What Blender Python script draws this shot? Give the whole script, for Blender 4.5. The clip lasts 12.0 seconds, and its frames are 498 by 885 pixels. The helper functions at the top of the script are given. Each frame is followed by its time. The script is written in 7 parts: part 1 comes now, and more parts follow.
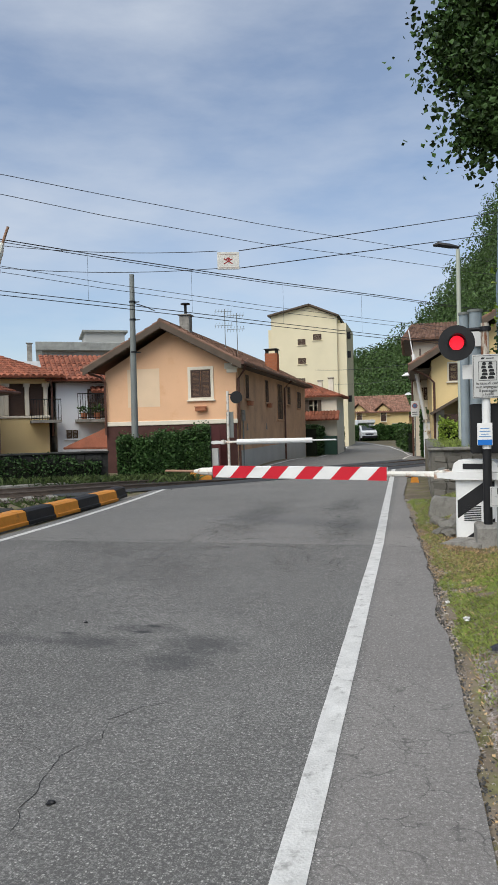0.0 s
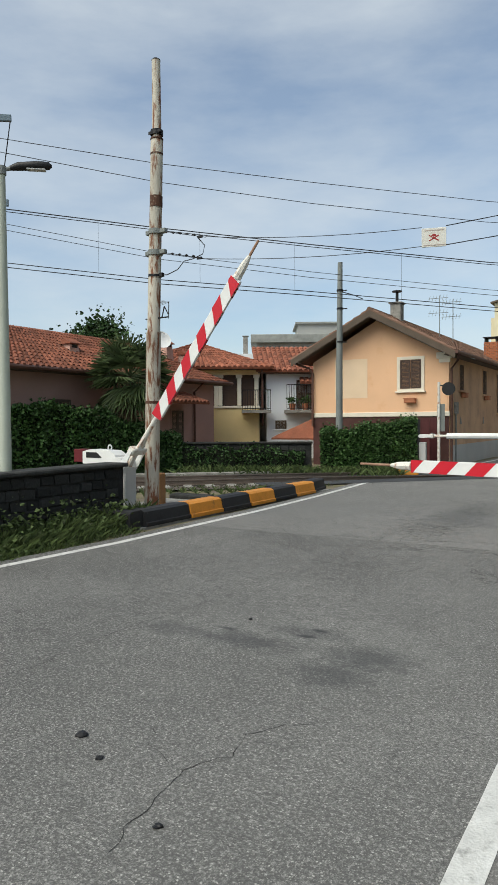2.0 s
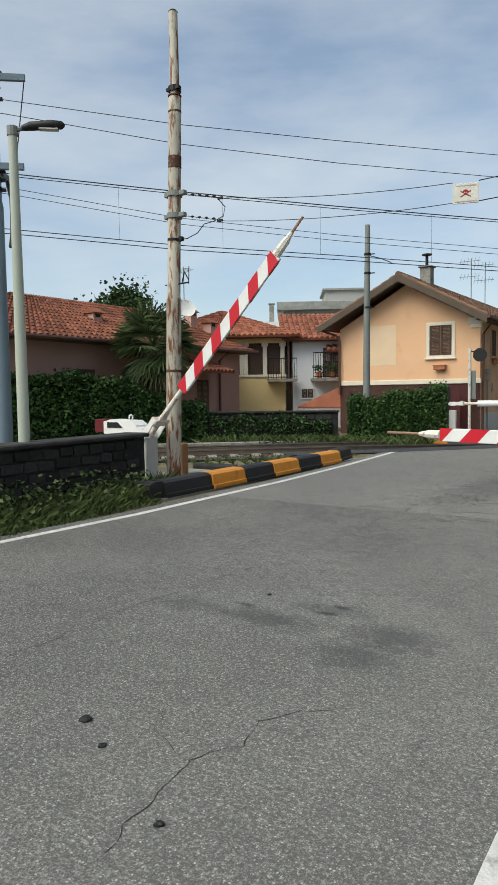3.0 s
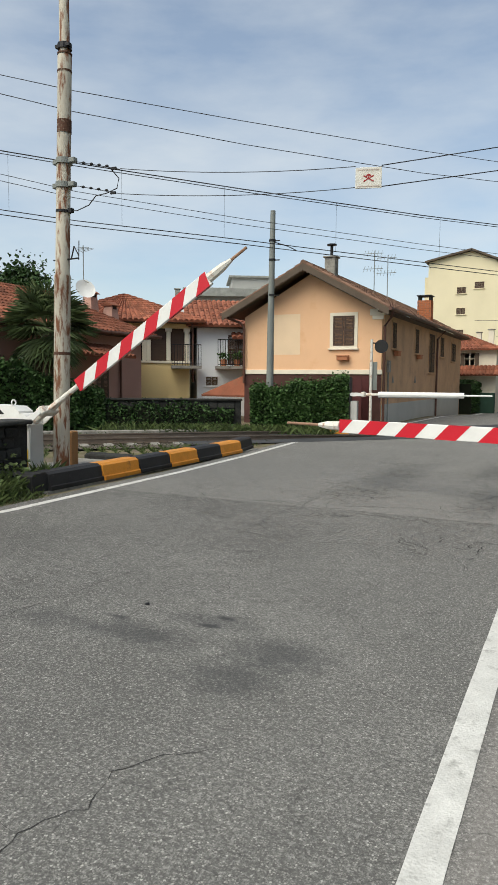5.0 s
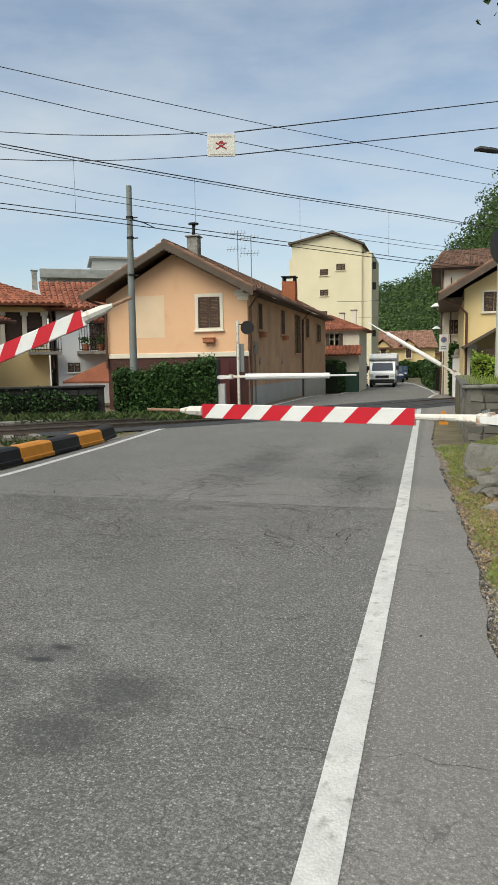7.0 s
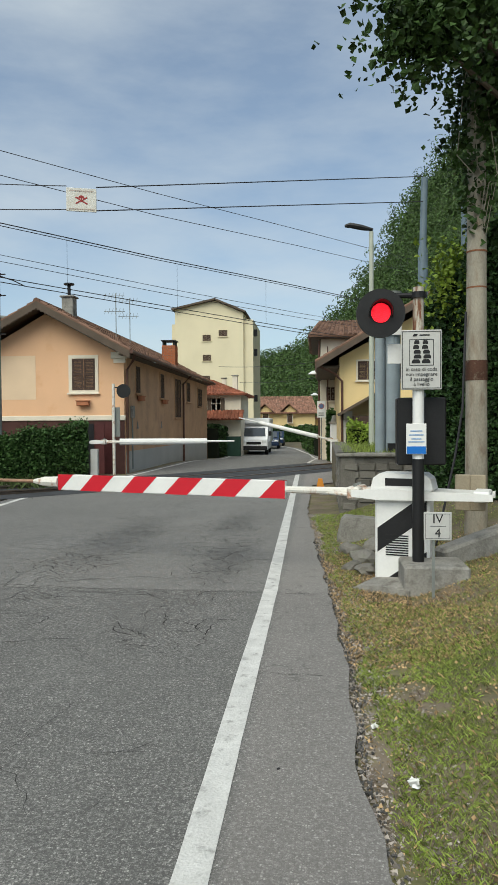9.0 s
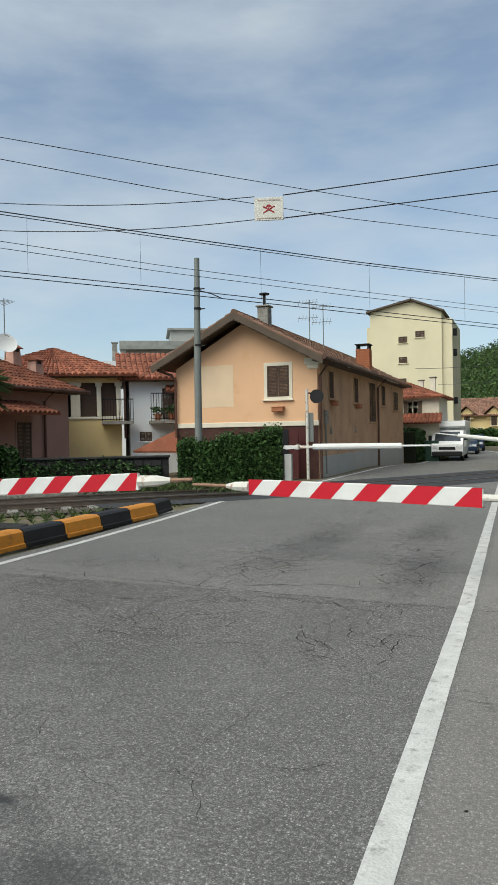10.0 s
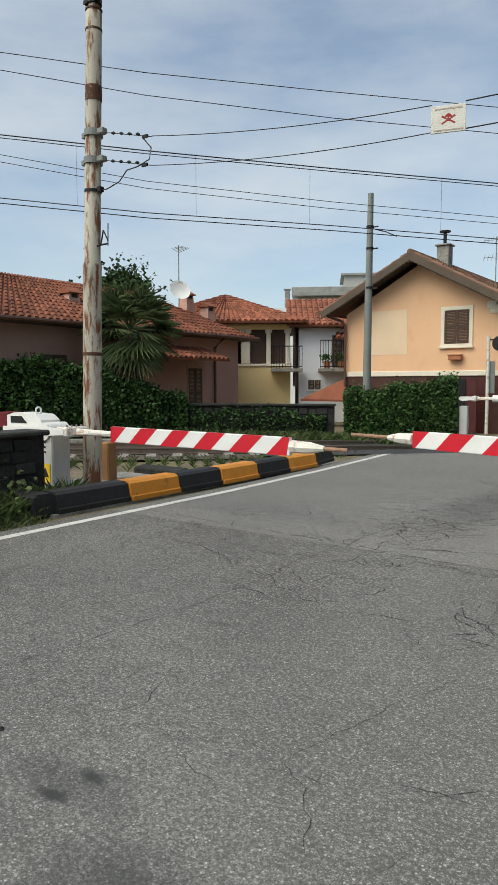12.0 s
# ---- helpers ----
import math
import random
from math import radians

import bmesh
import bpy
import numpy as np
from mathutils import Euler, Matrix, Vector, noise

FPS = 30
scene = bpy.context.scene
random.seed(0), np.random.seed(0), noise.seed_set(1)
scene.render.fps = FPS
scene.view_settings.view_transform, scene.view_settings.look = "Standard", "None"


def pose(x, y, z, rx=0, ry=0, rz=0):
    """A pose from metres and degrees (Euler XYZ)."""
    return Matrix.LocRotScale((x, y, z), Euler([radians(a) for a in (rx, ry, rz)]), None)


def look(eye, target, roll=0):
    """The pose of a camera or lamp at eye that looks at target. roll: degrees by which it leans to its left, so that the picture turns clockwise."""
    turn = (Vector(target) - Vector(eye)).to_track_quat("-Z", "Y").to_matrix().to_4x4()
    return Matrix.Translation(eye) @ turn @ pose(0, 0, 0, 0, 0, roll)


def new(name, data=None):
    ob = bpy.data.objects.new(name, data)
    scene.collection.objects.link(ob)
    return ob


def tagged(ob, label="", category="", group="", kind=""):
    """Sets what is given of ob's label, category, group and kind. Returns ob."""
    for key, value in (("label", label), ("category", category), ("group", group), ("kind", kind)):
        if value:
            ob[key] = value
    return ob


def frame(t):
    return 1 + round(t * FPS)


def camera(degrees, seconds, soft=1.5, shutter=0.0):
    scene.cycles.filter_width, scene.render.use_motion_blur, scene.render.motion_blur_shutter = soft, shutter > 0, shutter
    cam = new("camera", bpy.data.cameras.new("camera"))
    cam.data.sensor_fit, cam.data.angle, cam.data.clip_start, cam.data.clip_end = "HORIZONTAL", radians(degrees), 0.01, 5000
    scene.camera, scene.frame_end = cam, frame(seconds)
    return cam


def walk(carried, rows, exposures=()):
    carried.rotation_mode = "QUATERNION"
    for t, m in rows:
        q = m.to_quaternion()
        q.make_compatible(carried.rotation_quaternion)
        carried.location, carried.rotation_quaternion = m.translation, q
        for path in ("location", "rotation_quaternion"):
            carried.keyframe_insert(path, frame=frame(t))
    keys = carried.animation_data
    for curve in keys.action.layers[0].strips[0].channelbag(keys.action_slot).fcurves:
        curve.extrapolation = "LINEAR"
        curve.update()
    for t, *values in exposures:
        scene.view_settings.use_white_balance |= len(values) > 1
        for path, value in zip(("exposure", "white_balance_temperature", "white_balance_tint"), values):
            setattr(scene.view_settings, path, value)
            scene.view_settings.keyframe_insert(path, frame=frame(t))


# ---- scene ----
cam = camera(39.8, 12.0, 1.1)
PATH = [
    (0, (0.554, -4.882, 1.718), (0.094, -2.936, 1.671), -1.5),
    (0.1, (0.556, -4.85, 1.708), (-0.089, -2.957, 1.68), -1.6),
    (0.5, (0.575, -4.66, 1.674), (-0.409, -2.921, 1.604), -1.2),
    (1, (0.672, -4.512, 1.678), (-0.428, -2.842, 1.639), -0.3),
    (1.5, (0.721, -4.4, 1.663), (-0.337, -2.705, 1.582), -0.5),
    (2, (0.675, -4.249, 1.672), (-0.356, -2.536, 1.614), -0.4),
    (2.5, (0.626, -4.112, 1.665), (-0.458, -2.434, 1.56), -0.6),
    (2.7, (0.609, -4.052, 1.652), (-0.494, -2.389, 1.526), -0.7),
    (4.3, (0.548, -3.534, 1.648), (-0.471, -1.824, 1.461), -1.3),
    (4.5, (0.5, -3.483, 1.655), (-0.503, -1.76, 1.501), -1.0),
    (5, (0.472, -3.376, 1.64), (-0.391, -1.581, 1.458), 0.4),
    (5.5, (0.499, -3.125, 1.64), (-0.032, -1.204, 1.47), -1.2),
    (5.6, (0.502, -3.108, 1.64), (0.065, -1.16, 1.521), -1.7),
    (6, (0.523, -3.022, 1.65), (0.354, -1.038, 1.456), -0.2),
    (6.5, (0.55, -2.989, 1.638), (0.305, -1.014, 1.437), -0.5),
    (6.6, (0.554, -2.97, 1.63), (0.184, -1.01, 1.489), -1.6),
    (7, (0.415, -2.694, 1.621), (-0.107, -0.777, 1.391), -1.0),
    (7.5, (0.551, -2.471, 1.634), (0.371, -0.484, 1.493), -1.7),
    (7.7, (0.57, -2.398, 1.64), (0.437, -0.411, 1.453), -0.2),
    (9.3, (0.538, -1.909, 1.682), (0.293, 0.076, 1.645), -0.8),
    (9.5, (0.536, -1.873, 1.682), (0.215, 0.1, 1.633), -1.6),
    (10, (0.612, -1.784, 1.682), (-0.135, 0.071, 1.651), -1.1),
    (10.5, (0.674, -1.605, 1.683), (-0.475, 0.031, 1.605), -1.8),
    (11, (0.524, -1.476, 1.598), (-0.838, -0.016, 1.474), -2.3),
    (11.5, (0.481, -1.284, 1.595), (-0.887, 0.171, 1.495), -1.3),
    (12, (0.473, -1.091, 1.62), (-0.707, 0.515, 1.449), -0.1),
]
walk(cam, [(t, look(eye, target, roll)) for t, eye, target, roll in PATH], [(0, -0.07, 6150, 9), (0.5, 0.0, 6350, 5), (2.7, 0.02, 6400, 4), (4.5, 0.14, 6600, 5), (6, -0.04, 6600, 5), (7, 0.03, 6550, 4), (9.5, -0.1, 6300, 2), (10.5, -0.04, 6350, 3), (12, 0.03, 6500, 4)])

# ---- sky and light ----
world = bpy.data.worlds.new("sky")
scene.world = world
world.use_nodes = True
wn, wl = world.node_tree.nodes, world.node_tree.links
wn.clear()
w_out, w_bg = wn.new("ShaderNodeOutputWorld"), wn.new("ShaderNodeBackground")
w_sky, w_tex = wn.new("ShaderNodeTexSky"), wn.new("ShaderNodeTexCoord")
w_sky.sky_type, w_sky.sun_disc = "NISHITA", False
SUN_EL, SUN_AZ = radians(50), radians(200)
w_sky.sun_elevation, w_sky.sun_rotation = SUN_EL, SUN_AZ
w_sky.air_density, w_sky.dust_density, w_sky.ozone_density = 1.0, 1.2, 1.5
w_map, w_noise, w_ramp = wn.new("ShaderNodeMapping"), wn.new("ShaderNodeTexNoise"), wn.new("ShaderNodeValToRGB")
w_map.inputs["Scale"].default_value = (1.0, 1.0, 3.2)
w_noise.inputs["Scale"].default_value, w_noise.inputs["Detail"].default_value, w_noise.inputs["Roughness"].default_value = 2.6, 7, 0.55
w_ramp.color_ramp.elements[0].position, w_ramp.color_ramp.elements[1].position = 0.33, 0.76
w_ramp.color_ramp.elements[0].color, w_ramp.color_ramp.elements[1].color = (0.18, 0.18, 0.18, 1), (0.78, 0.78, 0.78, 1)
w_mix = wn.new("ShaderNodeMixRGB")
w_mix.inputs[2].default_value = (5.3, 5.5, 5.8, 1)
wl.new(w_tex.outputs["Generated"], w_map.inputs["Vector"])
wl.new(w_map.outputs["Vector"], w_noise.inputs["Vector"])
wl.new(w_noise.outputs["Fac"], w_ramp.inputs["Fac"])
wl.new(w_ramp.outputs["Color"], w_mix.inputs["Fac"])
wl.new(w_sky.outputs["Color"], w_mix.inputs[1])
wl.new(w_mix.outputs["Color"], w_bg.inputs["Color"])
wl.new(w_bg.outputs["Background"], w_out.inputs["Surface"])
w_bg.inputs["Strength"].default_value = 0.142
sun = new("sun", bpy.data.lights.new("sun", "SUN"))
sun.data.energy, sun.data.angle, sun.data.color = 3.3, radians(55), (1.0, 0.92, 0.79)
sun.matrix_world = look((0, 0, 60), Vector((0, 0, 60)) - Vector((math.sin(SUN_AZ) * math.cos(SUN_EL), math.cos(SUN_AZ) * math.cos(SUN_EL), math.sin(SUN_EL))))
scene.view_settings.exposure = 0.0


# ---- materials ----
MATS = {}


def mat(name, color, rough=0.8, var=0.25, scale=3.0, fine=60.0, bump=0.15, metal=0.0, tint=None, tint_at=(0.55, 0.75), spec=0.3, island=0.0, rnd=0.0, stretch=(1, 1, 1)):
    """A surface with broad stains, fine grain and relief; tint: a second colour in patches."""
    if name in MATS:
        return MATS[name]
    m = bpy.data.materials.new(name)
    m.use_nodes = True
    n, l = m.node_tree.nodes, m.node_tree.links
    b = n["Principled BSDF"]
    b.inputs["Roughness"].default_value, b.inputs["Metallic"].default_value = rough, metal
    b.inputs["Specular IOR Level"].default_value = spec
    tc, mp = n.new("ShaderNodeTexCoord"), n.new("ShaderNodeMapping")
    mp.inputs["Scale"].default_value = stretch
    l.new(tc.outputs["Object"], mp.inputs["Vector"])
    big, small = n.new("ShaderNodeTexNoise"), n.new("ShaderNodeTexNoise")
    for nd, s, d in ((big, scale, 6), (small, fine, 4)):
        nd.inputs["Scale"].default_value, nd.inputs["Detail"].default_value = s, d
        l.new(mp.outputs["Vector"], nd.inputs["Vector"])
    add = n.new("ShaderNodeMath")
    add.operation = "MULTIPLY_ADD"
    l.new(small.outputs["Fac"], add.inputs[0])
    add.inputs[1].default_value = 0.6
    l.new(big.outputs["Fac"], add.inputs[2])
    rng = n.new("ShaderNodeMapRange")
    rng.inputs["From Min"].default_value, rng.inputs["From Max"].default_value = 0.5, 1.1
    rng.inputs["To Min"].default_value, rng.inputs["To Max"].default_value = 1 - var, 1 + var
    l.new(add.outputs[0], rng.inputs["Value"])
    last = rng.outputs[0]
    for kind, amount in (("island", island), ("rnd", rnd)):
        if amount:
            src = n.new("ShaderNodeNewGeometry").outputs["Random Per Island"] if kind == "island" else n.new("ShaderNodeObjectInfo").outputs["Random"]
            r2, mul = n.new("ShaderNodeMapRange"), n.new("ShaderNodeMath")
            r2.inputs["To Min"].default_value, r2.inputs["To Max"].default_value = 1 - amount, 1 + amount
            mul.operation = "MULTIPLY"
            l.new(src, r2.inputs["Value"])
            l.new(r2.outputs[0], mul.inputs[0])
            l.new(last, mul.inputs[1])
            last = mul.outputs[0]
    hsv = n.new("ShaderNodeHueSaturation")
    hsv.inputs["Color"].default_value = (*color, 1)
    l.new(last, hsv.inputs["Value"])
    if tint:
        t_n, t_r, t_m = n.new("ShaderNodeTexNoise"), n.new("ShaderNodeValToRGB"), n.new("ShaderNodeMixRGB")
        t_n.inputs["Scale"].default_value, t_n.inputs["Detail"].default_value, t_n.inputs["Roughness"].default_value = scale * 1.7, 8, 0.65
        t_r.color_ramp.elements[0].position, t_r.color_ramp.elements[1].position = tint_at
        l.new(mp.outputs["Vector"], t_n.inputs["Vector"])
        l.new(t_n.outputs["Fac"], t_r.inputs["Fac"])
        l.new(t_r.outputs["Color"], t_m.inputs["Fac"])
        t_m.inputs[1].default_value, t_m.inputs[2].default_value = (*color, 1), (*tint, 1)
        l.new(t_m.outputs["Color"], hsv.inputs["Color"])
    l.new(hsv.outputs["Color"], b.inputs["Base Color"])
    if bump:
        bp = n.new("ShaderNodeBump")
        bp.inputs["Strength"].default_value, bp.inputs["Distance"].default_value = bump, 0.02
        l.new(add.outputs[0], bp.inputs["Height"])
        l.new(bp.outputs["Normal"], b.inputs["Normal"])
    MATS[name] = m
    return m


def glow(name, color, strength):
    m = mat(name, color, 0.4, 0.1)
    b = m.node_tree.nodes["Principled BSDF"]
    b.inputs["Emission Color"].default_value, b.inputs["Emission Strength"].default_value = (*color, 1), strength
    return m


def leaf_mat(name, color, var=0.35):
    m = mat(name, color, 0.55, 0.25, 2.0, 30, 0.0, island=var, spec=0.25)
    m.node_tree.nodes["Principled BSDF"].inputs["Subsurface Weight"].default_value = 0.0
    return m


def asphalt_mat():
    """Worn grey asphalt: bright stone chips, broad patches, thin cracks and oil stains near the middle."""
    m = mat("asphalt", (0.142, 0.139, 0.133), 0.9, 0.4, 0.5, 60, 0.35, tint=(0.2, 0.196, 0.186), tint_at=(0.42, 0.7), spec=0.25)
    n, l = m.node_tree.nodes, m.node_tree.links
    b = n["Principled BSDF"]
    src = b.inputs["Base Color"].links[0].from_socket
    tc = n.new("ShaderNodeTexCoord")

    def layer(fac, color, src):
        mx = n.new("ShaderNodeMixRGB")
        mx.inputs[2].default_value = (*color, 1)
        l.new(fac, mx.inputs["Fac"])
        l.new(src, mx.inputs[1])
        return mx.outputs["Color"]

    def ramp(value, a, bb, lo=0.0, hi=1.0):
        r = n.new("ShaderNodeMapRange")
        r.inputs["From Min"].default_value, r.inputs["From Max"].default_value = a, bb
        r.inputs["To Min"].default_value, r.inputs["To Max"].default_value = lo, hi
        l.new(value, r.inputs["Value"])
        return r.outputs[0]

    chips = n.new("ShaderNodeTexVoronoi")
    chips.voronoi_dimensions = "2D"
    chips.inputs["Scale"].default_value = 105
    l.new(tc.outputs["Object"], chips.inputs["Vector"])
    pick = n.new("ShaderNodeSeparateColor")
    l.new(chips.outputs["Color"], pick.inputs["Color"])
    chip = n.new("ShaderNodeMath")
    chip.operation = "MULTIPLY"
    l.new(ramp(chips.outputs["Distance"], 0.46, 0.2), chip.inputs[0])
    l.new(ramp(pick.outputs["Red"], 0.5, 0.95, 0, 0.95), chip.inputs[1])
    src = layer(chip.outputs[0], (0.46, 0.445, 0.41), src)
    grit = n.new("ShaderNodeTexNoise")
    grit.inputs["Scale"].default_value, grit.inputs["Detail"].default_value, grit.inputs["Roughness"].default_value = 105, 4, 0.8
    l.new(tc.outputs["Object"], grit.inputs["Vector"])
    src = layer(ramp(grit.outputs["Fac"], 0.54, 0.4, 0, 0.9), (0.03, 0.03, 0.029), src)
    # a few larger, paler stones polished by the wheels
    stones = n.new("ShaderNodeTexVoronoi")
    stones.voronoi_dimensions = "2D"
    stones.inputs["Scale"].default_value = 62
    l.new(tc.outputs["Object"], stones.inputs["Vector"])
    which = n.new("ShaderNodeSeparateColor")
    l.new(stones.outputs["Color"], which.inputs["Color"])
    stone = n.new("ShaderNodeMath")
    stone.operation = "MULTIPLY"
    l.new(ramp(stones.outputs["Distance"], 0.36, 0.2), stone.inputs[0])
    l.new(ramp(which.outputs["Green"], 0.8, 0.97, 0, 0.9), stone.inputs[1])
    src = layer(stone.outputs[0], (0.55, 0.54, 0.5), src)
    # uneven wear where the binder shows between the stones
    mottle = n.new("ShaderNodeTexNoise")
    mottle.inputs["Scale"].default_value, mottle.inputs["Detail"].default_value, mottle.inputs["Roughness"].default_value = 9, 9, 0.82
    l.new(tc.outputs["Object"], mottle.inputs["Vector"])
    src = layer(ramp(mottle.outputs["Fac"], 0.5, 0.62, 0, 0.5), (0.06, 0.059, 0.056), src)
    src = layer(ramp(mottle.outputs["Fac"], 0.46, 0.34, 0, 0.35), (0.33, 0.325, 0.305), src)
    coarse = n.new("ShaderNodeTexNoise")
    coarse.inputs["Scale"].default_value, coarse.inputs["Detail"].default_value, coarse.inputs["Roughness"].default_value = 46, 8, 0.8
    l.new(tc.outputs["Object"], coarse.inputs["Vector"])
    src = layer(ramp(coarse.outputs["Fac"], 0.53, 0.42, 0, 0.72), (0.05, 0.05, 0.048), src)
    src = layer(ramp(coarse.outputs["Fac"], 0.52, 0.62, 0, 0.5), (0.38, 0.375, 0.36), src)
    # a later, paler surface course from the joint before the crossing on
    split = n.new("ShaderNodeSeparateXYZ")
    l.new(tc.outputs["Object"], split.inputs["Vector"])
    src = layer(ramp(split.outputs["Y"], 4.88, 4.94, 0, 0.28), (0.27, 0.265, 0.25), src)
    # paler across the lane from left to right, and again on the shoulder
    src = layer(ramp(split.outputs["X"], -4.0, -0.6, 0, 0.16), (0.27, 0.265, 0.25), src)
    src = layer(ramp(split.outputs["X"], 0.12, 0.2, 0, 0.28), (0.33, 0.3, 0.28), src)
    warp = n.new("ShaderNodeTexNoise")
    warp.inputs["Scale"].default_value, warp.inputs["Detail"].default_value = 2.6, 9
    l.new(tc.outputs["Object"], warp.inputs["Vector"])
    shift = n.new("ShaderNodeMixRGB")
    shift.blend_type, shift.inputs["Fac"].default_value = "ADD", 0.55
    l.new(tc.outputs["Object"], shift.inputs[1])
    l.new(warp.outputs["Color"], shift.inputs[2])
    crack = n.new("ShaderNodeTexVoronoi")
    crack.feature = "DISTANCE_TO_EDGE"
    crack.inputs["Scale"].default_value = 1.1
    l.new(shift.outputs["Color"], crack.inputs["Vector"])
    where = n.new("ShaderNodeTexNoise")
    where.inputs["Scale"].default_value, where.inputs["Detail"].default_value = 0.5, 3
    l.new(tc.outputs["Object"], where.inputs["Vector"])
    cm = n.new("ShaderNodeMath")
    cm.operation = "MULTIPLY"
    l.new(ramp(crack.outputs["Distance"], 0.009, 0.002), cm.inputs[0])
    l.new(ramp(where.outputs["Fac"], 0.47, 0.62, 0, 0.3), cm.inputs[1])
    src = layer(cm.outputs[0], (0.035, 0.035, 0.035), src)
    fine_crack = n.new("ShaderNodeTexVoronoi")
    fine_crack.feature = "DISTANCE_TO_EDGE"
    fine_crack.inputs["Scale"].default_value = 3.6
    l.new(shift.outputs["Color"], fine_crack.inputs["Vector"])
    fm = n.new("ShaderNodeMath")
    fm.operation = "MULTIPLY"
    broken = n.new("ShaderNodeTexNoise")
    broken.inputs["Scale"].default_value, broken.inputs["Detail"].default_value = 5.5, 5
    l.new(tc.outputs["Object"], broken.inputs["Vector"])
    gap = n.new("ShaderNodeMath")
    gap.operation = "MULTIPLY"
    l.new(ramp(fine_crack.outputs["Distance"], 0.026, 0.006), gap.inputs[0])
    l.new(ramp(broken.outputs["Fac"], 0.46, 0.56), gap.inputs[1])
    l.new(gap.outputs[0], fm.inputs[0])
    worn = n.new("ShaderNodeTexNoise")
    worn.inputs["Scale"].default_value, worn.inputs["Detail"].default_value = 0.32, 4
    l.new(tc.outputs["Object"], worn.inputs["Vector"])
    l.new(ramp(worn.outputs["Fac"], 0.44, 0.62, 0, 0.55), fm.inputs[1])
    src = layer(fm.outputs[0], (0.05, 0.05, 0.048), src)
    # oil stains of the traffic lane, in a few ragged blots
    for x, y, rx, ry, amount in ((-2.05, 0.22, 0.6, 0.26, 0.62), (-2.75, 0.2, 0.45, 0.24, 0.45), (-1.75, 0.62, 0.5, 0.2, 0.45), (-1.08, 0.3, 0.45, 0.34, 0.62), (-1.2, -0.12, 0.4, 0.36, 0.55), (-0.55, 6.6, 0.5, 2.2, 0.36), (-0.85, 9.6, 0.5, 2.0, 0.36), (-2.35, 8.2, 0.6, 3.0, 0.3), (-1.66, 0.71, 0.12, 0.055, 0.95), (-1.7, 0.54, 0.13, 0.05, 0.95), (-2.35, 0.42, 0.16, 0.05, 0.8)):
        mp = n.new("ShaderNodeMapping")
        mp.vector_type = "POINT"
        mp.inputs["Location"].default_value = (-x / rx, -y / ry, 0)
        mp.inputs["Scale"].default_value = (1 / rx, 1 / ry, 0)
        l.new(tc.outputs["Object"], mp.inputs["Vector"])
        ln = n.new("ShaderNodeVectorMath")
        ln.operation = "LENGTH"
        l.new(mp.outputs["Vector"], ln.inputs[0])
        wob = n.new("ShaderNodeTexNoise")
        wob.inputs["Scale"].default_value, wob.inputs["Detail"].default_value, wob.inputs["Roughness"].default_value = 7.0, 10, 0.72
        l.new(tc.outputs["Object"], wob.inputs["Vector"])
        s = n.new("ShaderNodeMath")
        s.operation = "MULTIPLY_ADD"
        l.new(wob.outputs["Fac"], s.inputs[0])
        s.inputs[1].default_value = 1.6
        l.new(ln.outputs["Value"], s.inputs[2])
        src = layer(ramp(s.outputs[0], 1.7, 1.05, 0, amount), (0.045, 0.046, 0.048), src)
    l.new(src, b.inputs["Base Color"])
    return m


ASPHALT = asphalt_mat()
DARK_ASPHALT = mat("dark_asphalt", (0.05, 0.052, 0.056), 0.85, 0.25, 1.2, 80, 0.3)
PAINT_LINE = mat("road_paint", (0.58, 0.575, 0.55), 0.7, 0.2, 5, 80, 0.4, tint=(0.27, 0.265, 0.25), tint_at=(0.55, 0.7))
SOIL = mat("soil", (0.16, 0.13, 0.095), 0.95, 0.45, 1.5, 25, 0.8, tint=(0.14, 0.135, 0.06), tint_at=(0.45, 0.6))
GRAVEL = mat("gravel", (0.1, 0.085, 0.07), 0.95, 0.4, 2, 35, 0.8, island=0.35)
STONE = mat("stone", (0.17, 0.16, 0.14), 0.9, 0.3, 3, 40, 0.6, island=0.35, rnd=0.3, tint=(0.1, 0.11, 0.07))
DARK_STONE = mat("dark_stone", (0.032, 0.032, 0.03), 0.95, 0.5, 4, 30, 0.9, rnd=0.35, tint=(0.02, 0.02, 0.018))
CONCRETE = mat("concrete", (0.27, 0.26, 0.235), 0.9, 0.35, 3.5, 45, 0.6, tint=(0.14, 0.13, 0.115), tint_at=(0.5, 0.68))
WHITE = mat("white_paint", (0.76, 0.76, 0.74), 0.45, 0.06, 3, 40, 0.05, tint=(0.6, 0.58, 0.54), tint_at=(0.62, 0.8))
DIRTY_WHITE = mat("worn_white_paint", (0.68, 0.66, 0.6), 0.5, 0.12, 4, 40, 0.1, tint=(0.36, 0.17, 0.08), tint_at=(0.52, 0.68))
RED = mat("red_foil", (0.55, 0.02, 0.035), 0.35, 0.05, 3, 60, 0.02)
BLACK = mat("black_paint", (0.015, 0.015, 0.016), 0.5, 0.2, 5, 40, 0.1)
DRY_VINE = mat("dry_vine", (0.26, 0.23, 0.18), 0.9, 0.2)
DARK_PLASTIC = mat("dark_plastic_film", (0.028, 0.03, 0.042), 0.45, 0.3, 9, 60, 0.2)
CHIPPINGS = mat("stone_chippings", (0.34, 0.315, 0.3), 0.9, 0.5, 9, 60, 0.2, tint=(0.2, 0.155, 0.14), tint_at=(0.42, 0.58), island=0.4)
RUST = mat("rust", (0.24, 0.1, 0.05), 0.85, 0.3, 5, 50, 0.4)
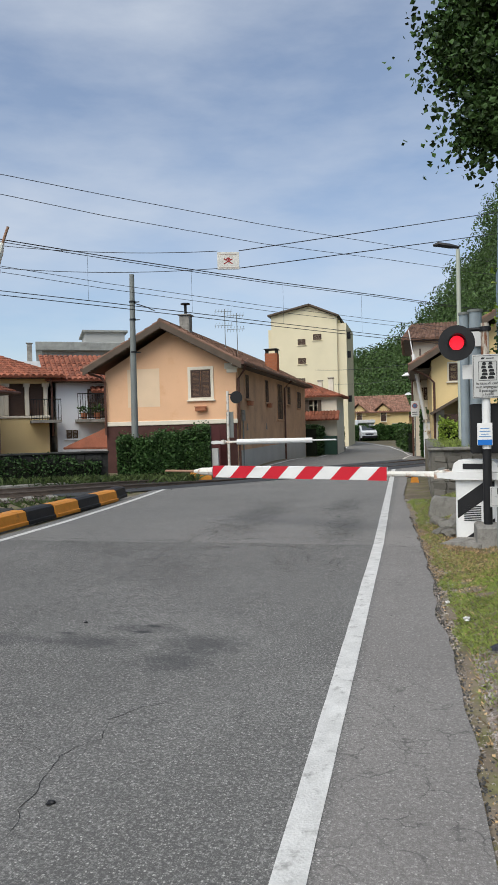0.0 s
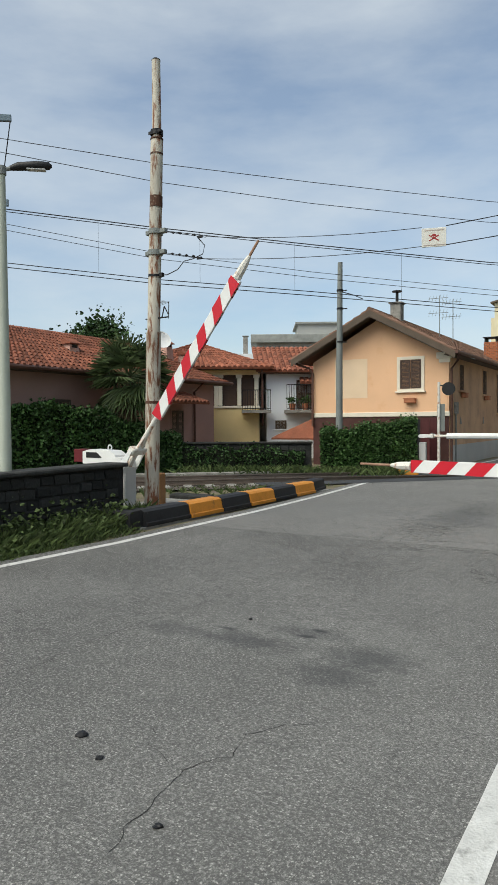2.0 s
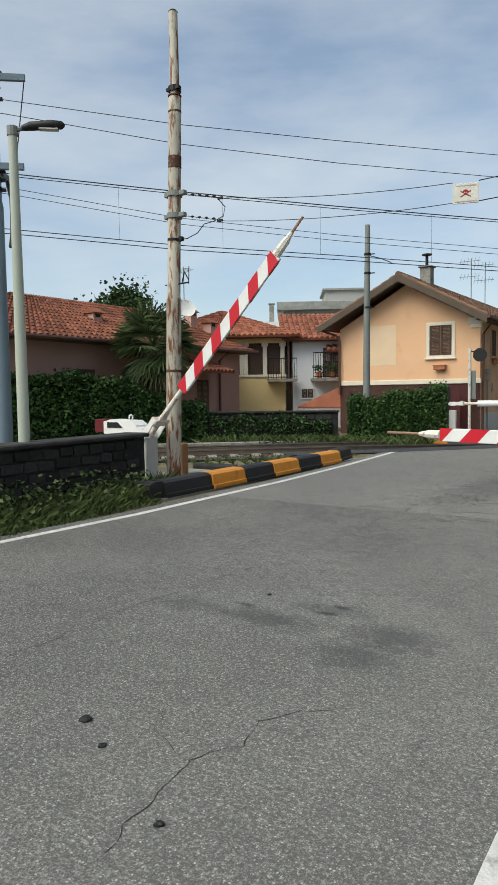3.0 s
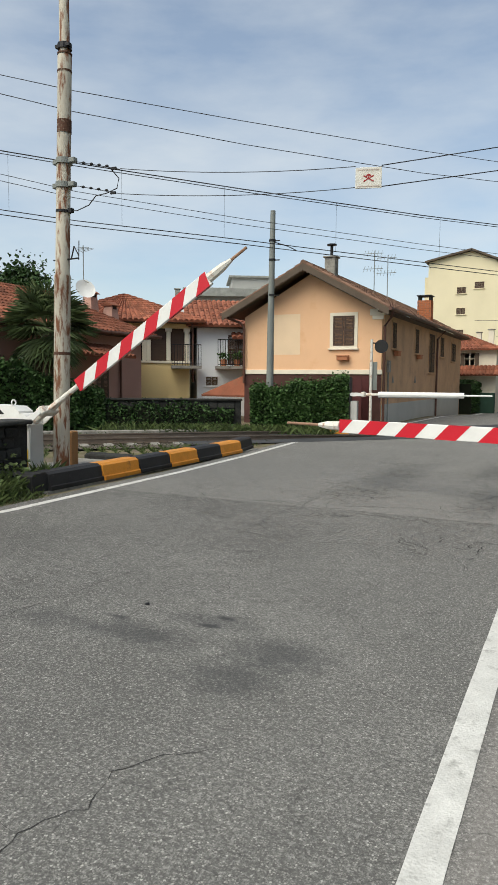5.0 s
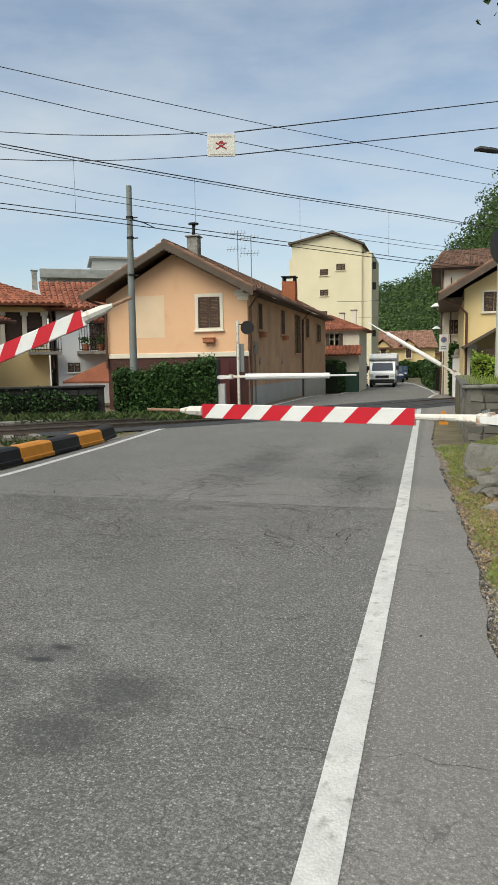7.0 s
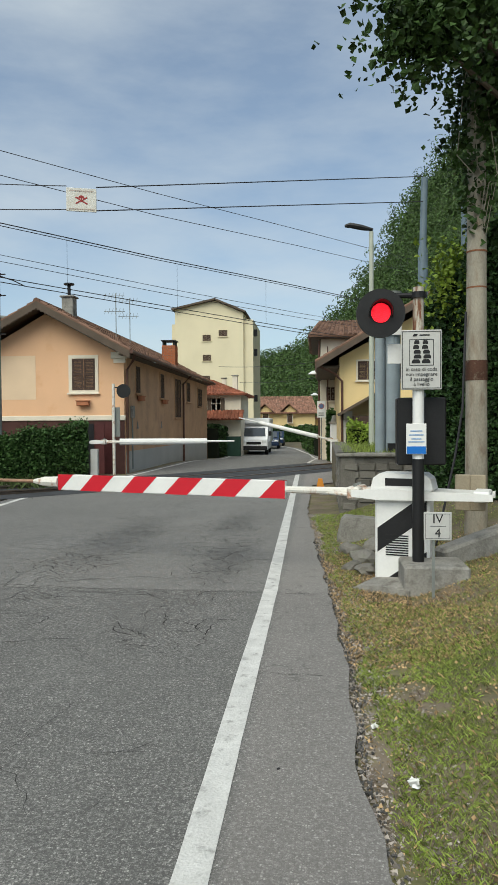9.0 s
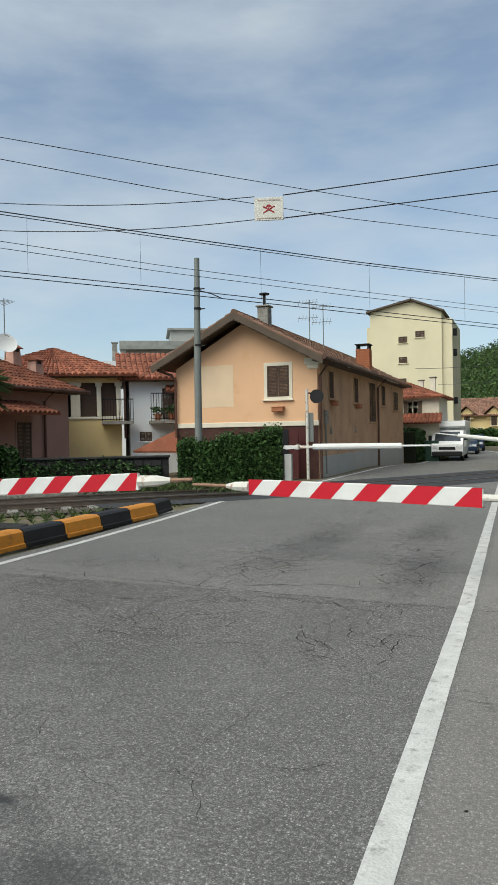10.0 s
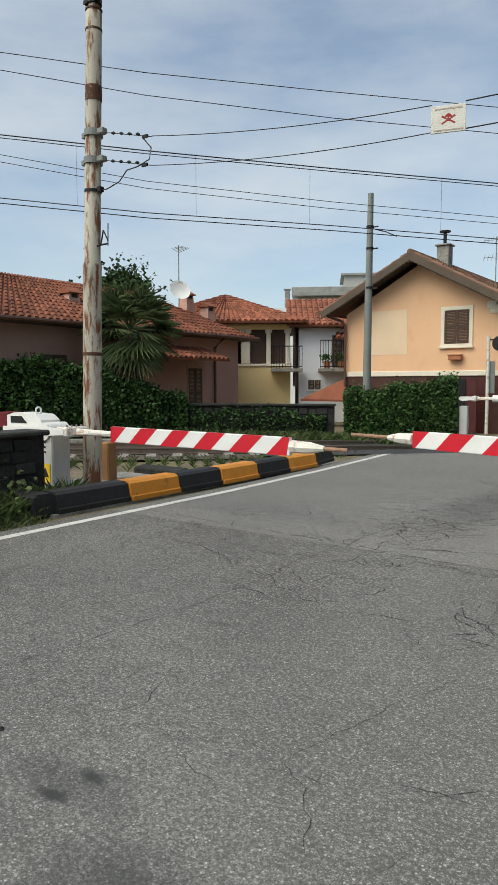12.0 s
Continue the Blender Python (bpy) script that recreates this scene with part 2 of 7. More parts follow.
DARK_RUST = mat("dark_rust", (0.085, 0.042, 0.028), 0.9, 0.35, 6, 50, 0.4, tint=(0.3, 0.25, 0.19), tint_at=(0.56, 0.7))
RUSTY_POLE = mat("rusty_pole_paint", (0.46, 0.43, 0.36), 0.65, 0.15, 2.2, 40, 0.2, tint=(0.17, 0.07, 0.035), tint_at=(0.48, 0.58), stretch=(3, 3, 0.6))
STEEL = mat("galvanised_steel", (0.2, 0.215, 0.205), 0.6, 0.15, 3, 40, 0.05)
BLUE_STEEL = mat("blue_grey_mast_paint", (0.15, 0.2, 0.24), 0.5, 0.15, 2, 40, 0.1)
LAMP_GREEN = mat("pale_green_post_paint", (0.42, 0.45, 0.38), 0.5, 0.1, 2, 40, 0.05)
RAIL = mat("rail_steel", (0.2, 0.16, 0.13), 0.45, 0.2, 6, 60, 0.1, metal=0.7)
YELLOW = mat("kerb_orange_paint", (0.62, 0.25, 0.035), 0.55, 0.15, 4, 40, 0.2, tint=(0.35, 0.15, 0.04), tint_at=(0.58, 0.72))
KERB_BLACK = mat("kerb_black_paint", (0.022, 0.022, 0.024), 0.6, 0.2, 4, 40, 0.2, tint=(0.12, 0.11, 0.1), tint_at=(0.64, 0.8))
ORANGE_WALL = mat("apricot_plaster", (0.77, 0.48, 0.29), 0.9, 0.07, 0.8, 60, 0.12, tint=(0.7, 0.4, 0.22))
# Side wall's shade is put into this darker apricot; patches are weathering.
SIDE_WALL = mat("weathered_shaded_apricot", (0.52, 0.33, 0.2), 0.92, 0.15, 0.8, 40, 0.15, tint=(0.36, 0.24, 0.16), tint_at=(0.5, 0.75))
PATCH = mat("pale_plaster", (0.76, 0.58, 0.4), 0.9, 0.06, 1.2, 60, 0.1)
CREAM = mat("cream_stucco", (0.74, 0.68, 0.56), 0.85, 0.08, 2, 50, 0.1)
YELLOW_WALL = mat("yellow_plaster", (0.78, 0.6, 0.3), 0.9, 0.08, 0.8, 50, 0.1)
TOWER_WALL = mat("pale_yellow_plaster", (0.71, 0.64, 0.45), 0.9, 0.07, 0.5, 40, 0.1)
WHITE_WALL = mat("white_plaster", (0.74, 0.76, 0.78), 0.9, 0.06, 0.8, 50, 0.1)
PINK_WALL = mat("pink_plaster", (0.38, 0.235, 0.2), 0.9, 0.15, 0.8, 50, 0.1)
GREY_WALL = mat("grey_plaster", (0.42, 0.42, 0.4), 0.9, 0.1, 0.8, 50, 0.1)
TILE = mat("clay_tile", (0.235, 0.085, 0.05), 0.9, 0.3, 1.5, 30, 0.2, island=0.35, tint=(0.2, 0.1, 0.065), rnd=0.15)
BROWN_TILE = mat("brown_clay_tile", (0.17, 0.1, 0.07), 0.9, 0.3, 1.5, 30, 0.2, island=0.35)
WEATHERED_TILE = mat("weathered_clay_tile", (0.27, 0.15, 0.105), 0.9, 0.3, 1.5, 30, 0.2, island=0.35, tint=(0.2, 0.14, 0.11))
BRICK = mat("brick", (0.42, 0.15, 0.07), 0.9, 0.25, 4, 40, 0.3)
WOOD = mat("brown_wood", (0.075, 0.045, 0.032), 0.6, 0.2, 3, 50, 0.15, stretch=(1, 1, 8))
DARK_WOOD = mat("dark_eaves_wood", (0.1, 0.075, 0.055), 0.7, 0.2, 3, 50, 0.15)
# Near-black puts the shade of recesses and openings into the colour.
DARK = mat("opening_shade", (0.02, 0.02, 0.022), 0.5, 0.2, 3, 30, 0.05)
GLASS = mat("window_glass", (0.06, 0.07, 0.08), 0.08, 0.1, 3, 20, 0.0, spec=0.8)
IRON = mat("wrought_iron", (0.02, 0.02, 0.022), 0.5, 0.1, 5, 40, 0.05, metal=0.4)
COPPER_PIPE = mat("brown_gutter", (0.11, 0.055, 0.04), 0.45, 0.1, 3, 30, 0.05)
CABLE = mat("cable", (0.03, 0.03, 0.033), 0.6, 0.1, 5, 40, 0.0)
SIGN_DARK = mat("sign_dark_print", (0.08, 0.08, 0.085), 0.6, 0.1)
SIGN_GREY = mat("sign_grey", (0.5, 0.5, 0.48), 0.6, 0.08, 3, 40, 0.02)
SIGN_BLUE = mat("sign_blue", (0.02, 0.16, 0.55), 0.4, 0.05, 3, 40, 0.0)
SIGN_YELLOW = mat("sign_yellow", (0.75, 0.5, 0.02), 0.5, 0.05, 3, 40, 0.0)
BARK = mat("bark", (0.09, 0.07, 0.05), 0.95, 0.35, 5, 30, 0.6)
CAR_WHITE = mat("white_car_paint", (0.85, 0.86, 0.87), 0.25, 0.03, 1, 20, 0.0, spec=0.5)
CAR_BLUE = mat("dark_blue_car_paint", (0.015, 0.03, 0.07), 0.2, 0.03, 1, 20, 0.0, spec=0.6)
RUBBER = mat("rubber", (0.02, 0.02, 0.02), 0.8, 0.1, 5, 40, 0.1)
LEAF_HEDGE = leaf_mat("hedge_leaf", (0.05, 0.105, 0.025))
LEAF_IVY_HEDGE = leaf_mat("clipped_ivy_leaf", (0.042, 0.088, 0.022), 0.55)
LEAF_IVY = leaf_mat("ivy_leaf", (0.032, 0.068, 0.018), 0.6)
LEAF_TREE = leaf_mat("tree_leaf", (0.036, 0.072, 0.016), 0.55)
LEAF_HILL = leaf_mat("hill_leaf", (0.06, 0.105, 0.03), 0.5)
LEAF_PALM = leaf_mat("palm_leaf", (0.095, 0.13, 0.055), 0.55)
LEAF_LIGHT = leaf_mat("fresh_leaf", (0.2, 0.28, 0.035))
GRASS = leaf_mat("grass_blade", (0.215, 0.275, 0.06), 0.75)
LITTER = leaf_mat("dry_litter", (0.33, 0.23, 0.12), 0.85)
SIGNAL_RED = glow("signal_red_lens", (1.0, 0.012, 0.03), 1.5)
nt = SIGNAL_RED.node_tree
dots, spread, place = nt.nodes.new("ShaderNodeTexVoronoi"), nt.nodes.new("ShaderNodeMapRange"), nt.nodes.new("ShaderNodeTexCoord")
dots.inputs["Scale"].default_value = 85
spread.inputs["From Min"].default_value, spread.inputs["From Max"].default_value = 0.2, 0.65
spread.inputs["To Min"].default_value, spread.inputs["To Max"].default_value = 2.3, 0.45
nt.links.new(place.outputs["Object"], dots.inputs["Vector"])
nt.links.new(dots.outputs["Distance"], spread.inputs["Value"])
nt.links.new(spread.outputs[0], nt.nodes["Principled BSDF"].inputs["Emission Strength"])


# ---- builders ----
class Mesh:
    """Collects faces of one part."""

    def __init__(self):
        self.v, self.f = [], []

    def add(self, verts, faces):
        k = len(self.v)
        self.v.extend(tuple(p) for p in verts)
        self.f.extend(tuple(i + k for i in face) for face in faces)
        return self

    def box(self, x0, x1, y0, y1, z0, z1, m=None, chamfer=0.0):
        c = min(chamfer, (x1 - x0) / 2.1, (y1 - y0) / 2.1, (z1 - z0) / 2.1)
        if c > 0:
            bm = bmesh.new()
            bmesh.ops.create_cube(bm, size=1)
            for v in bm.verts:
                v.co = ((x0 + x1) / 2 + v.co.x * (x1 - x0), (y0 + y1) / 2 + v.co.y * (y1 - y0), (z0 + z1) / 2 + v.co.z * (z1 - z0))
            bmesh.ops.bevel(bm, geom=bm.edges[:], offset=c, segments=1, affect="EDGES")
            bm.verts.index_update()
            vs, fs = [v.co.copy() for v in bm.verts], [[v.index for v in f.verts] for f in bm.faces]
            bm.free()
        else:
            vs = [Vector((x, y, z)) for z in (z0, z1) for x, y in ((x0, y0), (x1, y0), (x1, y1), (x0, y1))]
            fs = [(3, 2, 1, 0), (4, 5, 6, 7), (0, 1, 5, 4), (1, 2, 6, 5), (2, 3, 7, 6), (3, 0, 4, 7)]
        return self.add([m @ v for v in vs] if m else vs, fs)

    def tube(self, p0, p1, r0, r1=None, n=10):
        return self.path([p0, p1], [r0, r0 if r1 is None else r1], n)

    def path(self, points, radii, n=8):
        pts = [Vector(p) for p in points]
        radii = radii if isinstance(radii, (list, tuple)) else [radii] * len(pts)
        vs, fs = [], []
        for i, p in enumerate(pts):
            d = (pts[min(i + 1, len(pts) - 1)] - pts[max(i - 1, 0)]).normalized()
            a = d.cross(Vector((0, 0, 1)) if abs(d.z) < 0.9 else Vector((1, 0, 0))).normalized()
            b = d.cross(a)
            vs += [p + (a * math.cos(6.2832 * k / n) + b * math.sin(6.2832 * k / n)) * radii[i] for k in range(n)]
        for i in range(len(pts) - 1):
            fs += [(i * n + k, i * n + (k + 1) % n, (i + 1) * n + (k + 1) % n, (i + 1) * n + k) for k in range(n)]
        fs += [tuple(range(n))[::-1], tuple(range((len(pts) - 1) * n, len(pts) * n))]
        return self.add(vs, fs)

    def prism(self, outline, depth, m=None):
        """Outline in (x, z), pushed along +y by depth."""
        k = len(outline)
        vs = [Vector((x, 0, z)) for x, z in outline] + [Vector((x, depth, z)) for x, z in outline]
        fs = [tuple(range(k)), tuple(range(2 * k - 1, k - 1, -1))] + [(i, i + k, (i + 1) % k + k, (i + 1) % k) for i in range(k)]
        return self.add([m @ v for v in vs] if m else vs, fs)

    def sheet(self, a, b, c, d, thick=0.05):
        """A four-cornered slab; thick is measured along its normal, downwards."""
        a, b, c, d = (Vector(p) for p in (a, b, c, d))
        nrm = (b - a).cross(d - a).normalized() * thick
        vs = [a, b, c, d] + [p - nrm for p in (a, b, c, d)]
        return self.add(vs, [(0, 1, 2, 3), (7, 6, 5, 4), (0, 4, 5, 1), (1, 5, 6, 2), (2, 6, 7, 3), (3, 7, 4, 0)])


def link(name, mesh, material, parent=None, smooth=False):
    data = bpy.data.meshes.new(name)
    data.from_pydata(mesh.v, [], mesh.f)
    bm = bmesh.new()
    bm.from_mesh(data)
    if len(bm.faces) < 20000:
        bmesh.ops.recalc_face_normals(bm, faces=bm.faces)
    bm.to_mesh(data)
    bm.free()
    data.materials.append(material)
    if smooth:
        data.shade_smooth()
        data.set_sharp_from_angle(angle=radians(40))
    ob = new(name, data)
    ob.parent = parent
    return ob


def part(name, mesh, material, parent, label="", smooth=False):
    return tagged(link(name, mesh, material, parent, smooth), label)


def thing(name, m, label, category, group=""):
    ob = new(name)
    ob.matrix_basis = m
    return tagged(ob, label, category, group)


def setting(name, mesh, material, label, category, smooth=False):
    return tagged(link(name, mesh, material, None, smooth), label, category, "", "structure")


def stuff(name, mesh, material, label, category, parent=None):
    return tagged(link(name, mesh, material, parent), label, category if parent is None else "", "", "stuff")


rand = random.Random(5)


def leaf_cloud(spots, size, mesh=None, up=0.3):
    """Folded leaves of that size at the spots, turned at random."""
    mesh = mesh or Mesh()
    for p in spots:
        s = size * rand.uniform(0.6, 1.3)
        a = Vector((rand.gauss(0, 1), rand.gauss(0, 1), rand.gauss(0, 0.7))).normalized()
        b = a.cross(Vector((rand.gauss(0, 1), rand.gauss(0, 1), rand.gauss(0, 1) + up))).normalized() * s * 0.42
        c = a.cross(b).normalized() * s * 0.16
        p = Vector(p)
        mesh.add([p - a * s * 0.5, p + b + c, p + a * s * 0.5, p - b + c], [(0, 1, 2), (0, 2, 3)])
    return mesh


def lerp(a, b, k):
    return a + (b - a) * k


def along(line, y):
    """The value at y of a list of (y, value)."""
    return float(np.interp(y, [p[0] for p in line], [p[1] for p in line]))


# ---- ground, road, railway ----
LEFT_LINE = [(-60, -7.0), (-20, -6.3), (0, -5.99), (3, -5.79), (7, -5.8), (10, -5.93), (13.4, -6.2), (14.2, -6.25), (17, -5.6), (20, -5.6), (30, -5.2), (57, -5.0), (75, -9.5), (100, -22)]
RIGHT_LINE = [(-60, 0.0), (0, 0.0), (5, 0.0), (13.5, -0.1), (22.7, -0.2), (30, 0.2), (37, 0.5), (45, 0.0), (57, -1.4), (75, -5.5), (100, -17)]
ASPHALT_EDGE = [(-60, 0.95), (-1, 0.84), (0.5, 0.82), (1.4, 0.74), (2.7, 0.75), (5.8, 0.6), (11, 0.35), (17, 0.4), (19, 1.6), (26, 2.2), (29, 1.0), (37, 1.0), (45, 0.4), (57, -0.9), (75, -5.0), (100, -16)]
TRACK = [(-60, -24), (-40, -10), (-24, 0.5), (-14.8, 8.0), (-11.4, 11.0), (-8.13, 14.04), (-4.2, 18.3), (-0.2, 23.9), (5, 31.2), (12, 41), (30, 66)]


def fall(y):
    k = min(max((y - 28) / 14, 0), 1)
    return -0.4 * k * k * (3 - 2 * k)


def bumpy(x, y, s):
    return noise.noise((x * s, y * s, 3.1))


def ground_z(x, y):
    z = fall(y)
    if x > 0.9 and y < 40:
        k = min(max(0.0, x - along([(2.0, 0.9), (4.4, 1.5), (6.5, 1.5), (8.5, 0.9)], y)) * 0.27, 2.2) * (1 if y < 12 else max(0.0, (16 - y) / 4) if y < 16 else 0)
        z += k + 0.05 * bumpy(x, y, 1.7) * min(1, (x - 0.9) * 2)
    if x < -7.3:
        z += -0.05 + 0.04 * bumpy(x, y, 0.8)
    return z


def ground():
    xs = sorted({*np.arange(-9, 9.01, 0.25).round(2), *np.arange(-40, 40, 3.0), -700, -400, -200, -100, -60, 60, 100, 200, 400, 700})
    ys = sorted({*np.arange(-4, 14.01, 0.25).round(2), *np.arange(14, 60, 1.5), *np.arange(-40, -3, 4.0), -200, 70, 85, 100, 150, 300, 600, 1200})
    m = Mesh()
    m.v = [(x, y, ground_z(x, y) - 0.03) for y in ys for x in xs]
    w = len(xs)
    m.f = [(j * w + i, j * w + i + 1, (j + 1) * w + i + 1, (j + 1) * w + i) for j in range(len(ys) - 1) for i in range(w - 1)]
    setting("ground", m, SOIL, "bare brown earth with thin grass beside the road", "ground", True)


def strip(left, right, ys, z):
    m = Mesh()
    for y in ys:
        a, b = left(y), right(y)
        n = 8
        m.v += [(lerp(a, b, k / n), y, fall(y) + z) for k in range(n + 1)]
    n = 9
    m.f = [(j * n + i, j * n + i + 1, (j + 1) * n + i + 1, (j + 1) * n + i) for j in range(len(ys) - 1) for i in range(n - 1)]
    return m


def road():
    ys = [*np.arange(-40, -2, 2.0), *np.arange(-2, 20, 0.2), *np.arange(20, 100, 1.5)]
    edge = lambda y: along(ASPHALT_EDGE, y) + (0.05 * bumpy(1, y, 2.3) + 0.03 * bumpy(2, y, 7.0) if y < 18 else 0)
    setting("road", strip(lambda y: along(LEFT_LINE, y) - 0.35, edge, ys, 0.0), ASPHALT, "worn grey asphalt road with cracks and dark oil stains", "road")
    setting("edge_line", strip(lambda y: along(RIGHT_LINE, y) + 0.012 * bumpy(3, y, 5.0), lambda y: along(RIGHT_LINE, y) + 0.14 + 0.012 * bumpy(4, y, 5.0), ys, 0.004), PAINT_LINE, "worn white painted edge line on the asphalt", "road marking")
    setting("edge_line", strip(lambda y: along(LEFT_LINE, y) - 0.13, lambda y: along(LEFT_LINE, y), ys, 0.004), PAINT_LINE, "white painted edge line beside the kerb", "road marking")
    setting("stop_line", strip(lambda y: along(LEFT_LINE, y) + 0.05, lambda y: -0.06, [-3.36, -3.1, -2.855], 0.005), PAINT_LINE, "worn white painted stop line across the lane", "road marking")
    # newer dark asphalt where the rails cross
    m = Mesh()
    pts = [(x, y) for x, y in TRACK if -9 < x < 6]
    for x, y in [(-9.6, 12.6), (-8.13, 14.04), (-6, 16.3), (-4.2, 18.3), (-2.2, 21), (-0.2, 23.9), (1.6, 26.4)]:
        d = Vector((0.66, 0.75)).normalized()
        nrm = Vector((-d.y, d.x))
        m.v += [(x - nrm.x * 1.75, y - nrm.y * 1.75, 0.006), (x + nrm.x * 2.0, y + nrm.y * 2.0, 0.006)]
    m.f = [(2 * i, 2 * i + 2, 2 * i + 3, 2 * i + 1) for i in range(6)]
    setting("crossing_surface", m, DARK_ASPHALT, "dark newer asphalt between the rails of the crossing", "road")


def cracks():
    """Thin open cracks in the asphalt: a few long ones, and fine nets in the wheel tracks."""
    r, m = random.Random(21), Mesh()

    def ribbon(pts, w):
        line = []
        for a, b in zip(pts, pts[1:]):
            a, b = Vector((*a, 0.0025)), Vector((*b, 0.0025))
            n = max(2, int((b - a).length / 0.045))
            side = Vector((-(b - a).y, (b - a).x, 0)).normalized()
            drift = 0.0
            for k in range(n):
                drift = drift * 0.8 + r.gauss(0, 0.012)
                line.append(a.lerp(b, k / n) + side * drift)
        line.append(Vector((*pts[-1], 0.0025)))
        vs = []
        for k, p in enumerate(line):
            d = (line[min(k + 1, len(line) - 1)] - line[max(k - 1, 0)]).normalized()
            e = Vector((-d.y, d.x, 0)) * w * r.uniform(0.15, 1.0) * min(1, 0.15 + k * 0.3, 0.15 + (len(line) - 1 - k) * 0.3)
            vs += [p - e, p + e]
        m.add(vs, [(2 * k, 2 * k + 2, 2 * k + 3, 2 * k + 1) for k in range(len(line) - 1)])

    ribbon([(-1.12, -2.35), (-1.22, -2.07), (-1.29, -1.62), (-1.16, -1.4), (-1.22, -1.15), (-0.9, -0.8)], 0.0032)
    ribbon([(-1.29, -1.62), (-1.6, -1.5), (-1.8, -1.2)], 0.002)
    ribbon([(-3.3, -2.4), (-3.02, -1.26), (-3.06, -0.02), (-2.79, 2.5), (-2.82, 4.94), (-2.7, 7.0)], 0.0035)
    ribbon([(-3.7, -0.6), (-3.5, 0.9), (-3.3, 2.6), (-3.2, 4.6)], 0.003)
    ribbon([(-4.3, -1.0), (-4.2, 0.6), (-4.4, 2.2)], 0.003)
    ribbon([(-0.7, 0.12), (-0.2, 0.0), (0.1, -0.03), (0.4, 0.05), (0.82, 0.0)], 0.0015)
    ribbon([(-1.5, 1.35), (-1.1, 1.3), (-0.8, 1.0), (-0.65, 0.8)], 0.002)
    ribbon([(-1.1, 1.3), (-0.95, 1.9), (-0.7, 2.6)], 0.002)
    ribbon([(-5.9, 5.2), (-3.24, 5.04), (-1.5, 4.9), (0.04, 4.83), (0.63, 4.81)], 0.006)
    ribbon([(0.15, 2.6), (0.45, 2.62), (0.7, 2.55)], 0.003)
    for x0, x1, y0, y1, count in ((-3.0, -1.9, 3.0, 12.0, 190), (-1.1, -0.3, 2.5, 11.0, 140), (-4.9, -3.6, -0.5, 6.0, 60), (-2.6, -0.4, 0.8, 3.0, 26), (-3.6, -0.4, 5.0, 13.0, 90)):
        for _ in range(count):
            x, y, way = r.uniform(x0, x1), r.uniform(y0, y1), r.choice((1.57, 1.57, 1.2, 1.9, 0.2, 2.9))
            pts = [(x, y)]
            for _ in range(r.randint(2, 5)):
                way += r.gauss(0, 0.5)
                q = r.uniform(0.08, 0.24)
                pts.append((pts[-1][0] + math.cos(way) * q, pts[-1][1] + math.sin(way) * q))
            ribbon(pts, r.uniform(0.0012, 0.003) * (0.8 if y < 3 else 2.3))
    tagged(link("road_cracks", m, mat("crack_shadow", (0.035, 0.034, 0.033), 0.95)), "thin dark branching cracks in the road surface", "cracks", "", "stuff")


def track_frames(step):
    pts = [Vector((x, y, 0)) for x, y in TRACK]
    out, carry = [], 0.0
    for a, b in zip(pts, pts[1:]):
        d = (b - a).normalized()
        s = carry
        while s < (b - a).length:
            out.append((a + d * s, d))
            s += step
        carry = s - (b - a).length
    return out


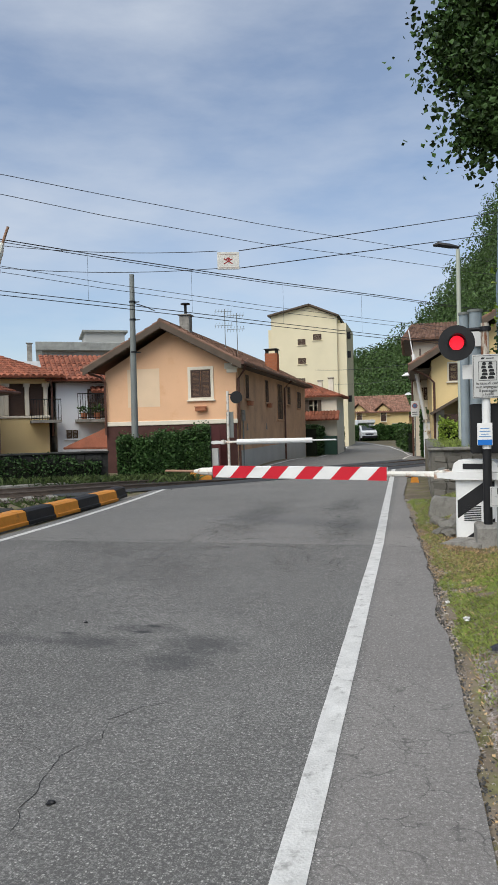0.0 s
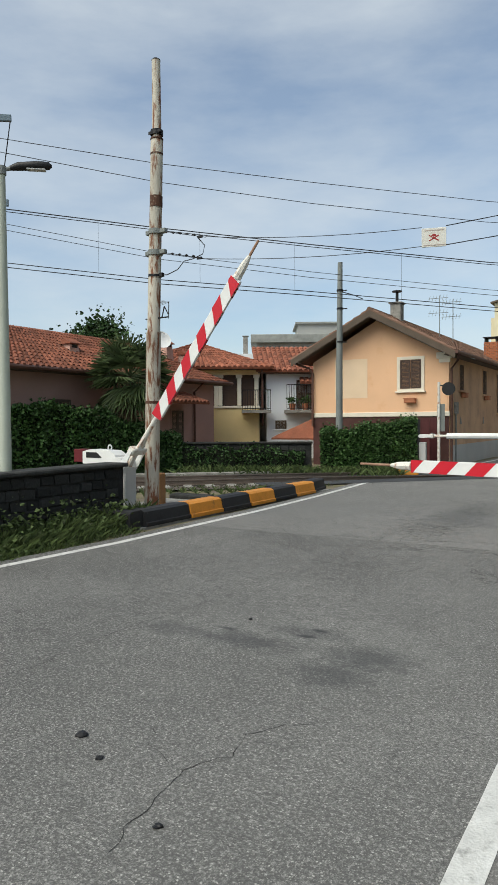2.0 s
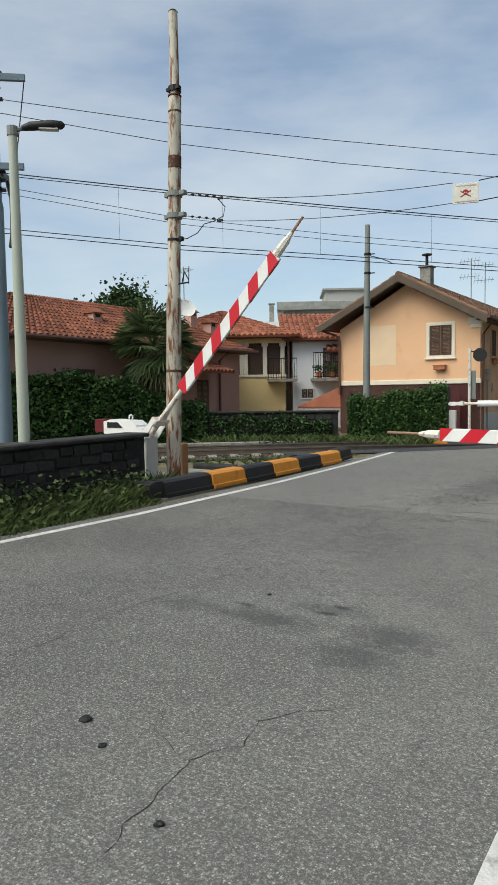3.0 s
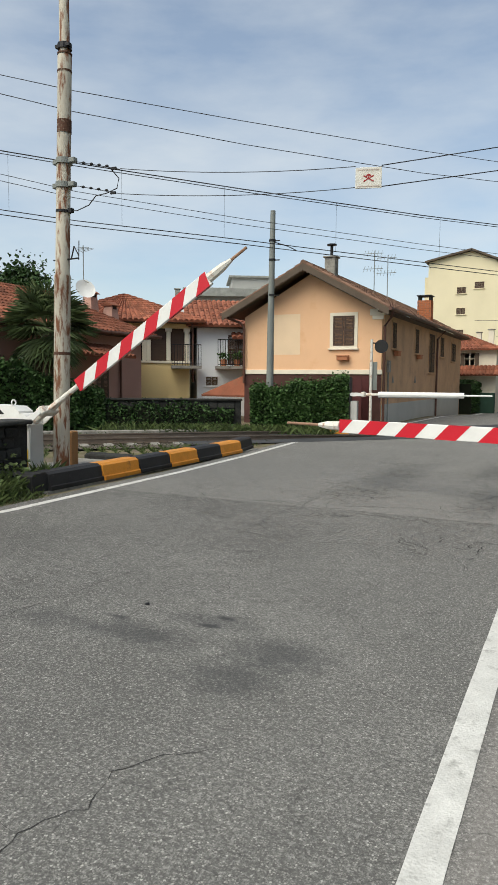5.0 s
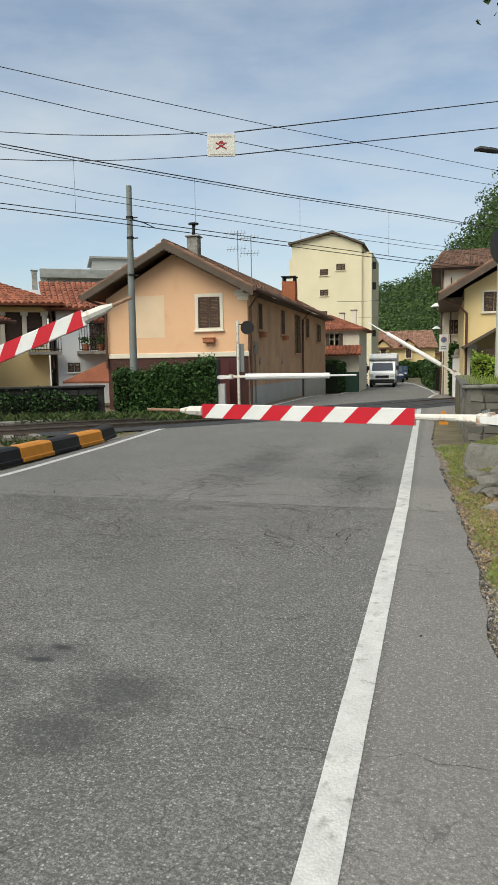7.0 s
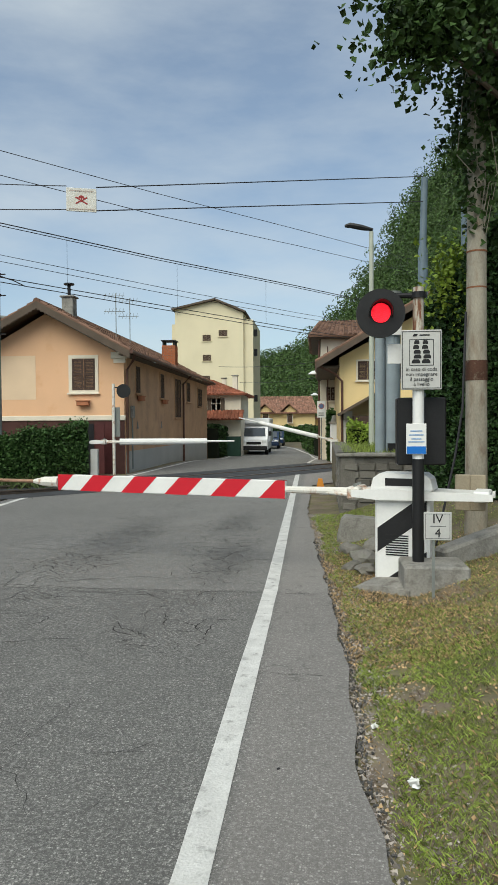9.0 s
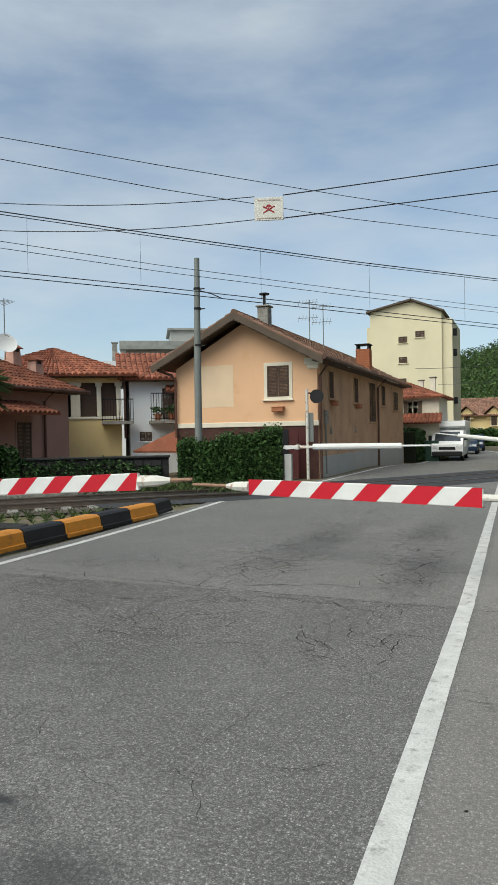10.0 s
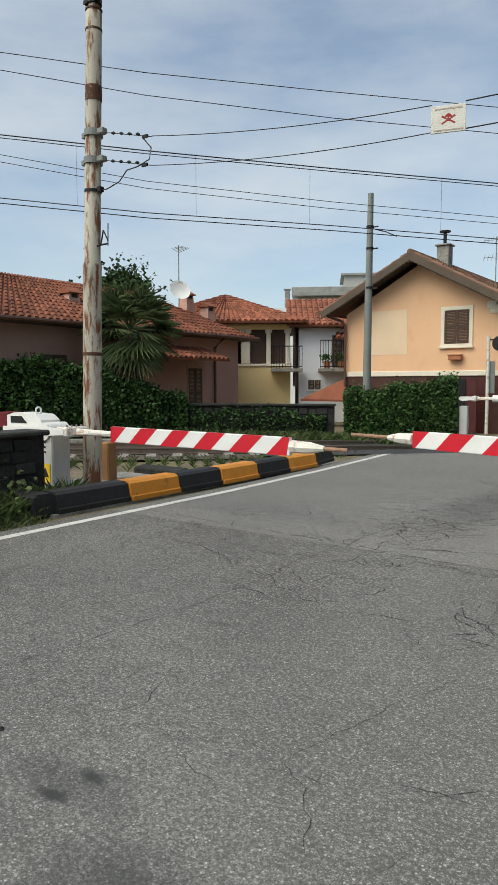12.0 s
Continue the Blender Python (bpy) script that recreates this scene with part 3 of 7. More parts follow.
def railway():
    for side in (-0.745, 0.745):
        m = Mesh()
        pts = [Vector((x, y, 0)) for x, y in TRACK]
        prof = [(-0.07, 0.0), (0.07, 0.0), (0.07, 0.012), (0.012, 0.03), (0.012, 0.1), (0.036, 0.115), (0.036, 0.145), (-0.036, 0.145), (-0.036, 0.115), (-0.012, 0.1), (-0.012, 0.03), (-0.07, 0.012)]
        k = len(prof)
        for i, p in enumerate(pts):
            d = (pts[min(i + 1, len(pts) - 1)] - pts[max(i - 1, 0)]).normalized()
            nrm = Vector((-d.y, d.x, 0))
            low = -0.12 if -7.5 < p.x < 1.0 else -0.02
            m.v += [p + nrm * (side + a) + Vector((0, 0, low + b)) for a, b in prof]
        m.f = [(i * k + j, i * k + (j + 1) % k, (i + 1) * k + (j + 1) % k, (i + 1) * k + j) for i in range(len(pts) - 1) for j in range(k)]
        setting("rail", m, RAIL, "rusty brown steel rail with a worn shiny head", "rail")
    bed = setting("track_bed", strip_along(1.9, -0.035), GRAVEL, "dark brown stone ballast under the rails", "railway")
    sleeper = Mesh().box(-0.12, 0.12, -1.25, 1.25, -0.12, -0.005, chamfer=0.02)
    data = None
    for p, d in track_frames(0.6):
        if -22 < p.x < -7.6:
            ob = link("sleeper", sleeper, CONCRETE, bed) if data is None else new("sleeper", data)
            data = ob.data
            ob.parent = bed
            ob.matrix_basis = Matrix.Translation(p) @ Matrix.Rotation(math.atan2(d.y, d.x), 4, "Z")
    m = Mesh()
    for p, d in track_frames(0.05):
        if -24 < p.x < -7.4:
            for _ in range(4):
                q = p + Vector((-d.y, d.x, 0)) * rand.uniform(-2.1, 2.1)
                s = rand.uniform(0.02, 0.055)
                m.add([q + Vector((rand.uniform(-s, s), rand.uniform(-s, s), -0.03)) for _ in range(3)] + [q + Vector((0, 0, s * 0.7))], [(0, 1, 3), (1, 2, 3), (2, 0, 3), (0, 2, 1)])
    stuff("ballast", m, GRAVEL, "loose brown ballast stones", "gravel", bed)
    # pale concrete edging beyond the rails
    m = Mesh()
    for a, b in (((-17.5, 9.0), (-12.6, 13.2)), ((-12.6, 13.2), (-9.6, 15.6)), ((-9.6, 15.6), (-7.0, 16.5))):
        d = Vector((b[0] - a[0], b[1] - a[1], 0))
        m.box(0, d.length, -0.12, 0.12, -0.1, 0.09, Matrix.Translation((*a, 0)) @ Matrix.Rotation(math.atan2(d.y, d.x), 4, "Z"), 0.02)
    setting("kerb_edging", m, CONCRETE, "pale concrete edging beside the rails", "kerb")


def strip_along(half, z):
    m = Mesh()
    for i, (p, d) in enumerate(track_frames(1.0)):
        nrm = Vector((-d.y, d.x, 0))
        dip = -0.08 if p.x > -7.6 else 0
        m.v += [p - nrm * half + Vector((0, 0, z + dip)), p + nrm * half + Vector((0, 0, z + dip))]
    m.f = [(2 * i, 2 * i + 2, 2 * i + 3, 2 * i + 1) for i in range(len(m.v) // 2 - 1)]
    return m


def safety_kerb():
    base = tagged(link("kerb", Mesh().box(-6.78, -6.38, 4.2, 11.4, -0.1, 0.012), CONCRETE), "row of black and orange painted kerb stones", "kerb", "", "structure")
    ys = [4.28, 5.5, 6.5, 7.47, 8.45, 9.43, 10.4, 11.45]
    prof = [(-0.34, 0.0), (-0.34, 0.235), (-0.29, 0.27), (-0.09, 0.27), (-0.03, 0.235), (0.0, 0.07), (0.03, 0.06), (0.03, 0.0)]
    for i, (a, b) in enumerate(zip(ys, ys[1:])):
        x = along([(4, -6.42), (8, -6.33), (11.4, -6.33)], (a + b) / 2) - (0.06 if i == 6 else 0)
        turn = -3 if i < 6 else 9
        m = Mesh().prism(prof, b - a - 0.012, Matrix.Translation((x, a, 0.012)) @ Matrix.Rotation(radians(turn if i == 6 else 0), 4, "Z"))
        part("kerb_stone", m, KERB_BLACK if i % 2 == 0 else YELLOW, base, "black painted" if i % 2 == 0 else "orange painted")
    m = Mesh().prism(prof[:5] + [(0.0, 0.0)], 0.75, Matrix.Translation((-6.45, 4.3, 0.012)) @ Matrix.Rotation(radians(90), 4, "Z"))
    part("kerb_stone", m, KERB_BLACK, base, "black painted")
    setting("pavement", Mesh().box(-8.3, -6.8, 4.45, 7.2, -0.1, 0.1, None, 0.02), CONCRETE, "grey concrete pad round the pole and barrier machine", "pavement")
    t = thing("concrete_slab", pose(-8.1, 7.9, 0.02, 0, 3, 20), "broken dark concrete slab lying beside the rails", "slab")
    part("slab", Mesh().box(-0.45, 0.45, -0.22, 0.22, -0.03, 0.1, None, 0.03), DARK_STONE, t)
    t = thing("kerb_stone_spare", pose(-6.2, 16.75, 0.0, 0, 0, 20), "orange painted kerb stone beside the far barrier", "kerb stone")
    part("stone", Mesh().box(-0.35, 0.35, -0.15, 0.15, -0.02, 0.25, None, 0.03), YELLOW, t)
    t = thing("sheath_cover", pose(-7.75, 6.35, 0.08), "upright brown plastic cable cover behind the pole", "cable cover")
    part("cover", Mesh().box(-0.08, 0.08, -0.1, 0.1, 0, 0.62, None, 0.02), mat("brown_plastic", (0.3, 0.16, 0.07)), t)


def stone_wall(name, a, b, z0, z1, thick, material, label, course=0.16, coping=None):
    """A wall from a to b with separate rough stones on its road face."""
    d = Vector((b[0] - a[0], b[1] - a[1], 0))
    turn = Matrix.Translation((*a, 0)) @ Matrix.Rotation(math.atan2(d.y, d.x), 4, "Z")
    core = setting(name, Mesh().box(0, d.length, 0.03, thick, z0, z1, turn), material, label, "wall")
    r, shapes, count = random.Random(3), [], 0
    for w in (0.22, 0.3, 0.4, 0.26):
        m = Mesh().box(0, w, 0, 0.1, 0, course - 0.012, None, 0.018)
        m.v = [(x + r.uniform(-0.015, 0.015), y + r.uniform(-0.015, 0.02), z + r.uniform(-0.012, 0.012)) for x, y, z in m.v]
        first = link("stone", m, material)
        shapes.append((w, first.data))
        bpy.data.objects.remove(first)
    z = z0
    while z + course < z1 + 0.02 and count < 290:
        x = r.uniform(0, 0.1)
        while x < d.length - 0.45:
            w, data = r.choice(shapes)
            ob = new("stone", data)
            ob.parent = core
            ob.matrix_basis = turn @ pose(x, -0.008 + r.uniform(-0.012, 0.012), z, r.uniform(-3, 3), r.uniform(-3, 3), 0)
            x += w + 0.02
            count += 1
        z += course
    if coping:
        part("coping", Mesh().box(-0.06, d.length + 0.04, -0.07, thick + 0.05, z1, z1 + 0.07, turn, 0.02), coping, core)
    return core


def line_m(a, b):
    d = Vector((b[0] - a[0], b[1] - a[1], 0))
    return Matrix.Translation((*a, 0)) @ Matrix.Rotation(math.atan2(d.y, d.x), 4, "Z"), d.length


# ---- roofs, openings ----
def roof_slope(parent, a, b, c, d, material, w=0.24, run=0.38, name="roof"):
    """Eave a-b, ridge c above b and d above a: a slab with rows of barrel tiles on it."""
    a, b, c, d = (Vector(p) for p in (a, b, c, d))
    slab = part(name, Mesh().sheet(a, b, c, d, 0.08), material, parent)
    nrm = (b - a).cross(d - a).normalized()
    cols = max(2, int(((b - a).length) / w))
    rows = max(2, int(((d - a).length + (c - b).length) / 2 / run))
    at = lambda u, v: (a + (b - a) * u) * (1 - v) + (d + (c - d) * u) * v
    m = Mesh()
    for j in range(rows):
        for i in range(cols):
            u0, u1 = i / cols, (i + 0.86) / cols
            v0, v1 = j / rows, min((j + 1.12) / rows, 1)
            lift0, lift1 = 0.05 + rand.uniform(-0.006, 0.01), 0.02
            p, q, s, t = at(u0, v0), at(u1, v0), at(u1, v1), at(u0, v1)
            m.add([p + nrm * 0.01, p * 0.72 + q * 0.28 + nrm * (lift0 + 0.03), p * 0.28 + q * 0.72 + nrm * (lift0 + 0.03), q + nrm * 0.01, t + nrm * 0.004, t * 0.72 + s * 0.28 + nrm * (lift1 + 0.03), t * 0.28 + s * 0.72 + nrm * (lift1 + 0.03), s + nrm * 0.004],
                  [(0, 1, 5, 4), (1, 2, 6, 5), (2, 3, 7, 6), (0, 3, 2, 1)])
    stuff("tiles", m, material, "rows of clay roof tiles", "tiles", slab)
    return slab


def window(parent, m, w, h, surround=WHITE, shutters=WOOD, closed=True, border=0.12, name="window"):
    """m: middle of the sill line on the wall's face, x along the wall, -y outwards."""
    frame_mesh = Mesh()
    for x0, x1, z0, z1 in ((-w / 2 - border, -w / 2, -border, h + border), (w / 2, w / 2 + border, -border, h + border), (-w / 2, w / 2, h, h + border), (-w / 2, w / 2, -border, 0)):
        frame_mesh.box(x0, x1, -0.035, 0.03, z0, z1, m)
    win = part(name, frame_mesh, surround, parent)
    part("sill", Mesh().box(-w / 2 - border - 0.05, w / 2 + border + 0.05, -0.1, 0.02, -border - 0.03, -border + 0.03, m, 0.01), surround, win)
    if closed:
        for side in (-1, 1):
            leaf = Mesh()
            x0, x1 = (-w / 2 + 0.01, -0.01) if side < 0 else (0.01, w / 2 - 0.01)
            leaf.box(x0, x0 + 0.06, -0.03, 0.01, 0.01, h - 0.01, m).box(x1 - 0.06, x1, -0.03, 0.01, 0.01, h - 0.01, m)
            for z in (0.01, h * 0.5 - 0.03, h - 0.08):
                leaf.box(x0 + 0.06, x1 - 0.06, -0.028, 0.01, z, z + 0.07, m)
            shut = part("shutter", leaf, shutters, win)
            slats = Mesh()
            z = 0.09
            while z < h - 0.1:
                slats.box(x0 + 0.05, x1 - 0.05, -0.018, 0.0, z, z + 0.035, m @ Matrix.Translation((0, 0, 0)))
                z += 0.05
            part("slats", slats, shutters, shut)
        part("backing", Mesh().box(-w / 2, w / 2, 0.012, 0.03, 0, h, m), DARK, win)
    else:
        part("pane", Mesh().box(-w / 2, w / 2, 0.0, 0.03, 0, h, m), GLASS, win)
        part("mullion", Mesh().box(-0.03, 0.03, -0.02, 0.0, 0, h, m).box(-w / 2, w / 2, -0.02, 0.0, h * 0.55, h * 0.55 + 0.04, m), surround, win)
        for side in (-1, 1):
            x = side * (w / 2 + w / 4)
            part("shutter", Mesh().box(x - w / 4 + 0.02, x + w / 4 - 0.02, -0.075, -0.04, 0, h, m, 0.01), shutters, win)
    return win


def chimney(parent, x, y, z0, z1, s, material, cap=True, name="chimney"):
    c = part(name, Mesh().box(x - s, x + s, y - s, y + s, z0, z1, None, 0.02), material, parent)
    if cap:
        part("cap", Mesh().box(x - s - 0.06, x + s + 0.06, y - s - 0.06, y + s + 0.06, z1, z1 + 0.06, None, 0.015), CONCRETE, c)
    return c


def pipe(parent, pts, r, material=COPPER_PIPE, name="downpipe"):
    return part(name, Mesh().path(pts, r, 8), material, parent, smooth=True)


def flower_box(parent, m):
    box = part("flower_box", Mesh().box(-0.22, 0.22, -0.22, -0.04, -0.12, 0.06, m, 0.02), mat("terracotta", (0.4, 0.16, 0.08)), parent)
    part("rim", Mesh().box(-0.24, 0.24, -0.24, -0.03, 0.04, 0.07, m), MATS["terracotta"], box)


# ---- keeper's house ----
def keeper_house():
    X, Y = -6.2, 21.7
    h = thing("keepers_house", pose(X, Y, 0), "apricot plastered two-storey house with a brown tiled gable roof", "house")
    W, L, E, R, RX = 5.6, 17.9, 4.12, 5.8, -2.85
    outline = [(-W, -0.6), (0, -0.6), (0, E), (RX, R - 0.15), (-W, E)]
    part("wall", Mesh().prism(outline, 0.35), ORANGE_WALL, h, "smooth apricot plaster gable wall")
    side = part("wall", Mesh().box(-0.35, 0.0, 0.35, L, -0.6, E), SIDE_WALL, h, "weathered side wall, its shade in the plaster colour")
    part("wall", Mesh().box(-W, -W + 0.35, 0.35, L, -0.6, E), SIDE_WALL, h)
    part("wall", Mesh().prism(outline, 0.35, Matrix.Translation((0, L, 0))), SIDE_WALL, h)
    part("skirting", Mesh().box(0.003, 0.03, 0.1, L, -0.55, 0.75), GREY_WALL, h, "grey rendered base")
    part("base_wall", Mesh().box(-W, 0.003, -0.02, 0.0, -0.4, 1.86), mat("brown_base_plaster", (0.075, 0.035, 0.03), 0.9), h, "dark red-brown base")
    part("string_course", Mesh().box(-W - 0.02, 0.05, -0.06, 0.0, 1.86, 2.04, None, 0.015), CREAM, h, "cream band round the wall")
    part("plaster_patch", Mesh().box(-4.62, -3.22, -0.006, 0.0, 2.62, 4.18), PATCH, h, "paler replastered patch")
    part("pilaster", Mesh().box(-0.45, 0.12, -0.1, 0.0, 4.02, 4.26, None, 0.02).box(-0.36, 0.06, -0.06, 0.0, 3.88, 4.02), CREAM, h, "cream moulded corner bracket")
    o = 0.5
    ov = 0.75
    ez = E + 0.12
    lx, rx = -W - 0.65, 0.42
    rz = R + 0.2
    s = roof_slope(h, (rx, -ov, ez), (rx, L + o, ez), (RX, L + o, rz), (RX, -ov, rz), BROWN_TILE)
    s = roof_slope(h, (lx, L + o, ez), (lx, -ov, ez), (RX, -ov, rz), (RX, L + o, rz), BROWN_TILE)
    ridge = Mesh()
    for k in range(48):
        y = -ov + k * 0.4
        ridge.tube((RX, y, rz - 0.02), (RX, y + 0.46, rz + 0.0), 0.12, 0.1, 8)
    part("ridge_tiles", ridge, BROWN_TILE, h)
    for x0, lab in ((rx, 1), (lx, -1)):
        a, b = Vector((x0, -ov - 0.02, ez - 0.03)), Vector((RX, -ov - 0.02, rz - 0.03))
        m = Mesh().add([a, b, b - Vector((0, 0, 0.24)), a - Vector((0, 0, 0.24)), a + Vector((0, 0.05, 0)), b + Vector((0, 0.05, 0)), b + Vector((0, 0.05, -0.24)), a + Vector((0, 0.05, -0.24))],
                       [(0, 1, 2, 3), (7, 6, 5, 4), (0, 4, 5, 1), (1, 5, 6, 2), (2, 6, 7, 3), (3, 7, 4, 0)])
        barge = part("bargeboard", m, DARK_WOOD, h, "dark wooden bargeboard with a scalloped lower edge")
        teeth = Mesh()
        for k in range(26):
            p = a.lerp(b, (k + 0.5) / 26) - Vector((0, -0.01, 0.23))
            teeth.add([p + Vector((-0.055, 0, 0.03)), p + Vector((0.055, 0, 0.03)), p + Vector((0.03, 0, -0.045)), p + Vector((-0.03, 0, -0.045))], [(0, 1, 2, 3)])
        part("scallops", teeth, DARK_WOOD, barge)
        part("soffit", Mesh().sheet((x0, 0.0, ez - 0.1), (x0, -ov + 0.05, ez - 0.1), (RX, -ov + 0.05, rz - 0.12), (RX, 0.0, rz - 0.12), 0.03), DARK_WOOD, h)
    part("soffit", Mesh().box(0.0, 0.4, -ov + 0.1, L + 0.3, ez - 0.14, ez - 0.1), DARK_WOOD, h)
    pipe(h, [(rx + 0.05, -ov, ez - 0.05), (rx + 0.05, L + o, ez - 0.05)], 0.07, COPPER_PIPE, "gutter")
    pipe(h, [(lx - 0.05, -ov, ez - 0.05), (lx - 0.05, L + o, ez - 0.05)], 0.07, COPPER_PIPE, "gutter")
    pipe(h, [(rx + 0.05, -0.3, ez - 0.1), (rx - 0.05, -0.15, ez - 0.3), (0.08, 0.1, ez - 0.6), (0.08, 0.1, 0.0)], 0.05)
    pipe(h, [(lx - 0.05, -0.5, ez - 0.1), (-W - 0.1, -0.2, ez - 0.35), (-W + 0.02, -0.12, ez - 0.55), (-W + 0.02, -0.12, 1.5)], 0.05)
    pipe(h, [(rx + 0.05, 10.4, ez - 0.1), (0.08, 10.4, ez - 0.5), (0.08, 10.4, -0.3)], 0.05)
    window(h, pose(-1.46, 0, 2.93), 0.84, 1.12, CREAM, WOOD, True, 0.12)
    flower_box(h, pose(-1.45, 0, 2.5))
    turn = Matrix.Translation((0, 0, 0)) @ Matrix.Rotation(radians(90), 4, "Z")
    for y, z0, hh, ww in ((1.8, 2.9, 1.0, 0.65), (5.9, 2.86, 1.05, 0.75), (12.0, 2.9, 1.0, 1.0), (15.6, 2.75, 1.0, 1.4)):
        window(h, Matrix.Translation((0, y, z0)) @ turn, ww, hh, SIDE_WALL, WOOD, True, 0.05)
    for y in (1.9, 6.0):
        flower_box(h, Matrix.Translation((0.0, y, 2.72)) @ turn)
    window(h, Matrix.Translation((0, 9.3, 2.05)) @ turn, 1.4, 1.85, SIDE_WALL, WOOD, True, 0.05)
    for y in (1.7, 5.7):
        part("gas_vent", Mesh().prism([(-0.14, 0), (0.14, 0), (0, 0.3)], 0.02, Matrix.Translation((0.03, y, 1.55)) @ turn), CONCRETE, h)
    part("meter_box", Mesh().box(0.0, 0.12, 0.75, 1.0, 1.95, 2.4, None, 0.015), CONCRETE, h)
    pipe(h, [(0.05, 0.85, 1.95), (0.05, 0.85, 0.1)], 0.03, STEEL, "conduit")
    door = part("cellar_door", Mesh().box(-1.0, -0.45, -0.03, 0.0, 0.0, 1.8), mat("red_brown_door", (0.075, 0.02, 0.02), 0.6), h)
    c = chimney(h, -2.65, 1.9, 5.6, 6.55, 0.22, CONCRETE)
    part("flue", Mesh().tube((-2.65, 1.9, 6.55), (-2.65, 1.9, 7.05), 0.06).tube((-2.65, 1.9, 7.05), (-2.65, 1.9, 7.1), 0.2), IRON, c)
    part("lean_to_roof", Mesh().sheet((-7.9, 0.5, 1.0), (-W, 0.3, 1.0), (-W, 0.6, 1.95), (-W - 0.6, 3.2, 1.95), 0.08), TILE, h, "small red tiled lean-to roof")
    for x, y, z, n in ((-1.6, 4.5, 5.3, 2.1), (-1.2, 5.2, 5.1, 2.2)):
        a = thing("tv_antenna", pose(X + x, Y + y, z - 0.2), "thin metal television antenna on the roof", "antenna", "roof antennas")
        part("mast", Mesh().tube((0, 0, 0), (0, 0, n), 0.018, None, 6), STEEL, a)
        for z2 in (n - 0.1, n - 0.75):
            part("boom", Mesh().tube((-0.5, 0, z2), (0.35, 0.1, z2), 0.012, None, 5), STEEL, a)
            for k in range(6):
                part("rod", Mesh().tube((-0.45 + k * 0.15, -0.12, z2 - 0.14), (-0.45 + k * 0.15, 0.12, z2 + 0.14), 0.008, None, 4), STEEL, a)
    b = thing("brick_chimney", pose(-6.56, 31.0, 4.3), "square red brick chimney behind the ridge", "chimney")
    shaft = part("shaft", Mesh().box(-0.29, 0.29, -0.29, 0.29, -0.3, 1.22), CONCRETE, b, "mortar core of the chimney")
    brick = None
    for row in range(15):
        for k in range(3):
            for side in range(4):
                if brick is None:
                    first = link("brick", Mesh().box(-0.09, 0.09, -0.015, 0.03, 0, 0.072, None, 0.006), BRICK, shaft)
                    brick = first
                else:
                    first = new("brick", brick.data)
                    first.parent = shaft
                first.matrix_basis = Matrix.Rotation(radians(90 * side), 4, "Z") @ pose(-0.2 + 0.2 * k + (0.05 if row % 2 else -0.03), -0.31, row * 0.082)
    part("cap", Mesh().box(-0.36, 0.36, -0.36, 0.36, 1.42, 1.47, None, 0.01), IRON, b)
    for x in (-0.26, 0.26):
        part("cap_leg", Mesh().box(x - 0.04, x + 0.04, -0.28, 0.28, 1.22, 1.42), IRON, b)


# ---- other buildings ----
def hip_roof(h, x0, x1, y0, y1, ez, rz, material, ridge_y=None):
    cx = (x0 + x1) / 2
    k = min((x1 - x0) / 2, (y1 - y0) / 2) * 0.95
    a, b = y0 + k, y1 - k
    roof_slope(h, (x1, y0, ez), (x1, y1, ez), (cx, b, rz), (cx, a, rz), material)
    roof_slope(h, (x0, y1, ez), (x0, y0, ez), (cx, a, rz), (cx, b, rz), material)
    roof_slope(h, (x0, y0, ez), (x1, y0, ez), (cx + 0.02, a, rz), (cx - 0.02, a, rz), material)
    roof_slope(h, (x1, y1, ez), (x0, y1, ez), (cx - 0.02, b, rz), (cx + 0.02, b, rz), material)


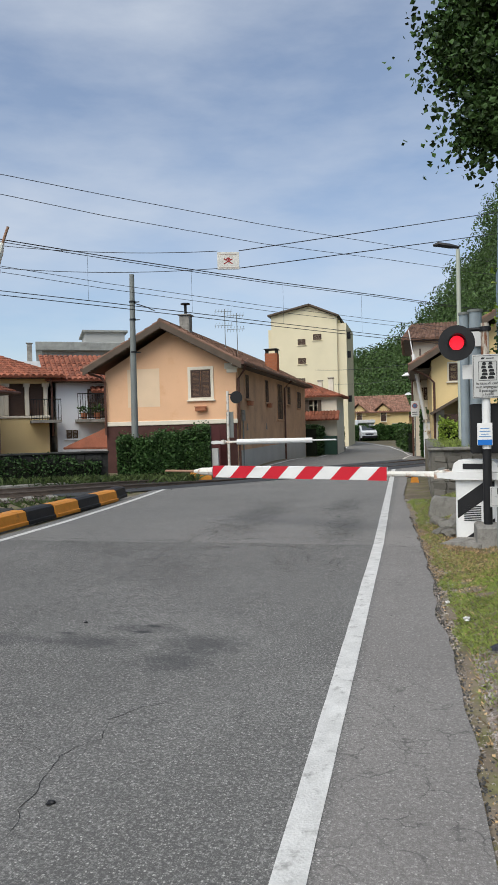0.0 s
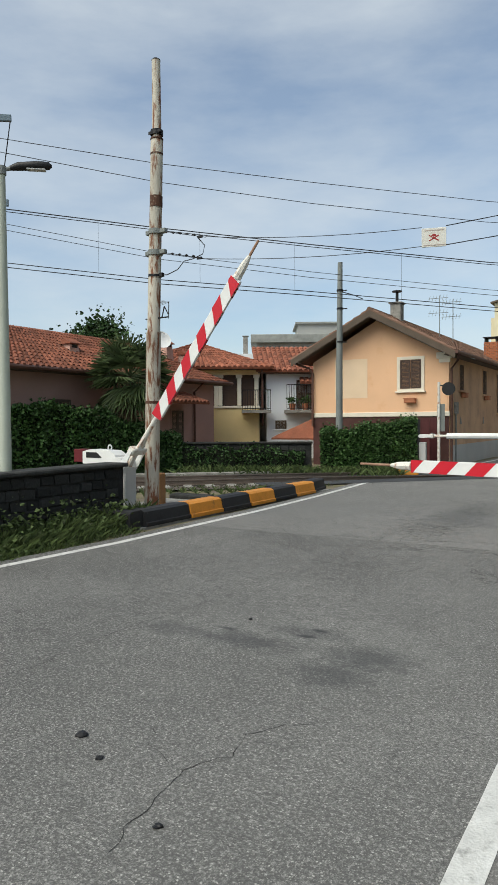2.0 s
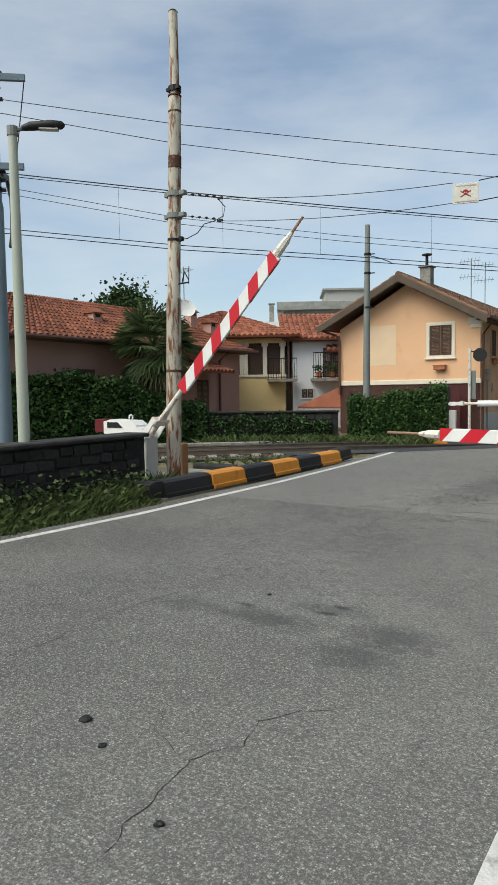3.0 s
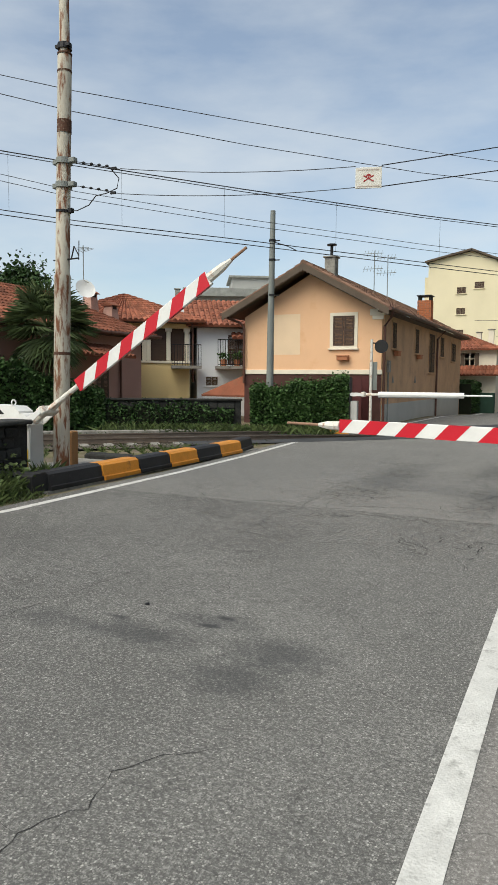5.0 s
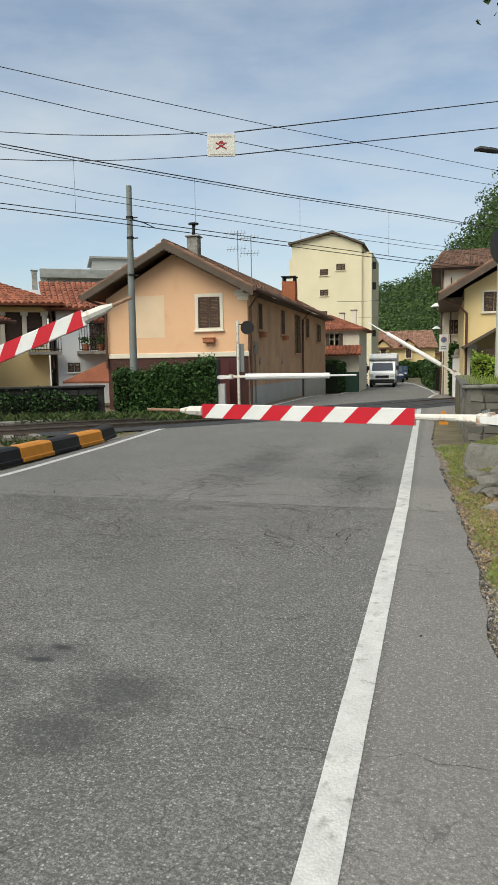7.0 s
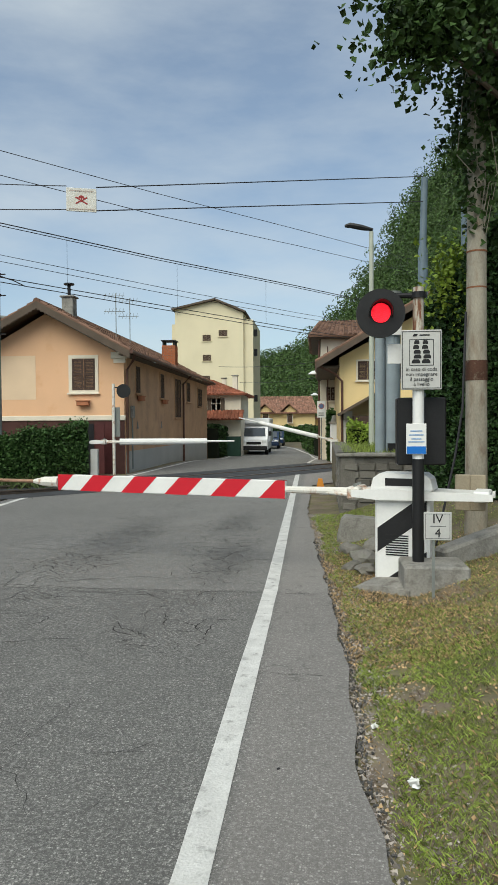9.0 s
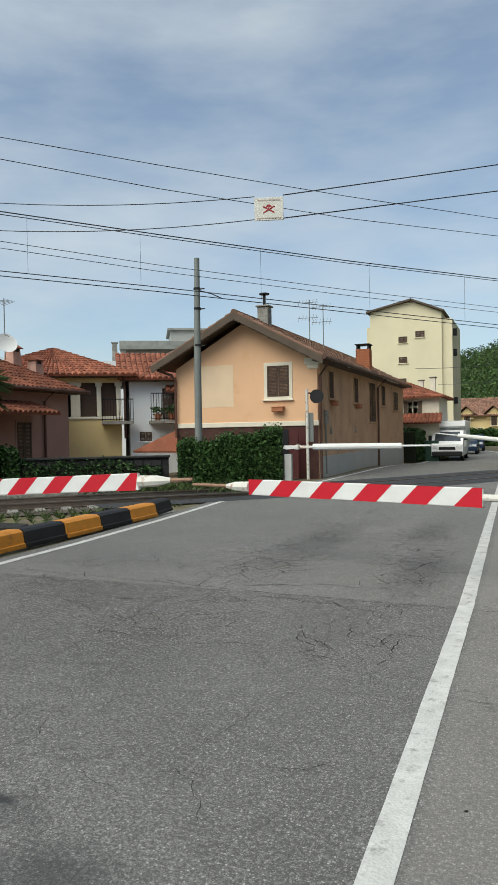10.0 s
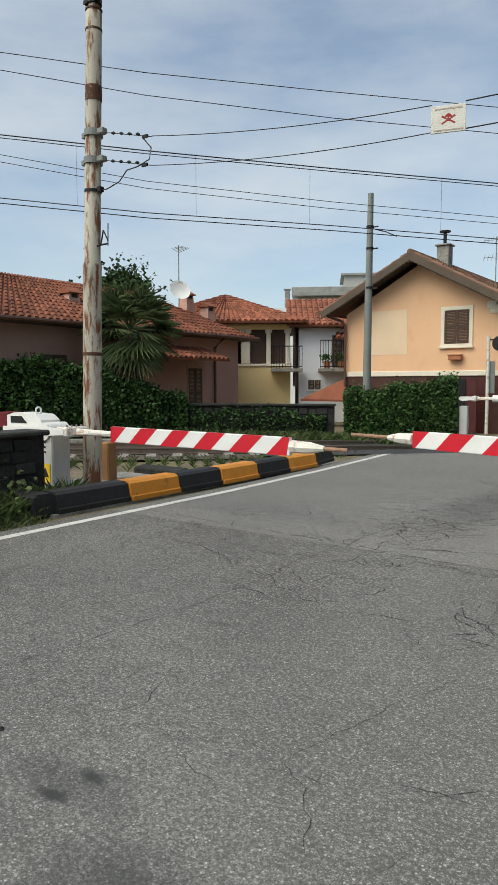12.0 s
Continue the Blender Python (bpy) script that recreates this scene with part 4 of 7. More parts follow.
def pink_house():
    h = thing("pink_house", pose(-19.4, 15.6, 0), "low pink plastered house with a red tiled hip roof", "house")
    part("wall", Mesh().box(-2.7, 2.8, -6.3, 5.8, -0.4, 3.42), PINK_WALL, h)
    hip_roof(h, -3.5, 3.4, -7.2, 6.2, 3.45, 5.2, TILE)
    part("soffit", Mesh().box(-3.4, 3.3, -6.9, 6.3, 3.34, 3.42), DARK_WOOD, h)
    pipe(h, [(3.42, -7, 3.42), (3.42, 6.4, 3.42)], 0.07, COPPER_PIPE, "gutter")
    for x, y, z0, z1 in ((1.65, -1.75, 3.9, 4.55), (0.95, 4.75, 4.3, 5.2), (1.6, 5.3, 3.9, 4.72)):
        c = part("chimney", Mesh().add([(x + a * k, y + b * k, z) for z, k in ((z0, 0.27), (z1, 0.2)) for a, b in ((-1, -1), (1, -1), (1, 1), (-1, 1))], [(3, 2, 1, 0), (4, 5, 6, 7), (0, 1, 5, 4), (1, 2, 6, 5), (2, 3, 7, 6), (3, 0, 4, 7)]), mat("pink_chimney_plaster", (0.5, 0.3, 0.24)), h, "pink tapered chimney with a small tiled cap")
        part("flue_opening", Mesh().box(x + 0.19, x + 0.215, y - 0.12, y + 0.12, z1 - 0.14, z1 - 0.02), DARK, c)
        part("cap", Mesh().prism([(-0.3, 0), (0.3, 0), (0.3, 0.03), (0, 0.19), (-0.3, 0.03)], 0.56, Matrix.Translation((x, y - 0.28, z1))), TILE, c)
    roof_slope(h, (4.1, 0.0, 2.5), (4.1, 3.6, 2.5), (2.8, 3.6, 2.95), (2.8, 0.0, 2.95), TILE)
    turn = Matrix.Rotation(radians(90), 4, "Z")
    for y, z0, hh, ww in ((3.1, 0.3, 1.9, 0.8), (-3.4, 1.4, 1.1, 1.0), (-0.6, 1.5, 1.0, 0.9)):
        window(h, Matrix.Translation((2.8, y, z0)) @ turn, ww, hh, PINK_WALL, DARK_WOOD, True, 0.06)
    pipe(h, [(3.4, 4.2, 3.4), (2.9, 4.2, 3.0), (2.9, 4.2, 0)], 0.05)
    a = thing("tv_antenna", pose(-18.3, 19.75, 4.7), "thin metal television antenna on the roof", "antenna", "roof antennas")
    part("mast", Mesh().tube((0, 0, 0), (0, 0, 2.4), 0.02, None, 6), STEEL, a)
    for k in range(5):
        part("rod", Mesh().tube((-0.3, -0.1 + k * 0.1, 2.3 - k * 0.03), (0.3, -0.1 + k * 0.1, 2.3), 0.01, None, 4), STEEL, a)
    d = thing("satellite_dish", pose(-17.95, 19.4, 5.25, 65, 0, 60), "white round satellite dish on the roof", "satellite dish")
    rings = Mesh()
    for i in range(5):
        r = 0.42 * i / 4
        rings.v += [(r * math.cos(6.283 * k / 16), r * math.sin(6.283 * k / 16), 0.5 * r * r) for k in range(16)]
    rings.f = [(i * 16 + k, i * 16 + (k + 1) % 16, (i + 1) * 16 + (k + 1) % 16, (i + 1) * 16 + k) for i in range(4) for k in range(16)]
    part("reflector", rings, WHITE, d, smooth=True)
    part("arm", Mesh().tube((0, 0.4, 0.06), (0, 0.05, 0.45), 0.015, None, 6), STEEL, d)


def railing(parent, m, w, hgt, step=0.11, name="railing"):
    r = part(name, Mesh().box(-w / 2, w / 2, -0.02, 0.02, hgt - 0.04, hgt, m), IRON, parent, "black wrought iron railing")
    part("bottom_rail", Mesh().box(-w / 2, w / 2, -0.015, 0.015, 0.06, 0.09, m), IRON, r)
    k = int(w / step)
    for i in range(k + 1):
        x = -w / 2 + w * i / k
        part("bar", Mesh().path([m @ Vector((x, 0, 0)), m @ Vector((x, 0, hgt * 0.35)), m @ Vector((x, -0.07, hgt * 0.55)), m @ Vector((x, 0, hgt * 0.8)), m @ Vector((x, 0, hgt))], 0.012, 4), IRON, r)


def balcony_houses():
    h = thing("loggia_house", pose(-15.8, 24.1, 0, 0, 0, 34), "yellow plastered house with a columned loggia and red tiled roof", "house")
    part("wall", Mesh().box(-6, 0, 0, 7, -0.5, 2.35), YELLOW_WALL, h)
    # Recess shade is painted as a near-black back wall.
    part("loggia_wall", Mesh().box(-6, 0, 1.3, 7, 2.35, 4.2), DARK, h, "loggia back wall, near-black for the shade of the recess")
    part("ledge", Mesh().box(-6.05, 0.05, -0.06, 0.3, 2.35, 2.47, None, 0.02), CREAM, h)
    for x in (-0.12, -0.95, -1.85, -2.05, -3.0, -4.0):
        part("column", Mesh().box(x - 0.1, x + 0.1, 0.02, 0.25, 2.47, 3.95, None, 0.03).box(x - 0.15, x + 0.15, -0.02, 0.3, 3.8, 3.95), CREAM, h)
    part("beam", Mesh().box(-6.05, 0.05, -0.02, 0.35, 3.95, 4.22), YELLOW_WALL, h)
    part("blind", Mesh().box(-0.85, -0.2, 0.3, 0.34, 2.47, 3.95), WOOD, h)
    part("blind", Mesh().box(-1.75, -1.05, 0.3, 0.34, 2.47, 3.95), WOOD, h)
    part("balcony", Mesh().box(-0.85, 0.5, -0.85, 0.0, 2.12, 2.25), CONCRETE, h)
    railing(h, pose(-0.18, -0.83, 2.25), 1.3, 0.95)
    hip_roof(h, -6.7, 0.7, -0.7, 7.6, 4.25, 5.75, TILE)
    part("soffit", Mesh().box(-6.6, 0.6, -0.6, 7.5, 4.16, 4.24), DARK_WOOD, h)
    pipe(h, [(0.1, -0.5, 4.1), (0.15, -0.1, 3.7), (0.15, -0.08, 1.5)], 0.05)
    w = thing("white_house", pose(-15.62, 24.45, 0, 0, 0, 34), "white plastered house with an iron balcony and red tiled roof", "house")
    part("wall", Mesh().box(0.02, 3.6, 0, 6, -0.5, 4.1), WHITE_WALL, w)
    roof_slope(w, (-0.5, -0.6, 4.1), (4.2, -0.6, 4.1), (4.2, 3.2, 5.6), (-0.5, 3.2, 5.6), TILE)
    roof_slope(w, (1.6, -0.5, 3.55), (3.6, -0.5, 3.55), (3.6, 0.0, 3.8), (1.6, 0.0, 3.8), TILE)
    part("soffit", Mesh().box(-0.4, 4.1, -0.5, 0.0, 4.0, 4.08), DARK_WOOD, w)
    part("balcony", Mesh().box(0.85, 2.9, -0.9, 0.0, 2.12, 2.25), CONCRETE, w)
    railing(w, pose(1.85, -0.87, 2.25), 1.9, 1.2)
    window(w, pose(0.7, 0, 1.35), 0.55, 0.42, WHITE_WALL, DARK_WOOD, True, 0.04)
    window(w, pose(1.9, 0, 2.3), 0.9, 1.4, WHITE_WALL, WOOD, True, 0.05)
    for x in (1.7, 2.3, 2.9):
        f = thing("flower_pot", w.matrix_basis @ pose(x - 0.5, -0.6, 2.25), "terracotta flower pot on the balcony", "flower pot", "balcony pots")
        part("pot", Mesh().tube((0, 0, 0), (0, 0, 0.3), 0.12, 0.16, 10), mat("terracotta", (0.4, 0.16, 0.08)), f)
        stuff("plant", leaf_cloud([(rand.gauss(0, 0.13), rand.gauss(0, 0.13), 0.45 + rand.gauss(0, 0.1)) for _ in range(90)], 0.12), LEAF_HEDGE, "", "", f)
    f = thing("flat_roof_building", pose(-22, 35.5, 0, 0, 0, 30), "grey flat-roofed apartment building behind the houses", "building")
    part("wall", Mesh().box(-0.5, 5.5, 0, 8, -0.5, 6.9), GREY_WALL, f)
    part("side_wing", Mesh().box(-2.2, -0.502, 0.6, 7, -0.5, 6.3), WHITE_WALL, f, "lower pale side wing")
    part("roof_edge", Mesh().box(-0.9, 5.9, -0.5, 8.3, 6.9, 7.45, None, 0.03), mat("grey_fascia", (0.3, 0.31, 0.29)), f)
    part("lift_house", Mesh().box(2.3, 4.9, 1, 5, 7.45, 8.3), GREY_WALL, f)
    part("lift_house_roof", Mesh().box(2.1, 5.1, 0.8, 5.2, 8.3, 8.42), mat("grey_fascia", (0.3, 0.31, 0.29)), f)
    for x in (0.5, 2.0, 3.6):
        window(f, pose(x, 0, 5.6), 0.9, 1.0, GREY_WALL, WHITE_WALL, False, 0.05)
    chimney(f, -1.3, 2, 6.2, 7.6, 0.16, CONCRETE)


def tower_block():
    h = thing("tower_house", pose(-9.2, 60, -0.4), "tall pale yellow plastered tower house with few windows", "building")
    part("wall", Mesh().prism([(-3.1, -0.5), (3.15, -0.5), (3.15, 12.2), (0.6, 13.3), (-3.1, 12.6)], 9), TOWER_WALL, h)
    part("side_wing", Mesh().box(3.152, 4.0, 0.3, 8, -0.5, 11.6), TOWER_WALL, h)
    roof = Mesh()
    roof.sheet((-3.4, -0.4, 12.65), (0.6, -0.4, 13.5), (0.6, 9.4, 13.5), (-3.4, 9.4, 12.65), 0.15)
    roof.sheet((0.6, -0.4, 13.5), (3.4, -0.4, 12.3), (3.4, 9.4, 12.3), (0.6, 9.4, 13.5), 0.15)
    part("roof", roof, DARK_WOOD, h)
    part("balcony_box", Mesh().box(-3.6, -3.1, 1, 4, 8.8, 11.4), TOWER_WALL, h)
    for x, z, w2 in ((-0.2, 9.7, 0.75), (1.3, 10.1, 0.8), (-0.2, 7.9, 0.75), (-0.3, 6.0, 0.75), (0.4, 4.4, 0.8)):
        window(h, pose(x, 0, z), w2, 0.55, TOWER_WALL, WOOD, True, 0.04)
    for z in (4.2, 8.4, 10.2):
        part("bracket", Mesh().box(4.0, 4.3, 1, 1.4, z, z + 0.6), IRON, h)
    m = thing("mid_house", pose(-5.6, 43.5, -0.4), "small cream house with a red tiled hip roof", "house")
    part("wall", Mesh().box(-3.5, 1.1, 0, 5, -0.3, 4.1), CREAM, m)
    hip_roof(m, -4.0, 1.5, -0.5, 5.5, 4.1, 5.2, TILE)
    roof_slope(m, (-3.5, -0.9, 2.45), (1.3, -0.9, 2.45), (1.3, 0, 3.05), (-3.5, 0, 3.05), TILE)
    part("porch_wall", Mesh().box(-3.5, 1.1, -0.6, 0.0, -0.3, 1.3), mat("dark_green_hoarding", (0.02, 0.05, 0.035)), m)
    window(m, pose(-0.55, 0, 3.0), 0.6, 0.85, CREAM, DARK_WOOD, False, 0.05)
    chimney(m, 0.6, 1.2, 4.3, 5.4, 0.17, CREAM)
    chimney(m, -0.3, 2.2, 4.6, 5.3, 0.15, CREAM)
    f = thing("far_villa", pose(-3.5, 86, -0.5), "row of apricot villas with red tiled gables across the bend", "house")
    part("wall", Mesh().box(-5.4, 3.8, 0, 8, -0.5, 3.6), YELLOW_WALL, f)
    roof_slope(f, (-5.8, -0.6, 3.6), (4.2, -0.6, 3.6), (3.4, 4, 5.9), (-5.0, 4, 5.9), WEATHERED_TILE)
    for x in (-2.5, 0.6):
        part("gable", Mesh().prism([(-0.8, 3.2), (0.8, 3.2), (0.8, 3.9), (0, 4.6), (-0.8, 3.9)], 3, Matrix.Translation((x, -0.3, 0))), YELLOW_WALL, f)
        for sgn in (-1, 1):
            part("gable_roof", Mesh().sheet((x, -0.7, 4.85), (x + sgn * 1.15, -0.7, 3.85), (x + sgn * 1.15, 3, 3.85), (x, 3, 4.85), 0.12), WEATHERED_TILE, f)
    for x, z in ((-3.9, 0.9), (-2.5, 2.4), (-1.0, 0.9), (0.6, 2.4), (2.0, 0.9), (3.0, 0.9), (-4.6, 0.9)):
        window(f, pose(x, -0.3 if z > 2 else 0, z), 0.65, 1.2, CREAM, WOOD, True, 0.06)
    g = thing("far_villa", pose(4.2, 88, -0.5), "low apricot villa with a red tiled roof beyond the bend", "house")
    part("wall", Mesh().box(-4, 3, 0, 7, -0.5, 2.9), YELLOW_WALL, g)
    hip_roof(g, -4.5, 3.5, -0.6, 7.5, 2.9, 4.3, WEATHERED_TILE)
    window(g, pose(-1.5, 0, 1.0), 0.8, 1.1, CREAM, WOOD, True, 0.06)


def right_house():
    h = thing("yellow_house", pose(1.45, 26, 0), "yellow plastered house with deep dark eaves above the stone wall", "house")
    part("wall", Mesh().prism([(0, -0.5), (7, -0.5), (7, 4.4), (3.4, 6.2), (0, 4.35)], 9), YELLOW_WALL, h)
    roof_slope(h, (-0.95, 9.5, 4.15), (-0.95, -0.8, 4.15), (3.4, -0.8, 6.75), (3.4, 9.5, 6.75), BROWN_TILE)
    roof_slope(h, (7.8, -0.8, 4.15), (7.8, 9.5, 4.15), (3.4, 9.5, 6.75), (3.4, -0.8, 6.75), BROWN_TILE)
    part("bargeboard", Mesh().sheet((-0.95, -0.82, 4.1), (3.4, -0.82, 6.7), (3.4, -0.82, 6.45), (-0.95, -0.82, 3.85), 0.05), DARK_WOOD, h)
    part("soffit", Mesh().sheet((-0.9, 0.0, 4.0), (-0.9, -0.75, 4.0), (3.4, -0.75, 6.55), (3.4, 0.0, 6.55), 0.04).box(-0.9, 0, 0, 9, 3.98, 4.04), DARK_WOOD, h)
    window(h, pose(1.1, 0, 3.45), 0.75, 0.75, CREAM, WOOD, True, 0.06)
    window(h, pose(2.1, 0, 3.45), 0.75, 0.75, CREAM, WOOD, True, 0.06)
    pipe(h, [(-0.9, -0.7, 4.0), (-0.2, -0.15, 3.7), (0.1, -0.06, 3.4), (0.1, -0.06, 0.5)], 0.05)
    pch = part("porch", Mesh().box(0.5, 2.4, -1.2, 0, 0.2, 2.0), WOOD, h, "dark wooden porch with a small gable roof")
    for sgn in (-1, 1):
        part("porch_roof", Mesh().sheet((1.45, -1.6, 2.85), (1.45 + sgn * 1.5, -1.6, 2.0), (1.45 + sgn * 1.5, 0, 2.0), (1.45, 0, 2.85), 0.1), DARK_WOOD, pch)
    part("door_arch", Mesh().box(0.15, 0.5, -0.2, 0, 0.2, 2.2), CREAM, h)
    b = thing("corner_house", pose(0.75, 34, -0.3), "tall white weathered house with a brown tiled roof", "house")
    part("wall", Mesh().box(0, 5, 0, 8, -0.5, 6.5), CREAM, b, "weathered whitewashed wall")
    roof_slope(b, (-0.6, -0.7, 6.5), (5.6, -0.7, 6.5), (5.0, 4, 7.9), (0.0, 4, 7.9), BROWN_TILE)
    roof_slope(b, (-0.6, 8.6, 6.5), (-0.6, -0.7, 6.5), (0.0, 4, 7.9), (0.0, 4.1, 7.9), BROWN_TILE)
    part("soffit", Mesh().box(-0.5, 5.5, -0.6, 8, 6.38, 6.46), DARK_WOOD, b)
    for x, z in ((0.7, 4.9), (0.5, 3.2)):
        window(b, pose(x, 0, z), 0.45, 0.7, CREAM, WOOD, True, 0.05)
    pipe(b, [(-0.1, -0.1, 6.3), (-0.1, -0.1, 0)], 0.05)
    pipe(b, [(0.35, -0.08, 6.0), (0.35, -0.08, 0)], 0.03)
    turn = Matrix.Rotation(radians(-90), 4, "Z")
    for y in (1.5, 3.5, 5.5):
        for z in (1.2, 3.8):
            window(b, Matrix.Translation((0, y, z)) @ turn, 0.8, 1.2, CREAM, WOOD, True, 0.06)
    for y, z in ((31.5, 4.1), (44, 3.6)):
        l = thing("hanging_street_lamp", pose(0.4, y, z), "white hanging street lamp on a bracket", "street lamp", "hanging lamps")
        part("shade", Mesh().tube((0, 0, 0), (0, 0, 0.16), 0.3, 0.08, 12), WHITE, l, smooth=True)
        part("bracket", Mesh().path([(0, 0, 0.16), (0.2, 0, 0.25), (0.9, 0, 0.3)], 0.02, 6), STEEL, l)


# ---- crossing equipment ----
def stripes(parent, x0, x1, period, lean, hz=0.105, th=0.03):
    lab = "red reflective stripe"
    x = x0 - hz
    while x < x1 + hz:
        a, b = x, x + period * 0.5
        pts = [(a - lean * hz, -hz), (b - lean * hz, -hz), (b + lean * hz, hz), (a + lean * hz, hz)]
        pts = [(min(max(px, x0), x1), pz) for px, pz in pts]
        if pts[1][0] - pts[0][0] + pts[2][0] - pts[3][0] > 0.03:
            part("red_stripe", Mesh().prism(pts, 2 * th + 0.006, Matrix.Translation((0, -th - 0.003, 0))), RED, parent, lab)
        x += period


def boom(parent, z, x0, x1, rod, period, lean, striped=True, back=-1.2):
    arm = part("arm", Mesh().path([(-0.1, 0, 0), (0.35, 0, 0), (x0, 0, 0)], [0.06, 0.05, 0.04], 10), DIRTY_WHITE, parent, "white tubular barrier arm")
    arm.matrix_basis = pose(0, 0, z)
    if striped:
        part("board", Mesh().box(x0, x1, -0.03, 0.03, -0.105, 0.105, None, 0.008), WHITE, arm, "white board with red slanting stripes")
        stripes(arm, x0 + 0.004, x1 - 0.004, period, lean)
        part("tip_socket", Mesh().path([(x1, 0, 0), (x1 + 0.25, 0, 0), (x1 + 0.42, 0, 0)], [0.075, 0.065, 0.03], 8), DIRTY_WHITE, arm, "rusty white socket")
        part("tip_rod", Mesh().tube((x1 + 0.4, 0, 0), (rod, 0, 0), 0.024, 0.022, 8), mat("rusted_white_paint", (0.3, 0.18, 0.12), 0.7, 0.3, 8, 50, 0.2, tint=(0.2, 0.08, 0.04)), arm, "thin rusty rod")
    else:
        part("board", Mesh().tube((x0, 0, 0), (x1, 0, 0), 0.1, 0.09, 10), WHITE, arm, "plain white back of the boom")
        part("tip_rod", Mesh().tube((x1, 0, 0), (rod, 0, 0), 0.03, 0.025, 8), WHITE, arm)
    for y in (-0.2, 0.2):
        plate = [(-1.0, -0.035), (0.0, -0.06), (0.3, -0.035), (0.3, 0.035), (0.0, 0.06), (-1.0, 0.035)]
        part("side_plate", Mesh().prism([(x * abs(back) / 1.0 if x < 0 else x, q) for x, q in plate], 0.025, Matrix.Translation((0, y - 0.012, 0))), WHITE, arm, "white steel side plate")
    part("yoke", Mesh().box(0.22, 0.36, -0.2, 0.2, -0.07, 0.07, None, 0.02).tube((0.3, 0, 0.0), (0.75, 0, 0.0), 0.035).tube((0.3, 0.09, -0.03), (0.75, 0.0, -0.01), 0.02).tube((0.3, -0.09, -0.03), (0.75, 0.0, -0.01), 0.02), DIRTY_WHITE, arm)
    for k in range(4):
        part("bolt", Mesh().tube((0.29, -0.14 + k * 0.09, 0.07), (0.29, -0.14 + k * 0.09, 0.1), 0.014, None, 6), STEEL, arm)
    return arm


def rock(s):
    bm = bmesh.new()
    bmesh.ops.create_icosphere(bm, subdivisions=2, radius=s)
    m = Mesh()
    seed = rand.uniform(0, 50)
    for v in bm.verts:
        k = 1 + 0.45 * noise.noise(v.co * (1.6 / s) + Vector((seed, 0, 0)))
        m.v.append((v.co.x * k * 1.2, v.co.y * k, v.co.z * k * 0.62))
    bm.verts.index_update()
    m.f = [tuple(v.index for v in f.verts) for f in bm.faces]
    bm.free()
    return m


